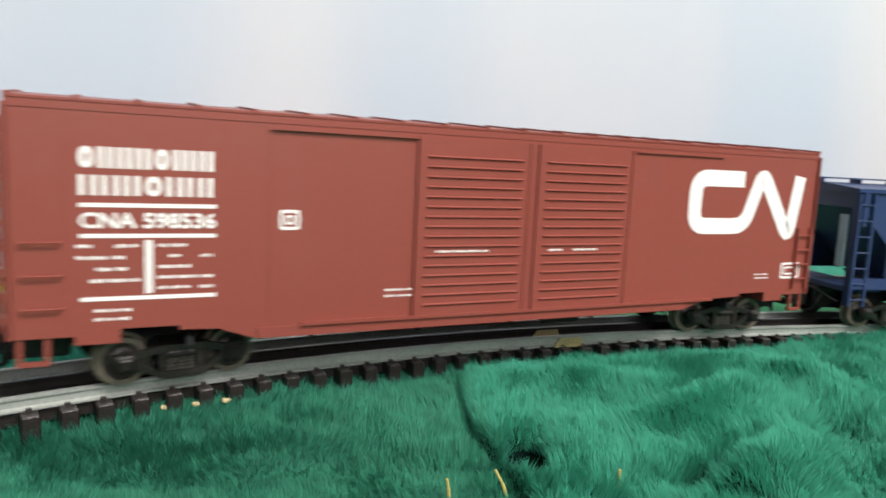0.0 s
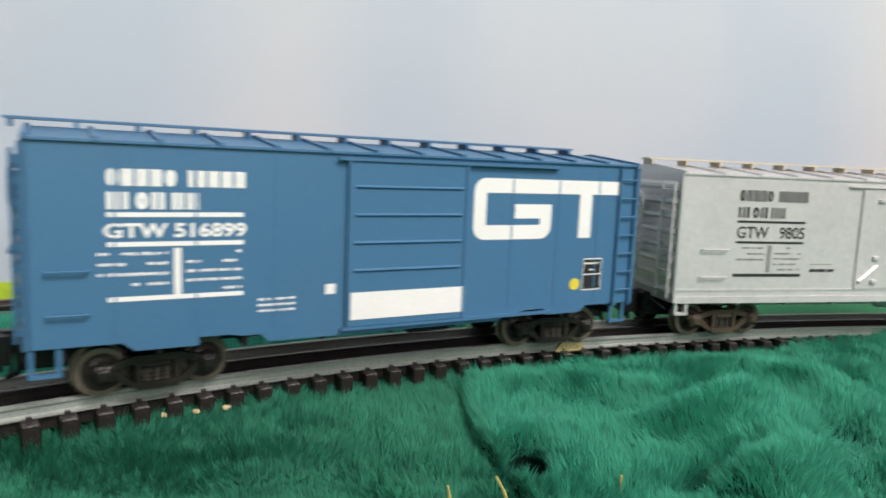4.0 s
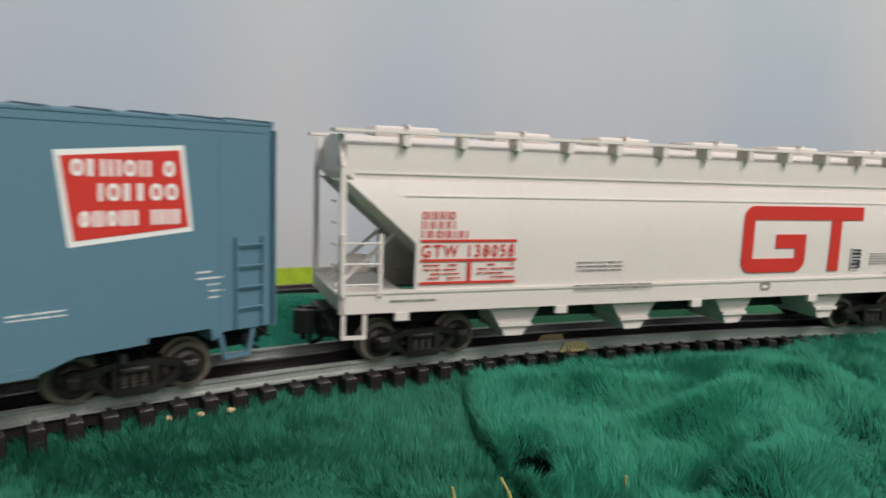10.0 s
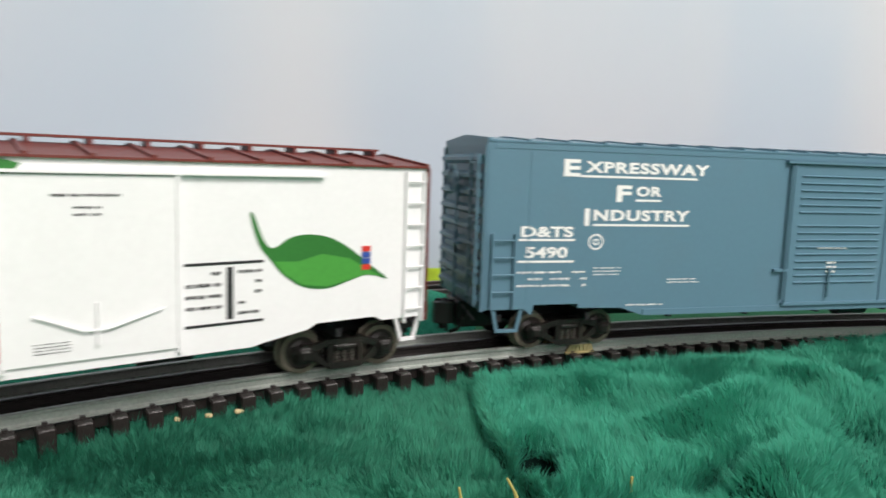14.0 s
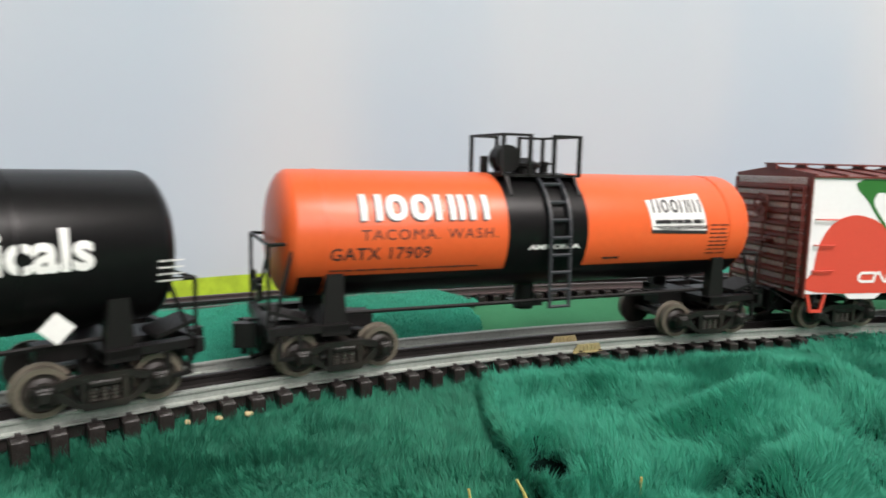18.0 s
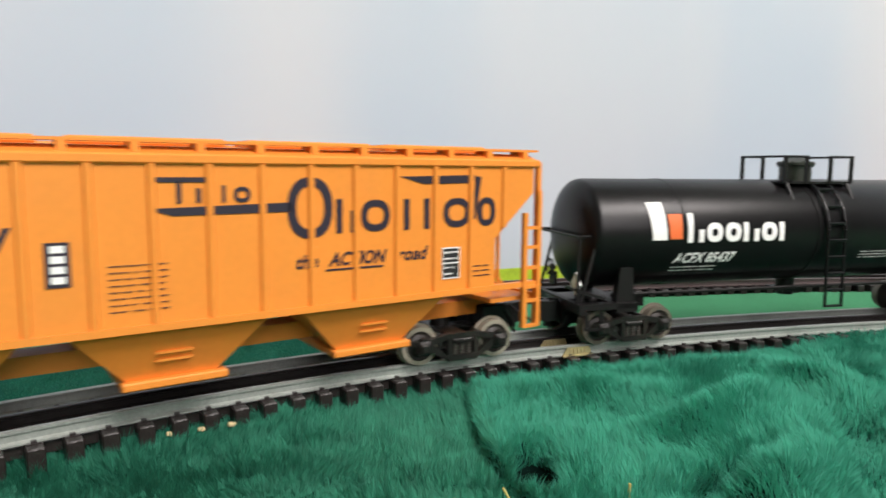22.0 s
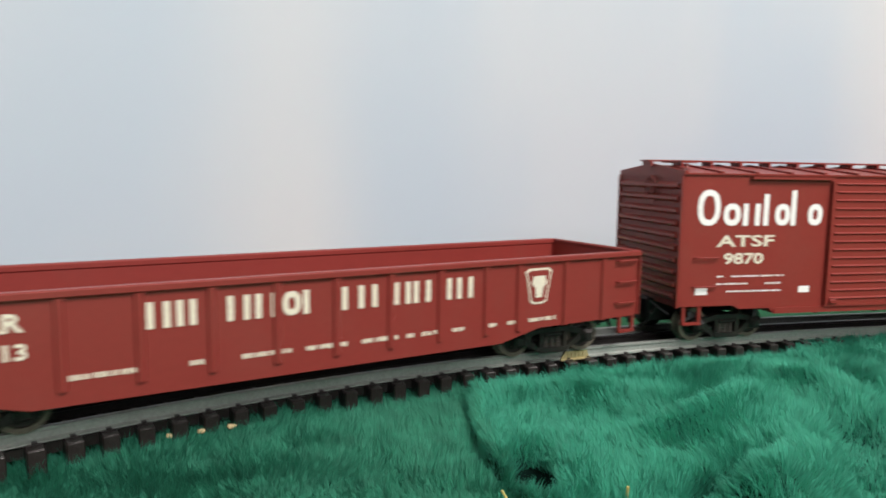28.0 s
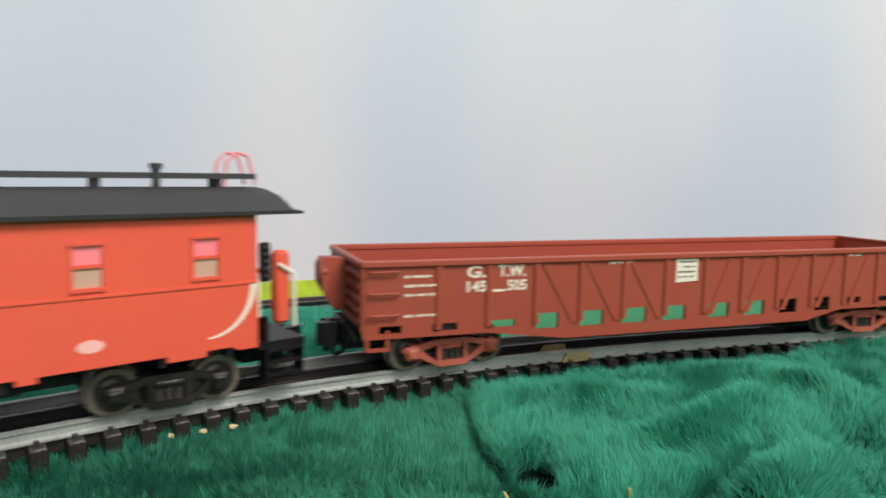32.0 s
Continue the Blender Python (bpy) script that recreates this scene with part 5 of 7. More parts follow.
def smooth_hopper(name, label, place, mat, L, slopes, z_eave, z_top, posts, bays, lad, spacing, lines, sills, lean):
    hw = 33.5
    x0, x1 = -L / 2, L / 2
    zt, zm, run = slopes

    def inset(z):
        return 0 if z >= zt else run if z <= zm else run * (zt - z) / (zt - zm)

    car = thing("covered_hopper", label, "model hopper car", GROUP)
    l0, l1, dy = lean

    def half(z):
        return 33.5 - dy * min(1, max(0, (z - l0) / (l1 - l0)))

    sect = [(32.6, 26), (33.1, 33), (33.4, 45)] + [(half(z), z) for z in sorted({zm, zt, l0, l1})] + [(half(l1) - 0.2, z_top - 5.5), (24, z_top - 4.8), (21, z_top - 3), (12, z_top - 0.8), (0, z_top)]
    def deep(z):
        return 0 if z >= zt + 3 else (zt + 3 - z) * run * 1.0 / (zt - zm)

    swelling_body(car, mat, [(max(0, q - 1.6) if z < zt + 3 else q, z) for q, z in sect], lambda z: x0 + 2.5 + deep(z), lambda z: x1 - 2.5 - deep(z))
    low = [q for q in sect if q[1] <= zt]
    for sy in (-1, 1):
        v, f, m = [], [], len(low)
        for q, z in low:
            v += [(x0 + 2.5 + inset(z), sy * q, z), (x1 - 2.5 - inset(z), sy * q, z), (x0 + 2.5 + inset(z), sy * (q - 1.5), z), (x1 - 2.5 - inset(z), sy * (q - 1.5), z)]
        for k in range(m - 1):
            o = 4 * k
            f += [(o, o + 1, o + 5, o + 4), (o + 2, o + 6, o + 7, o + 3), (o, o + 4, o + 6, o + 2), (o + 1, o + 3, o + 7, o + 5)]
        f += [(0, 2, 3, 1), (4 * m - 4, 4 * m - 3, 4 * m - 1, 4 * m - 2)]
        part("side_sheet", Mill().add(v, f), mat, car)
    # side sills, end platforms and posts
    s0, s1 = sills
    for sy in (-1, 1):
        b = Mill()
        b.box(x0, x1, min(sy * hw, sy * (hw - 3)), max(sy * hw, sy * (hw - 3)), s0, s1)
        b.box(x0, x1, min(sy * (hw + 0.6), sy * (hw - 2)), max(sy * (hw + 0.6), sy * (hw - 2)), s1 - 1.2, s1)
        part("side_sill", b, mat, car)
    for s in (-1, 1):
        xe = s * L / 2
        b = Mill()
        b.box(min(xe, xe - s * run), max(xe, xe - s * run), -hw + 3, hw - 3, s0 + 1, s1 - 2)
        part("end_platform", b, mat, car)
        for sy in (-1, 1):
            b = Mill()
            b.box(min(xe, xe - s * 2.4), max(xe, xe - s * 2.4), min(sy * hw, sy * (hw - 2.2)), max(sy * hw, sy * (hw - 2.2)), s0, z_eave + 2)
            b.prism([(xe - s * 0.2, z_eave + 2), (xe - s * 2.4, z_eave + 2), (xe - s * 2.4, z_top - 1), (xe - s * 0.2, z_top - 1)], "y", sy * 26 - 1.2, sy * 26 + 1.2)
            b.rod((xe - s * 1.2, sy * (hw - 1), z_eave + 2), (xe - s * 1.2, sy * 26, z_top - 4), 1.1)
            part("corner_post", b, mat, car)
        ladder(car, mat, *(sorted((xe - s * 1.2, xe - s * lad))), -hw + 0.4, [s1 + 3 + k * 8.6 for k in range(3 if s < 0 else 5)], s1 - 2, zm + (4 if s < 0 else 14), 1.6)
        for k in range(6):
            grab = Mill().rod((xe + s * 0.8, -20, 34 + k * 9), (xe + s * 0.8, -31, 34 + k * 9), 0.5)
            part("end_rung", grab, mat, car)
        b = Mill()
        for yy in (-13, 13):
            b.rod((xe - s * 3, yy, s1 - 1), (xe - s * (run - 1), yy, zm + 2), 1.0)
        b.cyl("x", (xe - s * 14, 3, s1 + 6), 4.6, -6, 6, 14)
        part("brake_gear", b, mat, car)
        sill_step(car, mat, *(sorted((xe - s * 2, xe - s * 11))), -hw + 1, s0 - 10.5, s0 + 1)
    # running boards along both roof edges
    for sy in (-1, 1):
        rb = part("running_board", Mill().box(x0 - 3, x1 + 1, sy * 30.5 - 4.5, sy * 30.5 + 4.5, z_top - 0.2, z_top + 1.1), mat, car)
        for x in posts:
            b = Mill()
            b.box(x - 1.4, x + 1.4, min(sy * 26, sy * 34.6), max(sy * 26, sy * 34.6), z_top - 5.2, z_top - 0.1)
            part("bracket", b, mat, rb)
    for i in range(6):
        x = x0 + L * (i + 0.6) / 6.2
        b = Mill()
        b.box(x - 15, x + 15, -10, 10, z_top - 0.6, z_top + 4.0, 0.8)
        b.box(x - 1, x + 1, -13, 13, z_top + 3.8, z_top + 4.8)
        part("roof_hatch", b, mat, car)
    for xb, w, z0 in bays:
        b = Mill()
        b.prism([(xb - w, s0 + 2), (xb + w, s0 + 2), (xb + w * 0.42, z0 + 3.2), (xb + w * 0.3, z0), (xb - w * 0.3, z0), (xb - w * 0.42, z0 + 3.2)], "y", -27.5, 27.5)
        b.box(xb - w * 0.55, xb + w * 0.55, -29, 29, z0 + 4.6, z0 + 6.2)
        for q in (-1, 0, 1):
            b.cyl("y", (xb + q * w * 0.3, 0, s0 - 1.5), 0.8, -28.4, 28.4, 8)
        part("discharge_chute", b, mat, car)
    for x in [k for k in posts if x0 + 20 < k < x1 - 20][::3]:
        part("sill_bracket", Mill().box(x - 3, x + 3, -hw - 0.4, -hw + 2, s0 - 3.5, s0), mat, car)
    for z, a, c in lines:
        part("seam", Mill().box(a, c, -half(z) - 0.4, -half(z) + 0.8, z - 0.3, z + 0.3), mat, car)
    underframe(car, L, 20, 12, s0 + 2)
    couple(car, L)
    put_on_track(car, place, spacing, 0.0385, TRUCK_BLACK, WHEEL_DARK)
    return car


def green_hopper(place):
    L, y = 219, -33.7
    car = smooth_hopper("covered_hopper", "pale green two-bay covered hopper with a white band and blue name", place, GREEN_C, L, (75, 50, 26), 79, 95.5, [-106 + 22.4 * i for i in range(10)], [(-36, 17, 6.5), (34, 17, 6.5)], 13, 0.155, [(83, -105, 107), (81, -105, 107), (79, -105, 107)], (21, 32), (78.5, 83.5, 1.2))
    brake_wheel(car, PLASTIC_BLACK, -L / 2 - 2, -1, -20, 55, 6)
    b = Mill()
    flat(b, [(-99, 69), (103, 69), (84, 50), (-80, 50)], y)
    part("white_band", b, WHITE_INK, car, "white painted band")
    b = Mill()
    yy = y - 0.2
    for a, c, ch in ((-54.5, -36, "o"), (-33, -15, "o"), (-11.5, 1.5, "h"), (5, 18.5, "u"), (24, 27, "i"), (32, 45.5, "u"), (49, 66, "o")):
        sign(b, ch, a, c, 51.7, 66.8, 2.3, yy, 28)
    each_piece("name_block", b, BLUE_INK, car)
    r = random.Random(4)
    letters(car, "NAHX", -76, -58, 52.5, 57.2, y - 0.2, BLACK_INK, 0.0)
    letters(car, "90409", -76, -57, 44.8, 49.0, y, BLACK_INK, 0.01)
    b = Mill()
    small_print(b, -76, -48, 35, 42.5, 3, y, r, 0.7, 0.4)
    small_print(b, -37, -10, 44.5, 47, 2, y, r, 1, 0.4)
    small_print(b, -4, 2.5, 37, 43, 4, y, r, 1, 0.45)
    small_print(b, 11, 24, 43.5, 46, 2, y, r, 1, 0.45)
    small_print(b, 11, 22, 36, 37.6, 2, y, r, 1, 0.45)
    small_print(b, 28, 43, 36.5, 46.5, 3, y, r, 1, 0.55)
    small_print(b, 70, 84, 37, 44, 4, y, r, 1, 0.4)
    small_print(b, -90, -64, 26.8, 29.2, 1, y, r, 1, 0.9)
    small_print(b, -36, 5, 27.3, 30.5, 2, y - 0.2, r, 1, 0.4)
    small_print(b, 10, 40, 28, 31, 2, y - 0.2, r, 1, 0.4)
    small_print(b, 52, 62, 26, 29.5, 4, y - 0.2, r, 1, 0.4)
    part("fine_print", b, material("faded black print", (0.085, 0.09, 0.06), 0.6), car)
    b = bar(Mill(), 11, 24.5, 38.3, 42.5, y)
    part("notice", b, WHITE_INK, car)
    part("notice_mark", bar(Mill(), 17.5, 24, 40.2, 42.2, y - 0.18), RED_INK, car)
    plate(car, 48.5, 69, 34.5, 43.5, y, 3, r)
    for i in range(6):
        part("colour_label", bar(Mill(), 71, 76, 47.5 + i * 2.1, 49.4 + i * 2.1, y - 0.2), (RED_INK, YELLOW_INK, BLUE_INK)[i % 3] if i % 2 else RED_INK, car)
    return car


def cream_hopper(place):
    L, y = 354, -33.8
    car = smooth_hopper("covered_hopper", "long warm white four-bay covered hopper with red emblem", place, CREAM, L, (79, 53, 30), 82, 98.5, [-150 + 25.6 * i for i in range(13)], [(-94, 15, 9), (-29, 15, 9), (33, 14, 9), (97, 14, 9)], 17, 0.282, [(73, -150, 172), (82, -170, 172)], (23.5, 33), (73, 82, 2.4))
    b = Mill()
    word_shapes(b, "ouuuo", -135, -120, 63.2, 66.6, 0.6, y)
    word_shapes(b, "iuuuu", -135, -120, 59.2, 62.4, 0.6, y)
    word_shapes(b, "ueoieuu", -135, -114, 55.4, 58.4, 0.6, y)
    each_piece("name_block", b, RED_INK, car)
    b = Mill()
    for z in (54.0, 45.6, 35.8):
        bar(b, -135.5, -90.5, z - 0.55, z + 0.55, y)
    r = random.Random(21)
    bar(b, -113.8, -112.0, 36, 45.4, y)
    small_print(b, -134, -117, 37, 44.5, 4, y, r, 0.7, 0.4)
    small_print(b, -109, -91, 37, 44.5, 4, y, r, 0.7, 0.4)
    part("fine_print", b, RED_INK, car)
    letters(car, "GTW 138058", -135, -91.5, 47.0, 52.4, y, RED_INK, 0.01, space=1.25)
    gt_logo(car, RED_INK, 36.5, 118.7, 36.5, 71, 7.2, y, 96, 103.5, 79)
    plate(car, 112.5, 120, 36.8, 48.5, y, 4, r)
    b = Mill()
    small_print(b, -59, -34, 39, 44.5, 3, y, r, 0.9, 0.4)
    small_print(b, -60, -17, 30, 33.8, 2, y - 0.6, r, 1, 0.4)
    small_print(b, 127, 151, 39, 46, 5, y, r, 1, 0.35)
    small_print(b, -148, -128, 28, 29.4, 1, y - 0.2, r, 1, 0.7)
    small_print(b, 140, 158, 34, 35.2, 1, y, r, 1, 0.7)
    ring(b, 51, 57, 27.5, 31.5, 0.7, y - 0.2, 12, sq=0.8)
    part("fine_print", b, material("grey lettering", (0.25, 0.25, 0.25), 0.5), car)
    return car


# ---- long grey blue box car with one plug door ----
def grey_blue_box_car(place):
    L, hw, y = 388, 33.5, -33.5
    car = thing("box_car", "long grey-blue box car with one ribbed plug door and white slogan", "model box car", GROUP)
    box_body(car, BLUE_DT, L, hw, [(-194, 21.5), (-173, 21.5), (-169, 18.5), (-168, 23.5), (-145, 23.5), (-145, 21.5), (-122, 21), (-110, 17), (110, 17), (122, 21), (145, 21.5), (145, 23.5), (168, 23.5), (169, 18.5), (173, 21.5), (194, 21.5)], 98.6)
    peaked_roof(car, BLUE_DT, L, hw, 98.6, 3.4, 20, 0.3, 0.7)
    for s in (-1, 1):
        ribbed_end(car, BLUE_DT, s * L / 2, s, hw, 21, 97, 9, 2.6)
        ladder(car, BLUE_DT, s * 184 - 6, s * 184 + 5, y, (30, 38, 46, 54), 22, 57)
        sill_step(car, BLUE_DT, s * 180 - 8, s * 180 + 6, y + 1, 11, 21.5, 2.2)
    part("eave_rail", Mill().box(-190, 190, y - 0.25, y, 95.8, 98.2), BLUE_DT, car)
    part("side_sill", Mill().box(-110, 110, y - 0.6, y, 17, 20), BLUE_DT, car)
    ribbed_door(car, BLUE_DT, -18.5, 45, 21, 95, y, [32 + i * 3.75 for i in range(9)] + [69 + i * 3.75 for i in range(6)], 5, 0.7, 0.9)
    part("door_rail", Mill().box(-24, 105, y - 2.2, y, 94.0, 95.4), BLUE_DT, car)
    part("door_rail", Mill().box(-20, 105, y - 2.0, y, 20, 21.4), BLUE_DT, car)
    b = Mill()
    b.rod((-20.5, y - 1.6, 24), (-20.5, y - 1.6, 93), 0.8)
    b.rod((8, y - 2.2, 24), (8, y - 2.2, 40), 0.7)
    b.box(-27, -18, y - 1.8, y, 38, 39.4)
    part("door_rod", b, BLUE_DT, car)
    weld_lines(car, BLUE_DT, (-172, 172), 24, 95, y)
    letters(car, "E", -145, -136.5, 84, 92, y, WHITE_INK, 0.035)
    letters(car, "XPRESSWAY", -134, -66.5, 86, 91.4, y, WHITE_INK, 0.035, space=1.1)
    letters(car, "F", -117, -109, 72.5, 80.5, y, WHITE_INK, 0.035)
    letters(car, "OR", -106.5, -92.5, 75.3, 80.2, y, WHITE_INK, 0.035, space=1.1)
    letters(car, "I", -133.2, -130.6, 61, 69.2, y, WHITE_INK, 0.035)
    letters(car, "NDUSTRY", -128.5, -76, 63.4, 68.8, y, WHITE_INK, 0.035, space=1.1)
    letters(car, "D&TS", -165, -138.5, 55.5, 60.6, y, WHITE_INK, 0.03)
    letters(car, "5490", -162.5, -141, 45.6, 51.0, y, WHITE_INK, 0.03)
    r = random.Random(31)
    b = Mill()
    for a, c, z in ((-136, -73, 84.3), (-106.5, -92.5, 73.4), (-128.5, -76, 61.4), (-166, -137.5, 54.2), (-166, -137.5, 44.0)):
        bar(b, a, c, z - 0.5, z + 0.5, y)
    ring(b, -130.5, -122.5, 49.5, 57.2, 0.8, y, 20)
    ring(b, -128, -125, 51.8, 54.8, 0.6, y, 10, sq=0.3)
    small_print(b, -166, -130, 31, 40.5, 3, y, r, 0.75, 0.4)
    small_print(b, -127, -112.5, 36.8, 41.5, 3, y, r, 1, 0.45)
    small_print(b, -86, -68, 32.5, 35.5, 2, y, r, 1, 0.45)
    small_print(b, -108, -88, 21.5, 23, 1, y, r, 1, 0.6)
    small_print(b, 3, 22, 49.5, 51.2, 1, y - 1.2, r, 1, 0.6)
    small_print(b, 9.5, 16, 36.5, 43.8, 3, y - 1.2, r, 1, 0.6)
    small_print(b, 59, 99, 42.5, 45, 1, y, r, 1, 0.8)
    small_print(b, 114, 131, 34.5, 37.5, 2, y, r, 1, 0.5)
    small_print(b, 174, 184, 34, 46, 5, y, r, 0.8, 0.4)
    part("fine_print", b, WHITE_INK, car)
    sg = part("shield", flat(Mill(), [(131.7, 56.5), (172.5, 60), (169.5, 90), (128.3, 87)], y), WHITE_INK, car, "red and white railway shield")
    part("shield_field", flat(Mill(), [(133.3, 58.5), (170.9, 61.6), (168, 88.2), (130, 85.3)], y - 0.18), RED_INK, sg)
    b = Mill()
    word_shapes(b, "oeiuoii o", 133, 166, 79, 84.5, 1.3, y - 0.36)
    word_shapes(b, "ioeeoo", 141, 167, 71.0, 76.8, 1.3, y - 0.36)
    word_shapes(b, "ououe iuie", 135, 168.5, 62.8, 68.0, 1.3, y - 0.36)
    each_piece("shield_mark", b, WHITE_INK, sg)
    end_gear(car, BLUE_DT, -L / 2, hw, 21, 97)
    underframe(car, L, hw, 11.5, 17.5)
    couple(car, L)
    put_on_track(car, place, 0.296, 0.0385, TRUCK_BLACK, WHEEL_DARK)
    for ob in car.children:
        if ob.name.split(".")[0] in ("door", "door_rail", "door_rod"):
            ob.location.x -= 0.008
    return settle(car, -11.0)


# ---- white refrigerator car with an apple ----
def apple_reefer(place):
    L, hw, y = 258, 33.5, -33.5
    car = thing("refrigerator_car", "bright white refrigerator car with a printed red apple and green leaves", "model reefer car", GROUP)
    box_body(car, WHITE, L, hw, [(-129, 22), (-104, 22), (-100, 19), (-84, 19), (-80, 22), (-60, 22), (-56, 18), (52, 18), (56, 19), (74, 22), (78, 24), (104, 24), (108, 22), (129, 22)], 85.5)
    peaked_roof(car, ROOF_RED, L, hw, 85.5, 5.2, 14, 1.2, 0.9)
    roofwalk(car, ROOF_RED, -132, 122, 92.4, 9, 13)
    for s in (-1, 1):
        ribbed_end(car, ROOF_RED, s * L / 2, s, hw, 20, 85, 9, 2.2)
        part("corner_cap", Mill().box(min(s * 129, s * 130.2), max(s * 129, s * 130.2), -hw - 0.3, -hw + 3, 20, 86), ROOF_RED, car)
    ladder(car, WHITE, 118, 127, y, (26, 35, 44, 53, 62, 71, 80), 20, 84)
    sill_step(car, WHITE, 115, 127, y + 1, 12, 22, 3)
    sill_step(car, APPLE, -126, -115, y + 1, 12, 22, 2.5)
    for z in (35, 49, 63):
        grab_iron(car, APPLE, -125, -113, y, z)
    d = part("door", Mill().box(-27, 26, y - 1.0, y + 0.3, 21.5, 80.5), WHITE, car)
    for x in (-27, 25):
        part("door_bar", Mill().box(x, x + 1.2, y - 1.8, y, 20, 82), WHITE, d)
    b = Mill()
    b.rods([(-18, y - 1.6, 37), (-4, y - 1.9, 31), (3, y - 1.9, 31), (20, y - 1.6, 36)], 0.4)
    b.rod((0, y - 1.8, 26), (0, y - 1.8, 40), 0.5)
    part("latch", b, WHITE, d)
    part("door_rail", Mill().box(-30, 80, y - 2.0, y, 81.0, 82.0), WHITE, car)
    # the apple and its leaf, wrapped over the side
    def curve(pts, n=5):
        out = []
        m = len(pts)
        for i in range(m):
            p0, p1, p2, p3 = (Vector(pts[(i + k) % m]) for k in (-1, 0, 1, 2))
            for k in range(n):
                t = k / n
                out.append(tuple(0.5 * ((2 * p1) + (p2 - p0) * t + (2 * p0 - 5 * p1 + 4 * p2 - p3) * t * t + (3 * p1 - p0 - 3 * p2 + p3) * t ** 3)))
        return out
    body = [(-122, 23), (-124, 36), (-121.5, 50), (-114, 61), (-102, 65.5), (-90, 63.5), (-79, 58.8), (-70, 62.5), (-58, 68), (-46, 69), (-35, 65), (-27.5, 56), (-23, 42), (-22, 24)]
    fan = Mill()
    flat(fan, [(x, max(22.2, z)) for x, z in curve(body)], y, 0.2)
    part("apple", fan, APPLE, car, "red printed apple")
    leaf = Mill()
    low_edge = [p for p in curve([(-24, 85), (-28, 78), (-36, 73), (-46, 70.8), (-60, 71), (-72, 74), (-80, 77), (-86, 78), (-89, 77), (-90, 71), (-80, 58.5), (-82, 58.5), (-93, 72), (-98, 85)], 4) if p[1] <= 85]
    flat(leaf, low_edge, y, 0.26)
    part("leaf", leaf, LEAF, car, "dark green printed leaf")
    part("leaf", flat(Mill(), curve([(51, 67), (52.5, 67), (56, 58), (60, 54.5), (66, 58), (74, 59.3), (84, 57.5), (93, 52.5), (100, 47), (110, 39.5), (101, 42), (92, 40), (82, 37.6), (72, 39), (64, 44), (58, 51), (54, 56.5)], 3), y, 0.2), LEAF, car, "green printed leaf")
    part("leaf_light", flat(Mill(), [(60, 49.5), (70, 49), (80, 51.5), (92, 49), (106, 41), (99, 42), (92, 40.4), (82, 38.4), (72, 39.8), (64, 44.6)], y, 0.26), LEAF_LIGHT, car)
    for i, m in enumerate((RED_INK, BLUE_INK, BLUE_INK, RED_INK)):
        part("colour_label", bar(Mill(), 97.5, 101.5, 44 + i * 2.5, 46.2 + i * 2.5, y - 0.2), m, car)
    r = random.Random(17)
    b = Mill()
    for z in (50, 28):
        bar(b, 27.5, 56, z - 0.5, z + 0.5, y)
    data_block(b, 28, 55.5, 29.5, 48.5, y, r, 43.5)
    small_print(b, -12, 8, 73.5, 75, 1, y - 1.0, r, 1, 0.8)
    small_print(b, -6, 2, 67, 71.5, 2, y - 1.0, r, 1, 0.5)
    small_print(b, -18, -8, 24.5, 28.5, 4, y - 1.0, r, 1, 0.4)
    part("fine_print", b, BLACK_INK, car)
    b = Mill()
    stroke(b, [(-85.5, 33.6), (-94, 33.6), (-95.5, 32), (-95.5, 30), (-94, 28.8), (-86.5, 28.8), (-85, 33), (-83, 33.8), (-79.5, 29), (-78, 28.8), (-77, 34)], 1.5, y - 0.2)
    part("emblem", b, WHITE_INK, car)
    letters(car, "283032", -74, -53, 28.4, 33.8, y - 0.18, WHITE_INK, 0.03)
    end_gear(car, ROOF_RED, -L / 2, hw, 20, 85)
    underframe(car, L, hw, 12, 19)
    couple(car, L)
    put_on_track(car, place, 0.196, 0.0355, TRUCK_BLACK, WHEEL_DARK)
    return car


# ---- tank cars ----
def wrap(ob, r, zc):
    """Lays flat printing round a tank of radius r whose axis is at height zc (millimetres)."""
    r, zc = r / 1000, zc / 1000
    me = ob.data
    bm = bmesh.new()
    bm.from_mesh(me)
    zs = [v.co.z for v in bm.verts]
    z = math.ceil(min(zs) * 500) / 500
    while z < max(zs):
        bmesh.ops.bisect_plane(bm, geom=bm.verts[:] + bm.edges[:] + bm.faces[:], plane_co=(0, 0, z), plane_no=(0, 0, 1), dist=1e-7)
        z += 0.002
    y0 = max(v.co.y for v in bm.verts)
    for v in bm.verts:
        v.co.y = (v.co.y - y0) + 0.0001 - math.sqrt(max(1e-9, r * r - (v.co.z - zc) ** 2))
    bm.to_mesh(me)
    bm.free()
    return ob


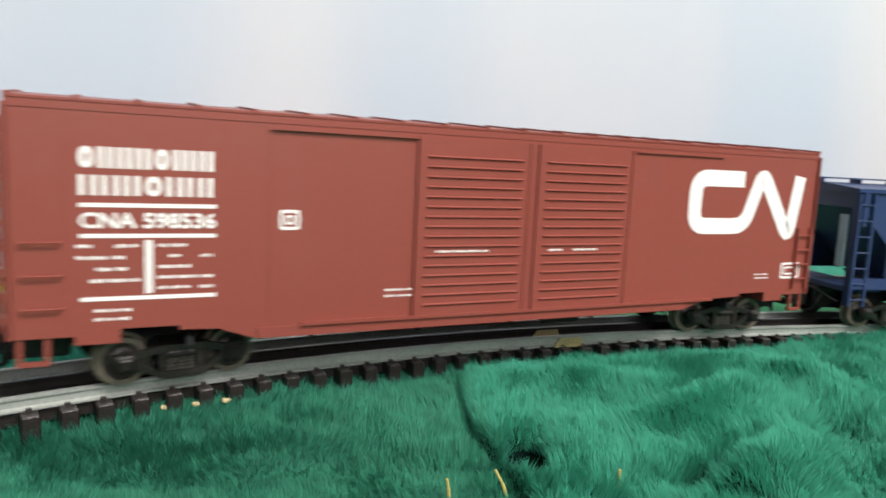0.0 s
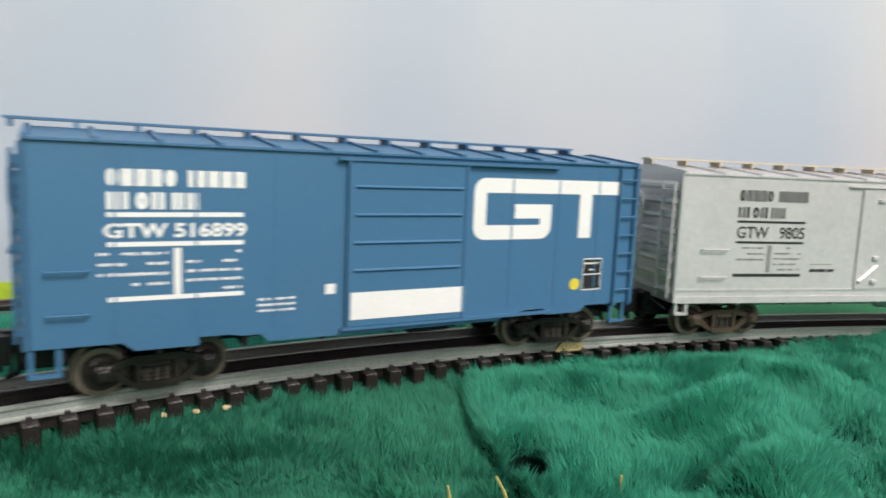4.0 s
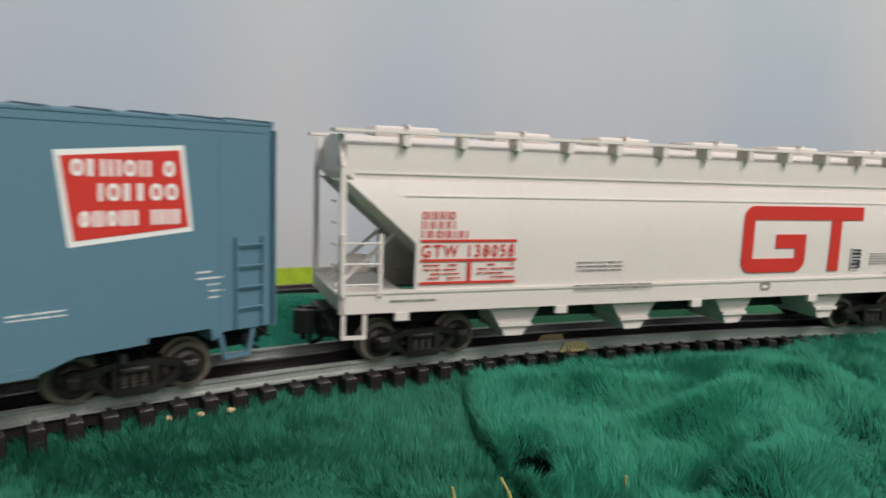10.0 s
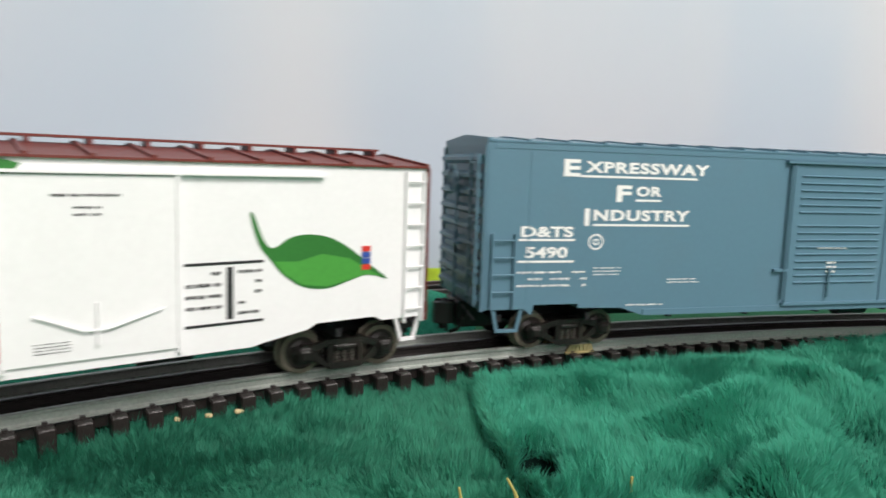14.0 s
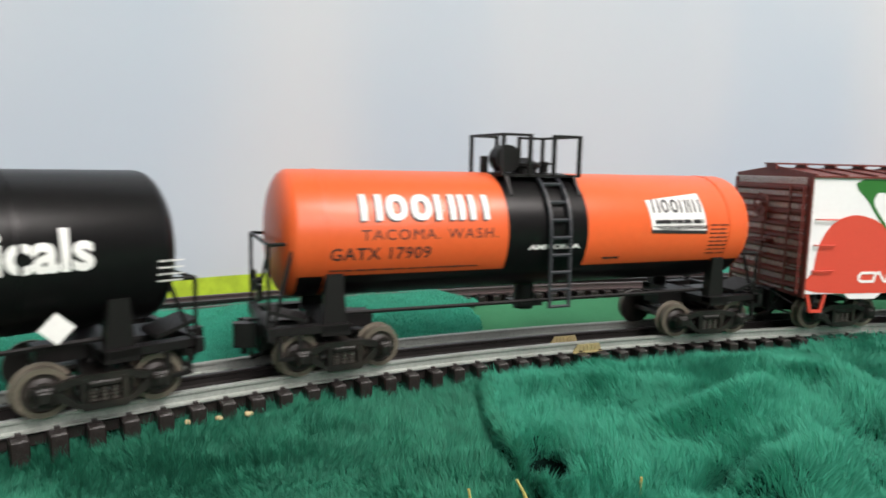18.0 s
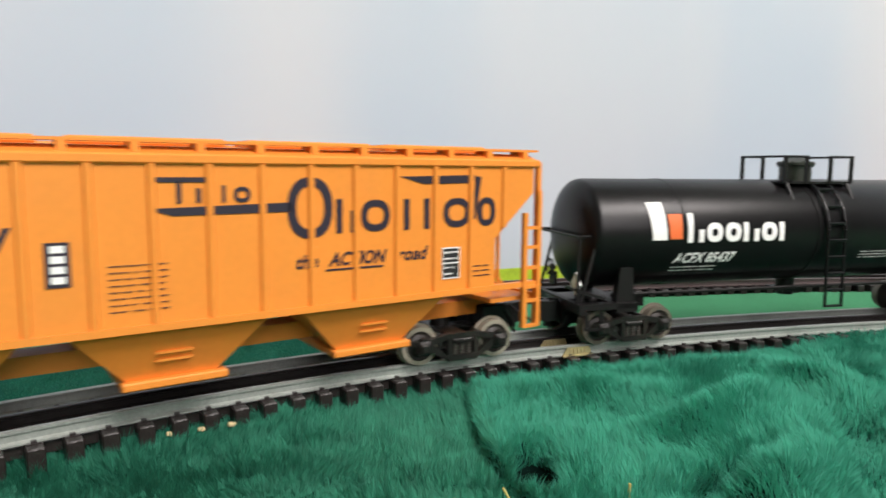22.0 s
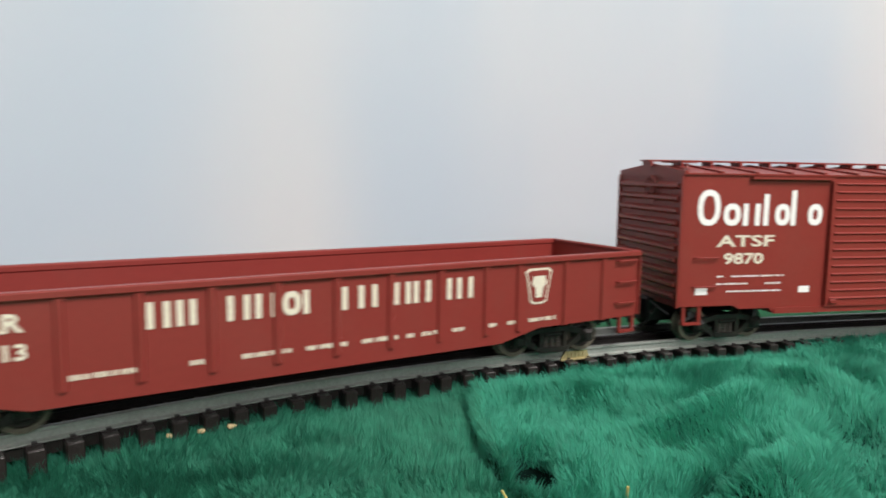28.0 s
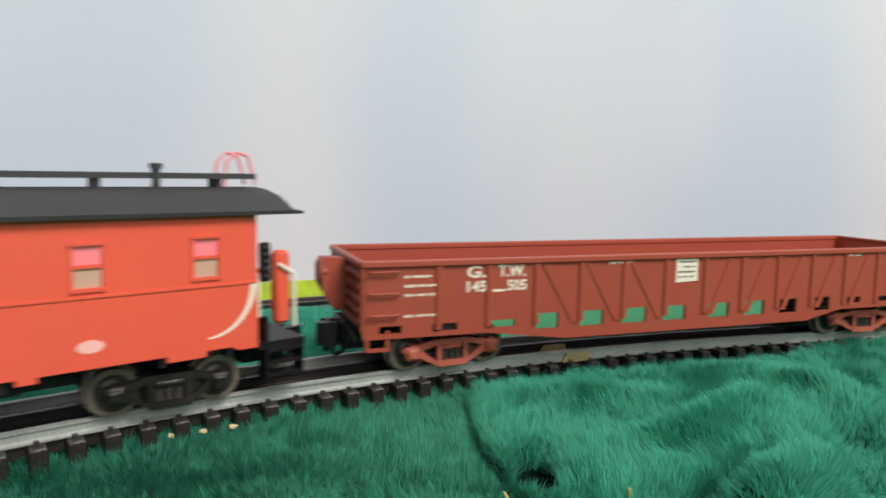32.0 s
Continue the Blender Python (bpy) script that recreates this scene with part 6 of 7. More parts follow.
def tank_car(label, place, L, r, zc, mat, spacing, band=None, straight=0.0, wheel=None):
    car = thing("tank_car", label, "model tank car", GROUP)
    dome = 9.0
    n = 8

    def shell(a, b, left, right):
        prof = []
        if left:
            prof = [(a + dome * (1 - math.cos(t)), max(0.3, r * math.sin(t) ** 0.8)) for t in np.linspace(0.03, math.pi / 2, n)]
        else:
            prof += [(a, r)]
        if right:
            prof += [(b - dome * (1 - math.cos(t)), max(0.3, r * math.sin(t) ** 0.8)) for t in np.linspace(math.pi / 2, 0.03, n)]
        else:
            prof += [(b, r)]
        return Mill().turn(prof, "x", (0, 0, zc), 48)

    part("tank", shell(-L / 2, L / 2, True, True), mat, car)
    for x in (-L * 0.31, L * 0.31) if band is None else (-L * 0.42, L * 0.42):
        part("weld_band", Mill().turn([(x - 0.6, r + 0.25), (x + 0.6, r + 0.25)], "x", (0, 0, zc), 48), mat, car)
    # frame, saddles, running gear
    b = Mill()
    b.box(-L / 2 - 2, -L / 2 + 46, -6, 6, 15, 21)
    b.box(L / 2 - 46, L / 2 + 2, -6, 6, 15, 21)
    for s in (-1, 1):
        xe = s * L / 2
        b.box(min(xe - s * 30, xe + s * 4), max(xe - s * 30, xe + s * 4), -27, -21, 18.5, 21.5)
        b.box(min(xe - s * 30, xe + s * 4), max(xe - s * 30, xe + s * 4), 21, 27, 18.5, 21.5)
        b.box(min(xe + s * 1, xe + s * 4), max(xe + s * 1, xe + s * 4), -30, 30, 17, 22)
        b.box(xe - s * 24 - 6, xe - s * 24 + 6, -27, 27, 17, 21)
        for yy in (-1, 1):
            b.prism([(xe - s * 24 - 5, 21), (xe - s * 24 + 5, 21), (xe - s * 24 + 3.5, zc - r * 0.55), (xe - s * 24 - 3.5, zc - r * 0.55)], "y", yy * 22 - 2.5, yy * 22 + 2.5)
    b.rod((-L / 2 + 20, -17, 24), (L / 2 - 20, -17, 24), 1.0)
    each_piece("frame_member", b, PLASTIC_BLACK, car)
    part("bottom_outlet", Mill().cyl("z", (0, 0, 0), 5, 17, zc - r + 2, 16).box(-7, 7, -7, 7, 19, 21), PLASTIC_BLACK, car)
    for s in (-1, 1):
        xe = s * L / 2
        top = 55 if s < 0 else 44
        for yy in (-25, 25):
            part("side_handrail", Mill().rods([(xe + s * 1, yy, 22), (xe - s * 7, yy, top), (xe - s * 7, yy * 0.9, top), (xe + s * 3, yy, top)], 0.8), PLASTIC_BLACK, car)
        part("end_handrail", Mill().rods([(xe + s * 3, -25, 22), (xe + s * 3, -25, top), (xe + s * 3, 25, top), (xe + s * 3, 25, 22)], 0.8), PLASTIC_BLACK, car)
        part("end_step", Mill().prism([(xe - s * 12, 23), (xe + s * 3, 27.5), (xe + s * 3, 29), (xe - s * 12, 24.5)], "y", -26, -10), PLASTIC_BLACK, car)
        if s < 0:
            brake_wheel(car, PLASTIC_BLACK, xe - 1, s, 6, 36, 4.5)
        sill_step(car, PLASTIC_BLACK, *(sorted((xe - s * 1, xe - s * 9))), -28, 9, 18)
    couple(car, L)
    put_on_track(car, place, spacing, 0.0365, TRUCK_BLACK, wheel or WHEEL_DARK)
    return car


def tank_top(car, x0, x1, zt, dome_r, dome_z, rail_z, mat, dome_mat, valves=False):
    """The loading platform, dome and ladder of a tank car."""
    b = Mill()
    w = 17
    for yy in (-w, w):
        b.box(x0, x1, min(yy, yy * 0.62), max(yy, yy * 0.62), zt - 3.4, zt - 2.2)
    b.box(x0, x0 + 7, -w, w, zt - 3.4, zt - 2.2)
    b.box(x1 - 7, x1, -w, w, zt - 3.4, zt - 2.2)
    plat = part("loading_platform", b, mat, car)
    for x in (x0 + 3, x1 - 3):
        for yy in (-1, 1):
            part("platform_bracket", Mill().rod((x, yy * (w - 1), zt - 3), (x, yy * 21.5, zt - 12), 1.1), mat, plat)
    xm = (x0 + x1) / 2
    b = Mill()
    for yy in (-w, w):
        for x in (x0 + 0.8, x0 + 15, x1 - 15, x1 - 0.8):
            b.box(x - 0.8, x + 0.8, yy - 0.8, yy + 0.8, zt - 3, rail_z)
        b.box(x0, x0 + 15.8, yy - 0.7, yy + 0.7, rail_z - 1.2, rail_z)
        b.box(x1 - 15.8, x1, yy - 0.7, yy + 0.7, rail_z - 1.2, rail_z)
    for x in (x0 + 0.8, x1 - 0.8):
        b.box(x - 0.7, x + 0.7, -w, w, rail_z - 1.2, rail_z)
    each_piece("rail", b, mat, plat)
    d = Mill().turn([(zt - 6, dome_r), (dome_z - 4.5, dome_r), (dome_z - 4, dome_r + 1.6), (dome_z - 2.6, dome_r + 1.6), (dome_z - 2.2, dome_r - 0.5), (dome_z, dome_r * 0.5), (dome_z + 0.2, 0.3)], "z", (xm, 0, 0), 28)
    dome = part("dome", d, dome_mat, car)
    for i in range(10):
        a = 2 * math.pi * i / 10
        part("bolt", Mill().cyl("z", (xm + (dome_r + 0.4) * math.cos(a), (dome_r + 0.4) * math.sin(a), 0), 0.6, dome_z - 5, dome_z - 2, 6), dome_mat, dome)
    if valves:
        part("valve", Mill().cyl("y", (xm - 13, -4, zt + 5), 6.5, -4, 4, 20).cyl("z", (xm - 22, 0, 0), 2, zt - 3, zt + 6, 10), mat, car)
        part("valve", Mill().cyl("z", (xm + 13, 3, 0), 2.4, zt - 3, zt + 4, 10).cyl("z", (xm + 13, 3, 0), 4, zt + 2.4, zt + 3.4, 12), mat, car)


def tank_ladder(car, x, w, r, zc, z0, mat):
    """A ladder bent over the tank's side, down to a step."""
    b = Mill()
    for s in (-1, 1):
        pts = []
        for a in np.linspace(math.radians(62), math.radians(4), 7):
            pts.append((x + s * w / 2, -(r + 2.2) * math.cos(a), zc + (r + 2.2) * math.sin(a)))
        pts.append((x + s * w / 2, -(r + 3.0), z0))
        for p, q in zip(pts, pts[1:]):
            b.rod(p, q, 0.95, 6)
    lad = part("ladder", b, mat, car)
    zs = np.linspace(z0 + 0.5, zc + r * 0.82, 8)
    for z in zs:
        yy = -(r + 3.0) if z <= zc else -math.sqrt(max(1, (r + 2.2) ** 2 - (z - zc) ** 2))
        part("rung", Mill().rod((x - w / 2, yy, z), (x + w / 2, yy, z), 0.8), mat, lad)
    return lad


def orange_tank(place):
    r, zc, L = 27.5, 57.3, 255
    car = tank_car("glossy orange tank car with a black middle band and roof platform", place, L, r, zc, ORANGE_H, 0.205, band=True)
    y = -r
    part("black_band", Mill().turn([(-24.5, r + 0.25), (18, r + 0.25)], "x", (0, 0, zc), 48), TANK_BLACK, car, "black painted middle band")
    low = Mill()
    a0, a1 = math.radians(180 + 35.5), math.radians(360 - 35.5)
    prof = [(-L / 2 + 9, r + 0.2), (L / 2 - 9, r + 0.2)]
    low.turn(prof, "x", (0, 0, zc), 24, (a0, a1))
    part("black_belly", low, TANK_BLACK, car, "black painted underside")
    tank_top(car, -24, 19, 86.5, 6.5, 92, 103, PLASTIC_BLACK, PLASTIC_BLACK, True)
    tank_ladder(car, 1.5, 10.5, r, zc, 23, material("grey black ladder plastic", (0.035, 0.038, 0.045), 0.45))
    b = Mill()
    word_shapes(b, "uoouiu", -93, -34, 64.3, 75, 2.6, y, 0.2, 0.5)
    front = [wrap(o, r, zc) for o in each_piece("name_block", b, WHITE_INK, car)]
    b = Mill()
    word_shapes(b, "uoouiu", -93.9, -34.9, 63.7, 74.4, 2.6, y + 0.06, 0.2, 0.5)
    for o in each_piece("name_shadow", b, BLACK_INK, car):
        wrap(o, r, zc)
    for o in front:
        o.location.y -= 0.00006
    wrap(letters(car, "TACOMA. WASH.", -93, -30, 56.2, 60.6, y, BLACK_INK, 0.0, space=1.2), r, zc)
    wrap(letters(car, "GATX 17909", -106, -62, 47.8, 53.2, y, BLACK_INK, 0.015, space=1.1), r, zc)
    wrap(letters(car, "AMMONIA", -14, 14, 50, 52.4, y, WHITE_INK, 0.04), r + 0.35, zc)
    rr = random.Random(3)
    b = small_print(Mill(), -106, -36, 42.6, 44.2, 1, y, rr, 1, 0.6)
    small_print(b, 29, 39, 43.5, 45.5, 1, y, rr, 1, 0.8)
    small_print(b, 94, 106, 44, 61, 8, y, rr, 1, 0.4)
    wrap(part("fine_print", b, BLACK_INK, car), r, zc)
    wrap(part("flag_shadow", flat(Mill(), [(55.5, 56.5), (91.5, 55.5), (91.5, 60), (56, 60)], y), BLACK_INK, car), r, zc)
    b = flat(Mill(), [(54, 72.5), (89, 76), (91, 57.2), (56, 58.2)], y - 0.12)
    f = wrap(part("name_flag", b, WHITE_INK, car, "white name flag with black marks"), r, zc)
    b = Mill()
    word_shapes(b, "uoouiu", 57, 88, 66.5, 73, 1.1, y - 0.4, 0.3, 0.5)
    small_print(b, 58, 89, 60, 64, 1, y - 0.4, rr, 1, 0.7)
    for o in each_piece("flag_mark", b, BLACK_INK, car):
        wrap(o, r, zc).location.y -= 0.0003
    return car


def black_tank(place):
    r, zc, L = 28.5, 54.8, 285
    car = tank_car("satin black tank car with white lettering and a roof dome", place, L, r, zc, TANK_BLACK, 0.232, wheel=WHEEL_DARK)
    y = -r
    part("weld_band", Mill().turn([(-6, r + 0.3), (24, r + 0.3)], "x", (0, 0, zc), 48), TANK_BLACK, car)
    tank_top(car, -21, 25, 84.6, 8.5, 95.5, 96.6, PLASTIC_BLACK, material("olive black dome", (0.022, 0.026, 0.018), 0.4))
    tank_ladder(car, 4, 11, r, zc, 15, TANK_BLACK)
    b = Mill()
    flat(b, [(-109, 71.8), (-100, 71.8), (-98.6, 53), (-106.8, 53)], y)
    word_shapes(b, "hoohoi", -86.8, -28, 51.5, 61.5, 3.0, y, 0.16, 0.6)
    bar(b, -86.8, -83.4, 61, 66.4, y)
    [wrap(o, r, zc) for o in each_piece("name_block", b, WHITE_INK, car)]
    wrap(part("orange_block", flat(Mill(), [(-98, 66), (-90, 66), (-90, 53.4), (-97, 53.4)], y), ORANGE_INK, car, "orange block of the emblem"), r, zc)
    wrap(letters(car, "chemicals", 41, 110, 50.5, 65, y, WHITE_INK, 0.032), r, zc)
    wrap(letters(car, "ACFX 85437", -93, -56, 40.5, 46.2, y, WHITE_INK, 0.03, shear=0.25), r, zc)
    rr = random.Random(13)
    b = small_print(Mill(), -93, -66, 35.5, 39.3, 2, y, rr, 1, 0.45)
    small_print(b, 25, 64, 40, 45, 3, y, rr, 1, 0.3)
    small_print(b, 10, 21, 72.5, 76.5, 3, y, rr, 1, 0.5)
    small_print(b, 131, 140, 43, 53, 4, y, rr, 1, 0.4)
    wrap(part("fine_print", b, WHITE_INK, car), r, zc)
    for x in (98,):
        pl = Mill()
        pl.prism([(x, 37.5), (x + 5.6, 32), (x, 26.5), (x - 5.6, 32)], "y", -r + 1.2, -r + 1.8)
        part("placard", pl, WHITE_INK, car, "white diamond placard")
    part("placard", Mill().prism([(-26, 31), (-20.5, 37), (-15, 31), (-20.5, 25)], "x", -L / 2 - 2.2, -L / 2 - 1.4), WHITE_INK, car, "white diamond placard")
    return car


# ---- golden orange ribbed hopper ----
def orange_hopper(place):
    L, hw, y = 327, 33.5, -33.5
    car = thing("covered_hopper", "golden orange three-bay ribbed hopper with dark blue lettering", "model hopper car", GROUP)
    x0, x1 = -L / 2, L / 2
    prof = [(x0 + 4, 90), (x0 + 4, 77), (x0 + 26, 57), (x0 + 26, 34.5), (x1 - 26, 34.5), (x1 - 26, 57), (x1 - 4, 77), (x1 - 4, 90)]
    core = [(x0 + 4, 90), (x0 + 4, 79), (x0 + 60, 34.5), (x1 - 60, 34.5), (x1 - 4, 79), (x1 - 4, 90)]
    part("body", Mill().prism(core, "y", -hw + 2.2, hw - 2.2), ORANGE_R, car)
    for q in (-hw + 0.8, hw - 2.3):
        part("side_sheet", Mill().prism(prof, "y", q, q + 1.5), ORANGE_R, car)
    part("top_chord", Mill().box(x0 + 1, x1 - 1, -hw - 0.6, hw + 0.6, 88.6, 92.0, 0.6), ORANGE_R, car)
    part("side_sill", Mill().box(x0 + 2, x1 - 2, y - 0.6, y + 2.5, 33.6, 36), ORANGE_R, car)
    part("side_sill", Mill().box(x0 + 2, x1 - 2, hw - 2.5, hw + 0.6, 33.6, 36), ORANGE_R, car)
    for i in range(18):
        x = -154.2 + 18.5 * i
        if x > 158:
            continue
        z0 = 36 if abs(x) < 136 else 77 - (x1 - 4 - abs(x)) * 20 / 22 + 1
        part("rib", Mill().prism([(x - 1.5, y + 0.8), (x - 0.9, y - 0.5), (x + 0.9, y - 0.5), (x + 1.5, y + 0.8)], "z", z0, 88.8), ORANGE_R, car)
    roof = part("roof", Mill().prism([(-hw, 91.6), (-26, 94.4), (0, 95.4), (26, 94.4), (hw, 91.6)], "x", x0 + 2, x1 - 2), ORANGE_R, car)
    part("running_board", Mill().box(x0 - 2, x1 + 0, -31, -22, 95.6, 96.6).box(x0 - 2, x1, 22, 31, 95.6, 96.6), ORANGE_R, car)
    for i in range(16):
        x = x0 + 8 + (L - 16) * i / 15
        part("bracket", Mill().box(x - 1.4, x + 1.4, -31.5, -22, 92.4, 95.7), ORANGE_R, roof)
    for i in range(5):
        x = -125 + 62 * i
        part("roof_hatch", Mill().box(x - 27, x + 27, -9, 9, 94.8, 98.0, 0.9), ORANGE_R, roof)
    # three bays below the sill
    for xc, half, bot in ((-78, 30, 15), (0.5, 30, 15), (79, 30, 15)):
        b = Mill()
        b.prism([(xc - half - 4, -31), (xc + half + 4, -31), (xc + half + 4, 31), (xc - half - 4, 31)], "z", 34.5, 14, [(xc - bot, -22), (xc + bot, -22), (xc + bot, 22), (xc - bot, 22)])
        hop = part("hopper_bay", b, ORANGE_R, car)
        part("outlet_gate", Mill().box(xc - bot - 2, xc + bot + 4, -25, 25, 11.4, 14.4, 0.5), ORANGE_R, hop)
        part("stiffener", Mill().box(xc - 6, xc + 6, -26.3, -24, 21, 21.8).box(xc - 6, xc + 6, -27.6, -25.5, 24, 24.8), ORANGE_R, hop)
    part("centre_sill", Mill().box(x0 + 2, x1 - 2, -6, 6, 17, 24), ORANGE_R, car)
    for s in (-1, 1):
        xe = s * L / 2
        b = Mill()
        b.box(min(xe, xe - s * 26), max(xe, xe - s * 26), -30, 30, 27, 29)
        b.box(min(xe, xe - s * 2.2), max(xe, xe - s * 2.2), -hw, hw, 25, 30)
        part("end_platform", b, ORANGE_R, car)
        for sy in (-1, 1):
            q = sy * (hw - 1)
            part("corner_post", Mill().box(min(xe, xe - s * 2.2), max(xe, xe - s * 2.2), q - 1.2, q + 1.2, 15, 91).rod((xe - s * 1, q, 90), (xe - s * 5, q, 90), 1.2), ORANGE_R, car)
        lad = Mill()
        for x in (xe - s * 1.2, xe - s * 9.5):
            lad.box(x - 1.1, x + 1.1, y - 1.3, y + 0.9, 14.5, 78 if x == xe - s * 1.2 else 68)
        ld = part("ladder", lad, ORANGE_R, car)
        for z in (15, 27, 33.5, 42.5, 52, 61):
            part("rung", Mill().box(min(xe - s * 1, xe - s * 9.5), max(xe - s * 1, xe - s * 9.5), y - 1.1, y + 0.3, z - 0.8, z + 0.8), ORANGE_R, ld)
        b = Mill()
        for yy in (-12, 12):
            b.rod((xe - s * 3, yy, 29), (xe - s * 25, yy, 58), 1.2)
        b.rod((xe - s * 14, -20, 30), (xe - s * 14, -20, 60), 1.0)
        b.cyl("x", (xe - s * 16, -6, 34), 4.5, -7, 7, 14)
        part("brake_gear", b, ORANGE_R, car)
    INK = material("blue black lettering", (0.022, 0.016, 0.03), 0.5)
    yy = y + 0.62
    for ch, a, c in (("D", -126.5, -117.5), ("&", -108.5, -99), ("R", -90, -81.5), ("G", -72.5, -63), ("W", -57, -43.5)):
        letters(car, ch, a, c, 62, 69.5, yy, INK, 0.035)
    for ch, a, c in (("15", -109, -98.5), ("41", -91, -81.5), ("0", -74, -69)):
        letters(car, ch, a, c, 52.2, 58, yy, INK, 0.03)
    r = random.Random(77)
    b = Mill()
    for a, c in ((-108, -98), (-89, -80), (-72, -62)):
        small_print(b, a, c, 40, 50, 3, yy, r, 0.9, 0.35)
    small_print(b, -18, 0, 40, 57, 8, yy, r, 1, 0.25)
    small_print(b, 126, 136, 40, 46.5, 3, yy, r, 1, 0.3)
    part("fine_print", b, INK, car)
    b = Mill()
    flat(b, [(-6, 84.3), (14, 84.3), (14, 82.6), (-2, 82.6)], yy)
    flat(b, [(-6, 74), (44, 75.2), (44, 71.8), (2, 71.5)], yy)
    flat(b, [(90, 84.5), (128, 85.2), (127, 81.8), (101, 81.5)], yy)
    for ch, (x, e, z0, z1, w) in zip("hioohouoo", ((3.5, 11.5, 75.6, 83.2, 1.6), (18.5, 21, 75.6, 81.5, 1.2), (22.6, 28.5, 75.5, 81, 1.4), (42, 60, 61.5, 84.3, 3.4), (61.5, 70, 63, 76, 2.5), (72, 85, 63, 75.5, 2.7), (91.5, 104, 63, 75.5, 2.7), (111, 125, 63, 75.5, 2.7), (129, 139, 63, 75.5, 2.6))):
        sign(b, ch, x, e, z0, z1, w, yy, 24)
    flat(b, [(125.4, 66), (128, 66), (131, 84.5), (128, 84.5)], yy)
    each_piece("name_block", b, INK, car)
    letters(car, "the", 45, 54, 50.3, 55.5, yy, INK, 0.02, shear=0.3)
    letters(car, "ACTION", 58, 83.5, 50.4, 55.8, yy, INK, 0.025, shear=0.3)
    letters(car, "road", 88.5, 103.5, 50.4, 56, yy, INK, 0.02, shear=0.3)
    part("fine_print", bar(Mill(), 57, 82, 48.7, 49.4, yy), INK, car)
    plate(car, 110.5, 119.5, 41, 54.5, yy, 4, r)
    p = part("stencil_panel", bar(Mill(), -35.5, -28.5, 50.5, 64.5, yy), INK, car)
    for i in range(4):
        part("panel_print", bar(Mill(), -34, -30, 51.7 + i * 3.2, 53.9 + i * 3.2, yy - 0.18), WHITE_INK, p)
    couple(car, L)
    put_on_track(car, place, 0.259, 0.0385, TRUCK_BLACK, WHEEL_METAL)
    return settle(car, -2.0)


# ---- mineral red double door box car ----
def red_double_door_car(place):
    L, hw, y = 329, 33.5, -33.5
    car = thing("box_car", "mineral red double-door box car with white name and cross emblem", "model box car", GROUP)
    box_body(car, RED_SF, L, hw, [(-164.5, 20.5), (-132, 20.5), (-128, 18.5), (-110, 18.5), (-107, 15.5), (84, 15.5), (90, 18.5), (110, 18.5), (116, 20.5), (164.5, 20.5)], 88.5)
    peaked_roof(car, RED_SF, L, hw, 88.5, 5.0, 16, 1.0, 0.9)
    roofwalk(car, RED_SF, -168, 167, 95.4, 9, 18)
    for xa in (-160, 152):
        part("end_board", Mill().box(xa, xa + 9, -24, -4.8, 94.6, 95.6).rod((xa + 4, -22, 95), (xa + 4, -24, 91), 0.6), RED_SF, car)
    for s in (-1, 1):
        ribbed_end(car, RED_SF, s * L / 2, s, hw, 20, 88, 10, 2.0)
    ladder(car, RED_SF, 154, 163.5, y, (25, 34, 43, 52, 61, 70, 79), 20, 87)
    b = Mill()
    for k in range(7):
        b.rods([(-162, -29, 24 + k * 10), (-164.5, -29, 24 + k * 10), (-164.5, -18, 24 + k * 10), (-162, -18, 24 + k * 10)], 0.45)
    part("end_ladder", b, RED_SF, car)
    brake_wheel(car, RED_SF, -163, -1, -4, 82)
    for z in (31, 46):
        grab_iron(car, RED_SF, -156, -143, y, z)
    part("side_sill", Mill().box(-107, 84, y - 0.7, y, 15.5, 18.6), RED_SF, car)
    zs = [23 + i * 4.4 for i in range(15)]
    ribbed_door(car, RED_SF, -77, -24.5, 20, 86, y, zs, 3, 1.6, 1.3)
    ribbed_door(car, RED_SF, -23.5, 26.5, 20, 86, y, zs, 3, 1.4, 1.3)
    part("door_panel", Mill().box(-7, 12, y - 2.9, y - 1, 70, 82), RED_SF, car)
    b = Mill()
    for x in (-72, -34, -14, 20):
        b.box(x - 2.5, x + 2.5, y - 3, y - 1, 20, 22.6, 0.5)
    b.box(-33, -30, y - 3, y - 1, 20, 32, 0.5)
    b.box(-18, -14, y - 3, y - 1, 24, 30, 0.5)
    each_piece("door_hardware", b, RED_SF, car)
    part("door_rail", Mill().box(-126, -77, y - 2.4, y, 86.6, 88), RED_SF, car)
    part("door_rail", Mill().box(26, 81, y - 2.4, y, 86.6, 88), RED_SF, car)
    part("door_rail", Mill().box(-77, 86, y - 1.8, y, 18.6, 20), RED_SF, car)
    weld_lines(car, RED_SF, (104, 130), 22, 87, y)
    for s in (-1, 1):
        sill_step(car, RED_SF, s * 155 - 5, s * 155 + 4, y + 1, 11, 20.5)
    r = random.Random(9)
    b = Mill()
    for ch, (a, c, z1) in zip("oouioio", ((-151, -138, 81), (-136, -126, 74), (-124.5, -114.5, 74), (-112.5, -107, 79), (-105.5, -96.5, 74), (-96, -86.5, 81), (-85.5, -76.5, 74))):
        sign(b, ch, a, c, 62.5, z1, 3.0, y)
    each_piece("name_block", b, WHITE_INK, car)
    letters(car, "ATSF", -139, -105, 51.5, 57.6, y, CREAM_INK, 0.02)
    letters(car, "9870", -134.5, -111, 42.3, 48.3, y, CREAM_INK, 0.025)
    b = Mill()
    ring(b, 36.8, 94.2, 28, 86.2, 5.4, y, 48)
    bar(b, 55.5, 75.5, 31, 84, y, 0.22)
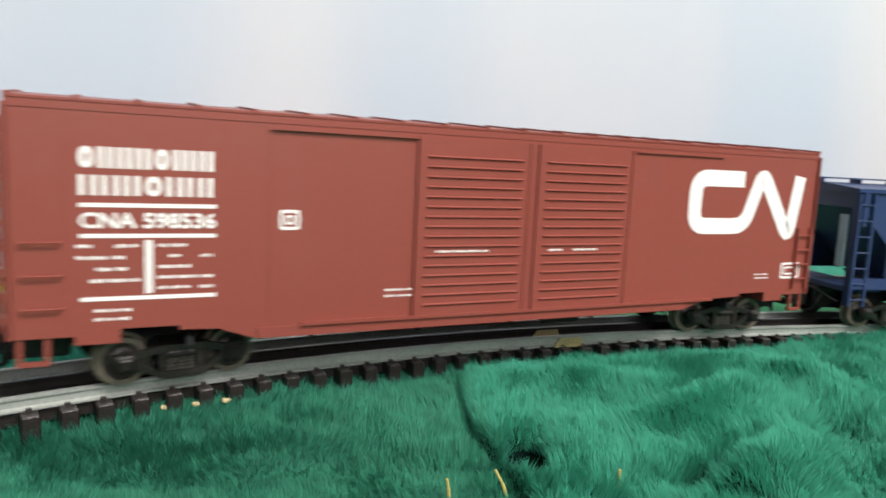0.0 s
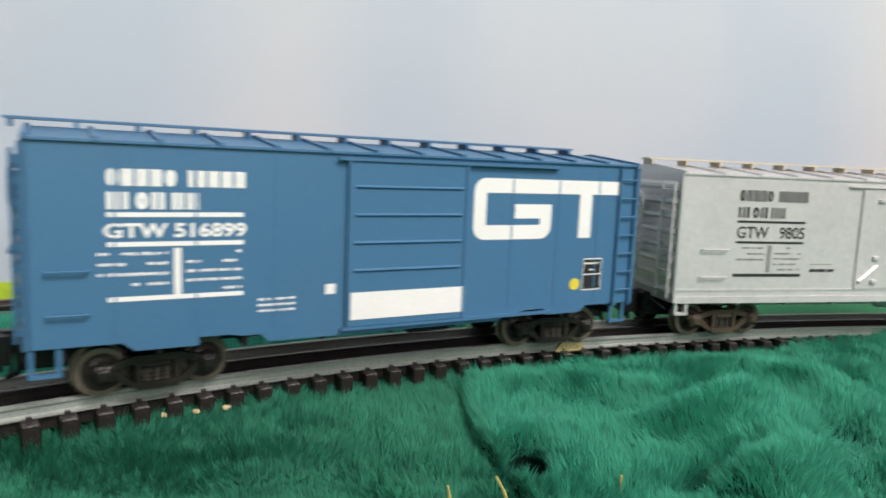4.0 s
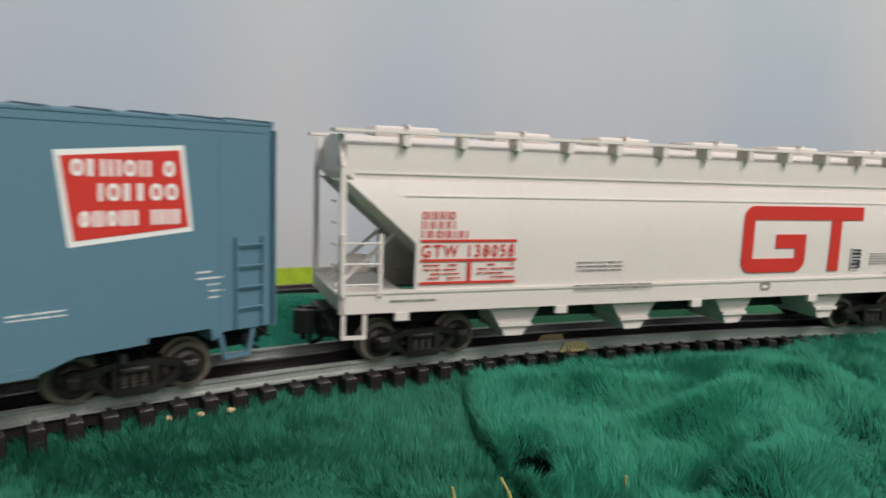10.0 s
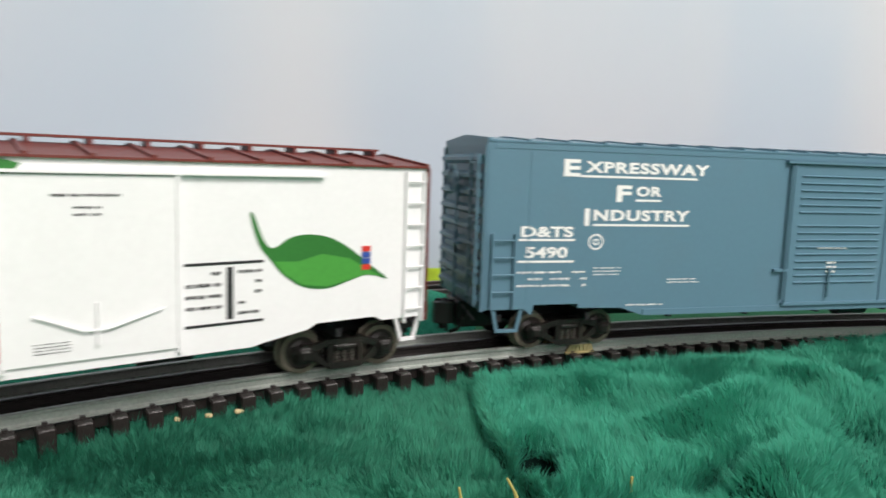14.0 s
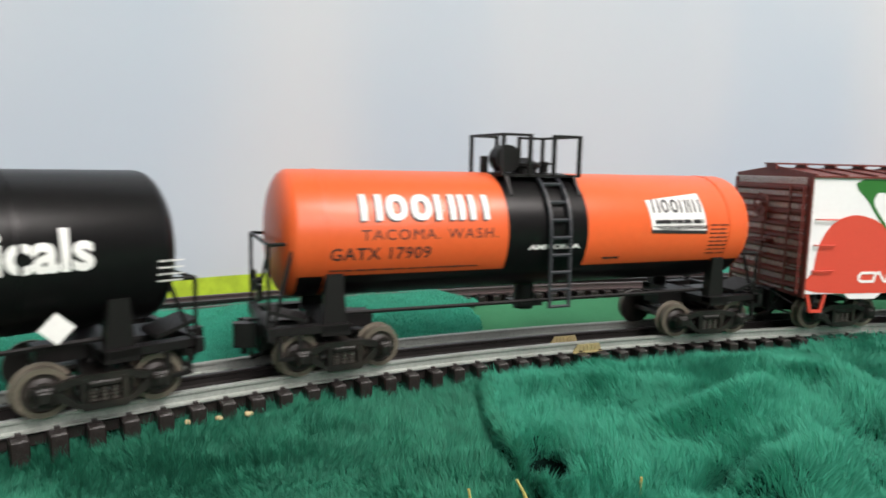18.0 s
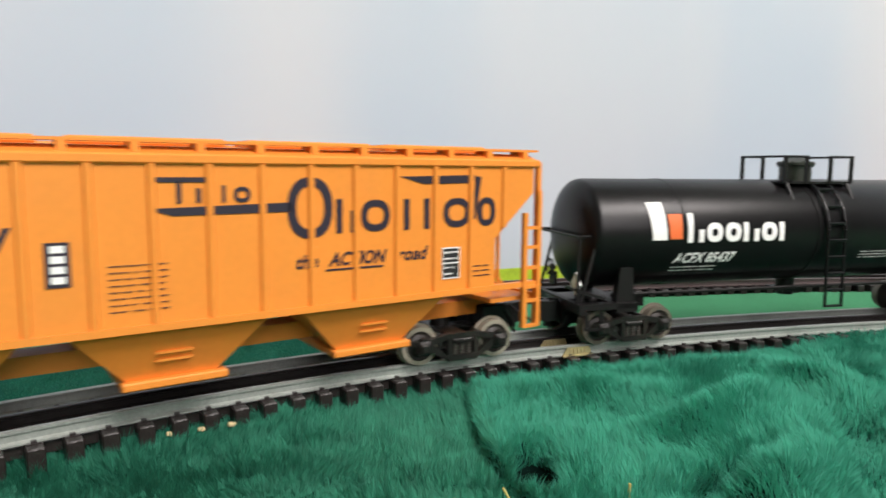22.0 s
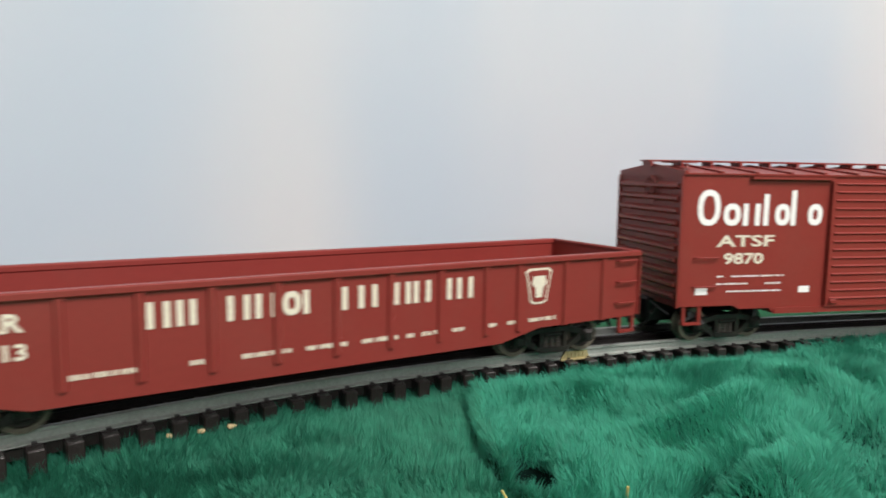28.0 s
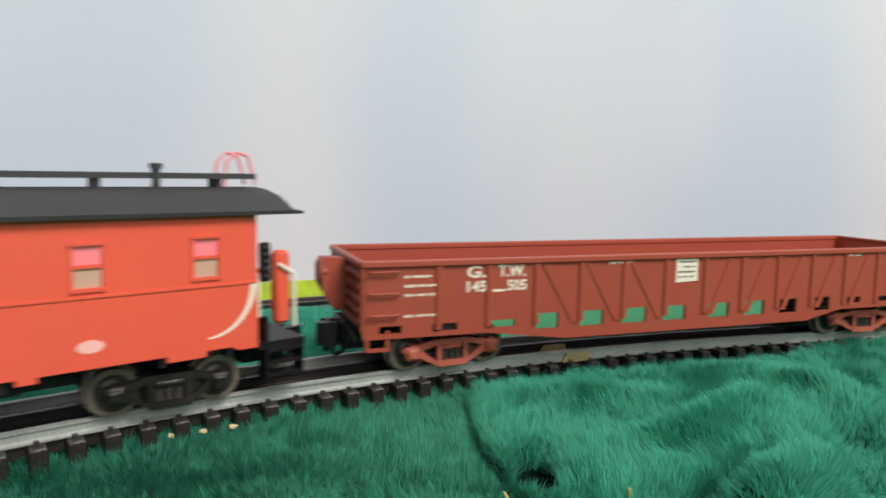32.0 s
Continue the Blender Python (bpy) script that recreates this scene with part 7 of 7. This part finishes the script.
    bar(b, 39.8, 91.4, 47.5, 66.3, y, 0.26)
    part("emblem", b, WHITE_INK, car, "round white cross emblem")
    b = Mill()
    for ch, (a, c) in zip("oouioio", ((41.5, 46.5), (47.6, 52), (53.2, 57.6), (58.7, 62), (63, 67.6), (74.5, 80), (81.5, 86.5))):
        sign(b, ch, a, c, 52.5, 58.5 if a not in (41.5, 74.5) else 62.3, 1.5, y - 0.3, 14)
    each_piece("emblem_mark", b, RED_SF, car)
    b = Mill()
    bar(b, -6, 19, 51.3, 52.4, y - 1.4)
    bar(b, -5, 18, 47.9, 49, y - 1.4)
    small_print(b, -138, -98, 26, 38, 3, y, r, 0.8, 0.3)
    bar(b, -150, -143, 26.5, 30, y)
    bar(b, -88, -81.5, 26.5, 30, y)
    bar(b, 38, 44, 25.5, 28.5, y)
    bar(b, 148, 153, 25, 28, y)
    small_print(b, 122, 134, 43, 47.5, 3, y, r, 0.8, 0.4)
    small_print(b, 137, 147, 34, 47, 5, y, r, 0.8, 0.4)
    small_print(b, 136, 146, 26, 28, 1, y, r, 1, 0.8)
    part("fine_print", b, WHITE_INK, car)
    part("pink_label", bar(Mill(), 89, 95, 26, 30.5, y), material("faded pink label", (0.5, 0.25, 0.22), 0.5), car)
    plate(car, 122.5, 134, 27.5, 41, y, 4, r)
    p = part("stencil_panel", bar(Mill(), 111.5, 117, 33, 46, y), BLACK_INK, car)
    for i in range(3):
        part("panel_print", bar(Mill(), 112.6, 115.8, 34.2 + i * 4, 37 + i * 4, y - 0.18), WHITE_INK, p)
    part("placard_holder", Mill().box(163.5, 165.5, -31, -24, 38, 66), WHITE_INK, car)
    underframe(car, L, hw, 11.5, 16.5)
    couple(car, L)
    put_on_track(car, place, 0.264, 0.0365, TRUCK_BLACK, WHEEL_DARK)
    return settle(car, -4.5)


# ---- gondolas ----
def gondola(label, place, mat, L, hw, zb, zt, belly, ribs, spacing, truck, wheel, windows=(), diagonals=(), truck_wb=0.0385, floor_z=None):
    """An open gondola: floor, two sides with posts, ends and a top rail."""
    car = thing("gondola", label, "model gondola car", GROUP)
    fz = floor_z or zb + 3
    part("floor", Mill().box(-L / 2 + 1, L / 2 - 1, -hw + 1, hw - 1, fz, fz + 2), mat, car)
    for s in (-1, 1):
        y0, y1 = (-hw, -hw + 1.6) if s < 0 else (hw - 1.6, hw)
        b = Mill()
        if windows:
            lo, hi = 17.5, 25.5
            b.box(-L / 2, L / 2, y0, y1, hi, zt)
            edge = [-L / 2] + [x for w in windows for x in w[:2]] + [L / 2]
            for a, c in zip(edge[::2], edge[1::2]):
                b.box(a, c, y0, y1, lo, hi)
            for a, c, low, top in windows:
                if low > lo:
                    b.box(a, c, y0, y1, lo, low)
                if top < hi:
                    b.box(a, c, y0, y1, top, hi)
            b.prism([(-L / 2, lo), (L / 2, lo)] + [(x, z) for x, z in reversed(belly)], "y", y0, y1)
        else:
            b.prism([(-L / 2, zt)] + belly + [(L / 2, zt)], "y", y0, y1)
        sd = part("side", b, mat, car)
        q = (-hw - 1.6, -hw) if s < 0 else (hw, hw + 1.6)
        part("top_rail", Mill().box(-L / 2 - 1, L / 2 + 1, min(q[0], y0 - 0.6), max(q[1], y1 + 0.6), zt - 2.2, zt + 0.6, 0.5), mat, sd)
        for x in ribs:
            zl = zb + 0.5
            part("post", Mill().prism([(x - 1.7, s * hw), (x - 1.1, s * (hw + 1.1)), (x + 1.1, s * (hw + 1.1)), (x + 1.7, s * hw)], "z", zl, zt - 2), mat, sd)
        for a, c in diagonals:
            z0, z1 = 19.5, zt - 3
            part("brace", Mill().prism([(a - 1.6, z1), (a + 1.6, z1), (c + 1.6, z0), (c - 1.6, z0)], "y", *sorted((s * hw, s * (hw + 0.55)))), mat, sd)
    for s in (-1, 1):
        x = s * L / 2
        ribbed_end(car, mat, x, s, hw, zb + 1, zt - 1, 5, 2.2)
        part("end_rail", Mill().box(min(x - s * 1.2, x + s * 2), max(x - s * 1.2, x + s * 2), -hw, hw, zt - 2, zt + 0.6, 0.5), mat, car)
        b = Mill()
        for k in range(3):
            z = zb + 8 + k * (zt - zb - 12) / 2
            b.rods([(x - s * 3, -hw, z), (x - s * 3, -hw - 2, z), (x - s * 15, -hw - 2, z), (x - s * 15, -hw, z)], 0.55)
        part("grab_iron", b, mat, car)
        sill_step(car, mat, *(sorted((x - s * 2, x - s * 11))), -hw + 1, zb - 7.5, zb + 1)
    if floor_z:
        for s in (-1, 1):
            part("draft_sill", Mill().box(min(s * 100, s * (L / 2 - 2)), max(s * 100, s * (L / 2 - 2)), -6, 6, 13, 26), SHADOW_BLUE, car)
            part("bolster", Mill().box(s * spacing * 500 - 5, s * spacing * 500 + 5, -hw + 3, hw - 3, 17, 26), SHADOW_BLUE, car)
        for x in ribs[3:-3]:
            part("cross_bearer", Mill().box(x - 1, x + 1, -hw + 2, hw - 2, 24.5, 27), SHADOW_BLUE, car)
    else:
        underframe(car, L, hw, 10.5, zb + 1)
    couple(car, L)
    put_on_track(car, place, spacing, truck_wb, truck, wheel)
    return car


def oxide_gondola(place):
    L = 334
    y = -33.5
    car = gondola("oxide red steel gondola with cream lettering, empty", place, RED_P, L, 33.5, 16.5, 49.5, [(-165.5, 17), (-118, 17), (-98, 12), (82, 12), (104, 17), (165.5, 17)], [-136 + 23.3 * i for i in range(10)] + [91.5, 119, 143], 0.246, TRUCK_BLACK, WHEEL_DARK)
    b = Mill()
    for ch, (a, c) in zip("uuuuoiiuuuiu", ((-60.5, -53), (-51, -44.5), (-34, -26), (-24, -16), (-14, -7), (-6, 2), (9.5, 15), (16.5, 24.5), (32, 39.5), (41, 49), (57, 60), (62, 70))):
        sign(b, ch, a, c, 34.5, 43.6, 2.2, y - 0.1)
    each_piece("name_block", b, CREAM_INK, car)
    letters(car, "P", -116.8, -111.9, 37.5, 43.5, y - 0.1, CREAM_INK, 0.03)
    letters(car, "RR", -106.6, -95.5, 37.5, 43.5, y - 0.1, CREAM_INK, 0.03)
    letters(car, "373", -122.6, -111.2, 28.5, 34, y - 0.1, CREAM_INK, 0.03)
    letters(car, "913", -106.6, -95.0, 28.5, 34, y - 0.1, CREAM_INK, 0.03)
    r = random.Random(41)
    b = Mill()
    for a, c in ((-84, -62), (-47, -42), (-29, -10), (-5, 12), (18, 34), (38, 42), (45, 52), (60, 66), (79, 83), (89, 96), (101, 117)):
        small_print(b, a, c, 19.6, 22.6, 1, y - 0.1, r, 1, 0.8)
    part("fine_print", b, CREAM_INK, car)
    key = [(98.5, 43.6), (100.5, 45), (112, 45), (114, 43.6), (112.5, 38), (111, 29.6), (109, 28.4), (103.5, 28.4), (101.5, 29.6), (100, 38)]
    p = part("keystone", flat(Mill(), key, y - 0.1), CREAM_INK, car, "cream keystone emblem")
    part("keystone_field", flat(Mill(), [(106.2 + (x - 106.2) * 0.84, 36.6 + (z - 36.6) * 0.88) for x, z in key], y - 0.3), RED_P, p)
    part("keystone_mark", flat(Mill(), [(103, 41.5), (109.5, 41.5), (110.5, 38), (108.5, 36), (108, 31.5), (104.5, 31.5), (104, 36), (102, 38)], y - 0.5), CREAM_INK, p)
    return car


def lead_gondola(place):
    L = 338
    y = -33.5
    wins = [(-162, -152, 19.6, 23), (-138, -126.5, 19.6, 23), (-112, -98.5, 19.6, 23)] + [(a, c, 17.5, 25) for a, c in ((-88, -76.5), (-65, -52.4), (-41.8, -28), (-18.5, -5), (9.5, 22), (32.5, 45), (55.5, 67), (80, 90.5))] + [(103, 113, 20.5, 24), (127, 136, 20.5, 23.6), (150.5, 157, 20.5, 23.4)]
    car = gondola("red lead gondola with braced sides and open drop-door slots, empty", place, RED_G, L, 33.5, 20, 50.5, [(-169, 17.5), (-112, 17.5), (-72, 12.5), (74, 12.5), (98, 17.5), (169, 17.5)], [-135.5, -112, -88.5, -65, -41.5, -17.5, 6, 29.5, 53, 76.5, 100, 124, 145], 0.258, TRUCK_RED, WHEEL_DARK, wins,
                  [(-84, -68), (-61, -45), (-37, -21), (22, 10), (45, 33), (69, 57), (93, 81), (117, 105)], 0.040, 26.8)
    letters(car, "G.", -122.5, -113.5, 42.5, 48, y, CREAM_INK, 0.03)
    letters(car, "T.W.", -107.5, -94, 42.5, 48, y, CREAM_INK, 0.03)
    letters(car, "145", -122.5, -113, 36.2, 41.2, y, CREAM_INK, 0.03)
    letters(car, "505", -103, -93.5, 36.2, 41.2, y, CREAM_INK, 0.03)
    r = random.Random(51)
    b = Mill()
    bar(b, -122.5, -113.5, 48.6, 49.2, y)
    bar(b, -106, -90.5, 48.6, 49.2, y)
    bar(b, -110, -104, 36, 37, y)
    for z, c in ((44, -135), (40, -135), (36, -135), (27, -137)):
        small_print(b, -151, c, z - 1, z + 1, 1, y, r, 0.95, 0.8)
    small_print(b, -50, -37, 46.4, 48.2, 1, y, r, 1, 0.9)
    small_print(b, 100, 112, 46.4, 48.2, 1, y, r, 1, 0.9)
    for z in (46, 43.3, 39.8, 36.5, 32.5):
        small_print(b, 138, 150, z - 0.9, z + 0.9, 1, y, r, 0.9, 0.8)
    part("fine_print", b, CREAM_INK, car)
    p = part("sign_board", flat(Mill(), [(-12, 36.5), (1, 37), (0.5, 49.6), (-12, 49.2)], y - 0.2), CREAM_INK, car, "square cream tilted label with green print")
    b = small_print(Mill(), -10.5, -0.8, 38, 48, 4, y - 0.4, r, 0.9, 0.5)
    part("sign_print", b, material("grey green print", (0.12, 0.18, 0.12), 0.6), p)
    end = Mill().prism([(-170.5, 49), (-181, 49.5), (-183, 46), (-183, 38), (-176, 26), (-170.5, 24)], "y", -4, 4)
    part("brake_platform", end, RED_G, car)
    brake_wheel(car, RED_G, -180, -1, -10, 44, 5.5)
    return car


# ---- caboose ----
def red_caboose(place):
    L, hw, y = 216, 32, -32
    car = thing("caboose", "vermilion red caboose with a black roof and cream curved stripe", "model caboose", GROUP)
    prof = [(-108, 71.5), (-108, 20.5), (-100, 20.5), (-98, 22), (-88, 22), (-88, 19.8), (-74, 19.8), (-74, 22), (-34, 22), (-34, 20), (-28, 20), (-28, 22), (28, 22), (28, 20), (34, 20), (34, 22), (74, 22), (74, 19.8), (88, 19.8), (88, 22), (98, 22), (100, 20.5), (108, 20.5), (108, 71.5)]
    core = Mill().prism(prof, "y", -hw + 1.5, hw - 1.5)
    part("body", core, RED_CAB, car)
    wins = [(-88.5, 50, 63), (-49.5, 49.5, 62.5), (49.5, 49.5, 62.5), (88.5, 50, 63)]
    for s in (-1, 1):
        b = Mill()
        q = (-hw, -hw + 1.5) if s < 0 else (hw - 1.5, hw)
        b.box(-108, 108, *q, 63.5, 71.5)
        b.prism([(x, z) for x, z in prof[1:-1]] + [(108, 49), (-108, 49)], "y", *q)
        edge = [-108] + [v for x, *_ in wins for v in (x - 4.6, x + 4.6)] + [108]
        for a, c in zip(edge[::2], edge[1::2]):
            b.box(a, c, *q, 49, 63.5)
        part("side", b, RED_CAB, car)
    for x, z0, z1 in wins:
        w = part("window", Mill().box(x - 5.4, x + 5.4, y - 0.7, y + 0.6, z1 + 0.4, z1 + 1.6).box(x - 5.4, x + 5.4, y - 0.8, y + 0.6, z0 - 1.8, z0 - 0.6).box(x - 5.2, x - 4.4, y - 0.5, y + 0.6, z0 - 1, z1 + 1).box(x + 4.4, x + 5.2, y - 0.5, y + 0.6, z0 - 1, z1 + 1), RED_CAB, car)
        part("sash_bar", Mill().box(x - 4.6, x + 4.6, y + 0.1, y + 1.0, (z0 + z1) / 2 - 0.6, (z0 + z1) / 2 + 0.6), RED_CAB, w)
        part("pane", Mill().box(x - 4.6, x + 4.6, y + 0.9, y + 1.3, z0 - 0.8, z1 + 0.8), material("tan window film", (0.50, 0.33, 0.24), 0.3), w)
        # opaque pink: light through the red plastic is put into the colour
        part("sash", Mill().box(x - 4.6, x + 4.6, y + 0.6, y + 1.1, (z0 + z1) / 2 + 0.6, z1 + 0.8), material("rosy pane with painted backlight", (0.85, 0.22, 0.24), 0.3), w)
    part("belt_rail", Mill().box(-108, 108, y - 0.5, y + 0.3, 45.6, 46.4), RED_CAB, car)
    part("corner_trim", Mill().box(108.2, 109.0, y - 0.3, y + 1.5, 32, 46), CREAM_INK, car)
    roof = [(-hw - 3, 71.5), (-hw - 3.4, 73), (-24, 77.8), (-12, 80.2), (0, 81), (12, 80.2), (24, 77.8), (hw + 3.4, 73), (hw + 3, 71.5), (0, 72.5)]
    part("roof", Mill().prism(roof, "x", -122, 122), ROOF_BLACK, car, "black curved roof")
    part("roof_end", Mill().prism([(-hw - 3, 71.5), (-hw - 3.4, 72.6), (0, 74), (hw + 3.4, 72.6), (hw + 3, 71.5)], "x", 122, 126), ROOF_BLACK, car)
    rw = part("roofwalk", Mill().box(-124, 120, -6, 6, 84.2, 86.4), ROOF_BLACK, car)
    for x in (-100, -60, -20, 20, 60, 105):
        part("saddle", Mill().box(x - 1, x + 1, -5, 5, 80, 85.1), ROOF_BLACK, rw)
    part("smoke_jack", Mill().cyl("z", (80, -6, 0), 1.6, 78, 89.5, 12).cyl("z", (80, -6, 0), 2.4, 88, 90, 12), ROOF_BLACK, car)
    part("cupola", Mill().box(-82, -36, -24, 24, 78, 97), RED_CAB, car)
    part("cupola_roof", Mill().prism([(-27, 97), (-26, 98.4), (0, 100), (26, 98.4), (27, 97)], "x", -86, -32), ROOF_BLACK, car)
    for s in (-1, 1):
        b = Mill()
        for yy in (-5, 5):
            b.rods([(s * 107, yy, 81), (s * 108, yy, 91), (s * 112, yy, 95), (s * 117, yy, 93.5), (s * 120, yy, 82)], 0.55)
        part("roof_ladder", b, material("pink red wire", (0.75, 0.16, 0.17), 0.4), car)
        b = Mill()
        b.box(min(s * 108, s * 128), max(s * 108, s * 128), -hw, hw, 19, 22)
        part("platform", b, PLASTIC_BLACK, car)
        for sy in (-1, 1):
            b = Mill()
            yy = sy * (hw - 3)
            for k in range(3):
                b.box(min(s * (112 - 0), s * 126), max(s * 112, s * 126), yy - 4, yy + 3, 19 - k * 5.0 - 1.2, 19 - k * 5.0)
            b.box(min(s * 111, s * 112), max(s * 111, s * 112), yy - 4, yy + 3, 7, 32)
            b.box(min(s * 126, s * 127), max(s * 126, s * 127), yy - 4, yy + 3, 7, 22)
            part("steps", b, PLASTIC_BLACK, car)
        b = Mill()
        b.box(min(s * 116, s * 122.5), max(s * 116, s * 122.5), -hw + 1, -hw + 6, 28, 57, 1.2)
        b.rod((s * 120, -hw + 3, 46), (s * 120, hw - 3, 46), 1.0)
        b.box(min(s * 116, s * 122.5), max(s * 116, s * 122.5), hw - 6, hw - 1, 28, 57, 1.2)
        part("end_railing", b, RED_CAB, car)
        b = Mill()
        b.rods([(s * 117, -hw + 0.3, 52), (s * 123.4, -hw + 0.2, 48), (s * 123.6, -hw, 27)], 0.8)
        part("handrail", b, CREAM_INK, car)
        b = Mill()
        for k in range(5):
            b.cyl("x", (s * 113, -hw + 4, 47 + k * 2.8), 2.2, -1.5, 1.5, 10)
        part("marker_lamp", b, PLASTIC_BLACK, car)
        part("end_door", Mill().box(min(s * 107.8, s * 108.6), max(s * 107.8, s * 108.6), -8, 8, 23, 64), RED_CAB, car)
    b = Mill()
    arc_pts = [(88 + 18.5 * math.sin(a), 46 - 19.5 * math.cos(a) * 1.0) for a in np.linspace(0.05, math.pi / 2, 14)]
    wd = np.linspace(0.6, 2.6, 14)
    for (p, q, w0, w1) in zip(arc_pts, arc_pts[1:], wd, wd[1:]):
        d = (Vector(q) - Vector(p)).normalized()
        nv = Vector((-d.y, d.x))
        flat(b, [tuple(Vector(p) + nv * w0 / 2), tuple(Vector(q) + nv * w1 / 2), tuple(Vector(q) - nv * w1 / 2), tuple(Vector(p) - nv * w0 / 2)], y)
    part("stripe", b, CREAM_INK, car, "cream curved stripe")
    disc_b = disc(Mill(), 49.5, 29.5, 4.2, 2.2, y)
    part("fine_print", disc_b, material("pink label", (0.78, 0.42, 0.38), 0.5), car)
    underframe(car, L, hw, 10, 20)
    couple(car, 252)
    put_on_track(car, place, 0.158, 0.036, TRUCK_BLACK, WHEEL_DARK)
    return car


# ---- navy hopper at the head of the visible train ----
def navy_hopper(place):
    L, hw, y = 300, 33, -33
    car = thing("covered_hopper", "navy blue ribbed covered hopper with ladder at its end", "model hopper car", GROUP)
    x0, x1 = -L / 2, L / 2
    part("body", Mill().prism([(x0 + 3, 80), (x0 + 3, 70), (x0 + 50, 28), (x1 - 50, 28), (x1 - 3, 70), (x1 - 3, 80)], "y", -hw + 2.6, hw - 2.6), NAVY, car)
    for q in (-hw + 1, hw - 2.6):
        part("side_sheet", Mill().prism([(x0 + 3, 80), (x0 + 3, 70), (x0 + 24, 48), (x0 + 24, 28), (x1 - 24, 28), (x1 - 24, 48), (x1 - 3, 70), (x1 - 3, 80)], "y", q, q + 1.6), NAVY, car)
    part("roof", Mill().prism([(-hw - 0.5, 79), (-hw - 0.5, 81), (0, 84), (hw + 0.5, 81), (hw + 0.5, 79)], "x", x0, x1), NAVY, car)
    roofwalk(car, NAVY, x0 - 3, x1 + 3, 86, 9, 12)
    for i in range(17):
        x = x0 + 5 + 18 * i
        part("rib", Mill().box(x - 1.4, x + 1.4, y - 0.6, y + 1.2, 28 if abs(x) < 126 else 60, 80), NAVY, car)
    part("side_sill", Mill().box(x0, x1, y - 0.6, y + 3, 24, 30), NAVY, car)
    for s in (-1, 1):
        xe = s * L / 2
        part("end_platform", Mill().box(min(xe, xe - s * 24), max(xe, xe - s * 24), -30, 30, 22, 25), NAVY, car)
        for q in (-1, 1):
            part("corner_post", Mill().box(min(xe, xe - s * 2), max(xe, xe - s * 2), q * 31 - 1.4, q * 31 + 1.4, 14, 80), NAVY, car)
        ladder(car, NAVY, *(sorted((xe - s * 1, xe - s * 10))), y + 0.5, (18, 27, 36, 45, 54, 63, 72), 14, 78, 1.4)
        part("route_plate", Mill().box(min(xe - s * 0.5, xe + s * 0.6), max(xe - s * 0.5, xe + s * 0.6), -27, -21, 36, 66), material("pale blue plate", (0.45, 0.55, 0.68), 0.4), car)
    for xc in (-80, 0, 80):
        part("hopper_bay", Mill().prism([(xc - 28, 28), (xc + 28, 28), (xc + 13, 12), (xc - 13, 12)], "y", -24, 24), NAVY, car)
    underframe(car, L, 20, 12, 24)
    couple(car, L)
    put_on_track(car, place, 0.230, 0.0365, TRUCK_BLACK, WHEEL_DARK)
    return car


# ---- the train, from its head ----
navy_hopper(0.373)
red_box_car(0.0025)
silver_reefer(-0.3535)
settle(blue_box_car(-0.6475), 0.8)
settle(green_hopper(-0.9115), -4.5)
settle(cream_hopper(-1.2205), -7.2)
grey_blue_box_car(-1.6235)
apple_reefer(-1.9810)
orange_tank(-2.2670)
black_tank(-2.5725)
orange_hopper(-2.9100)
red_double_door_car(-3.2685)
settle(oxide_gondola(-3.6255), -3.5)
lead_gondola(-3.9915)
red_caboose(-4.3170)


motions()
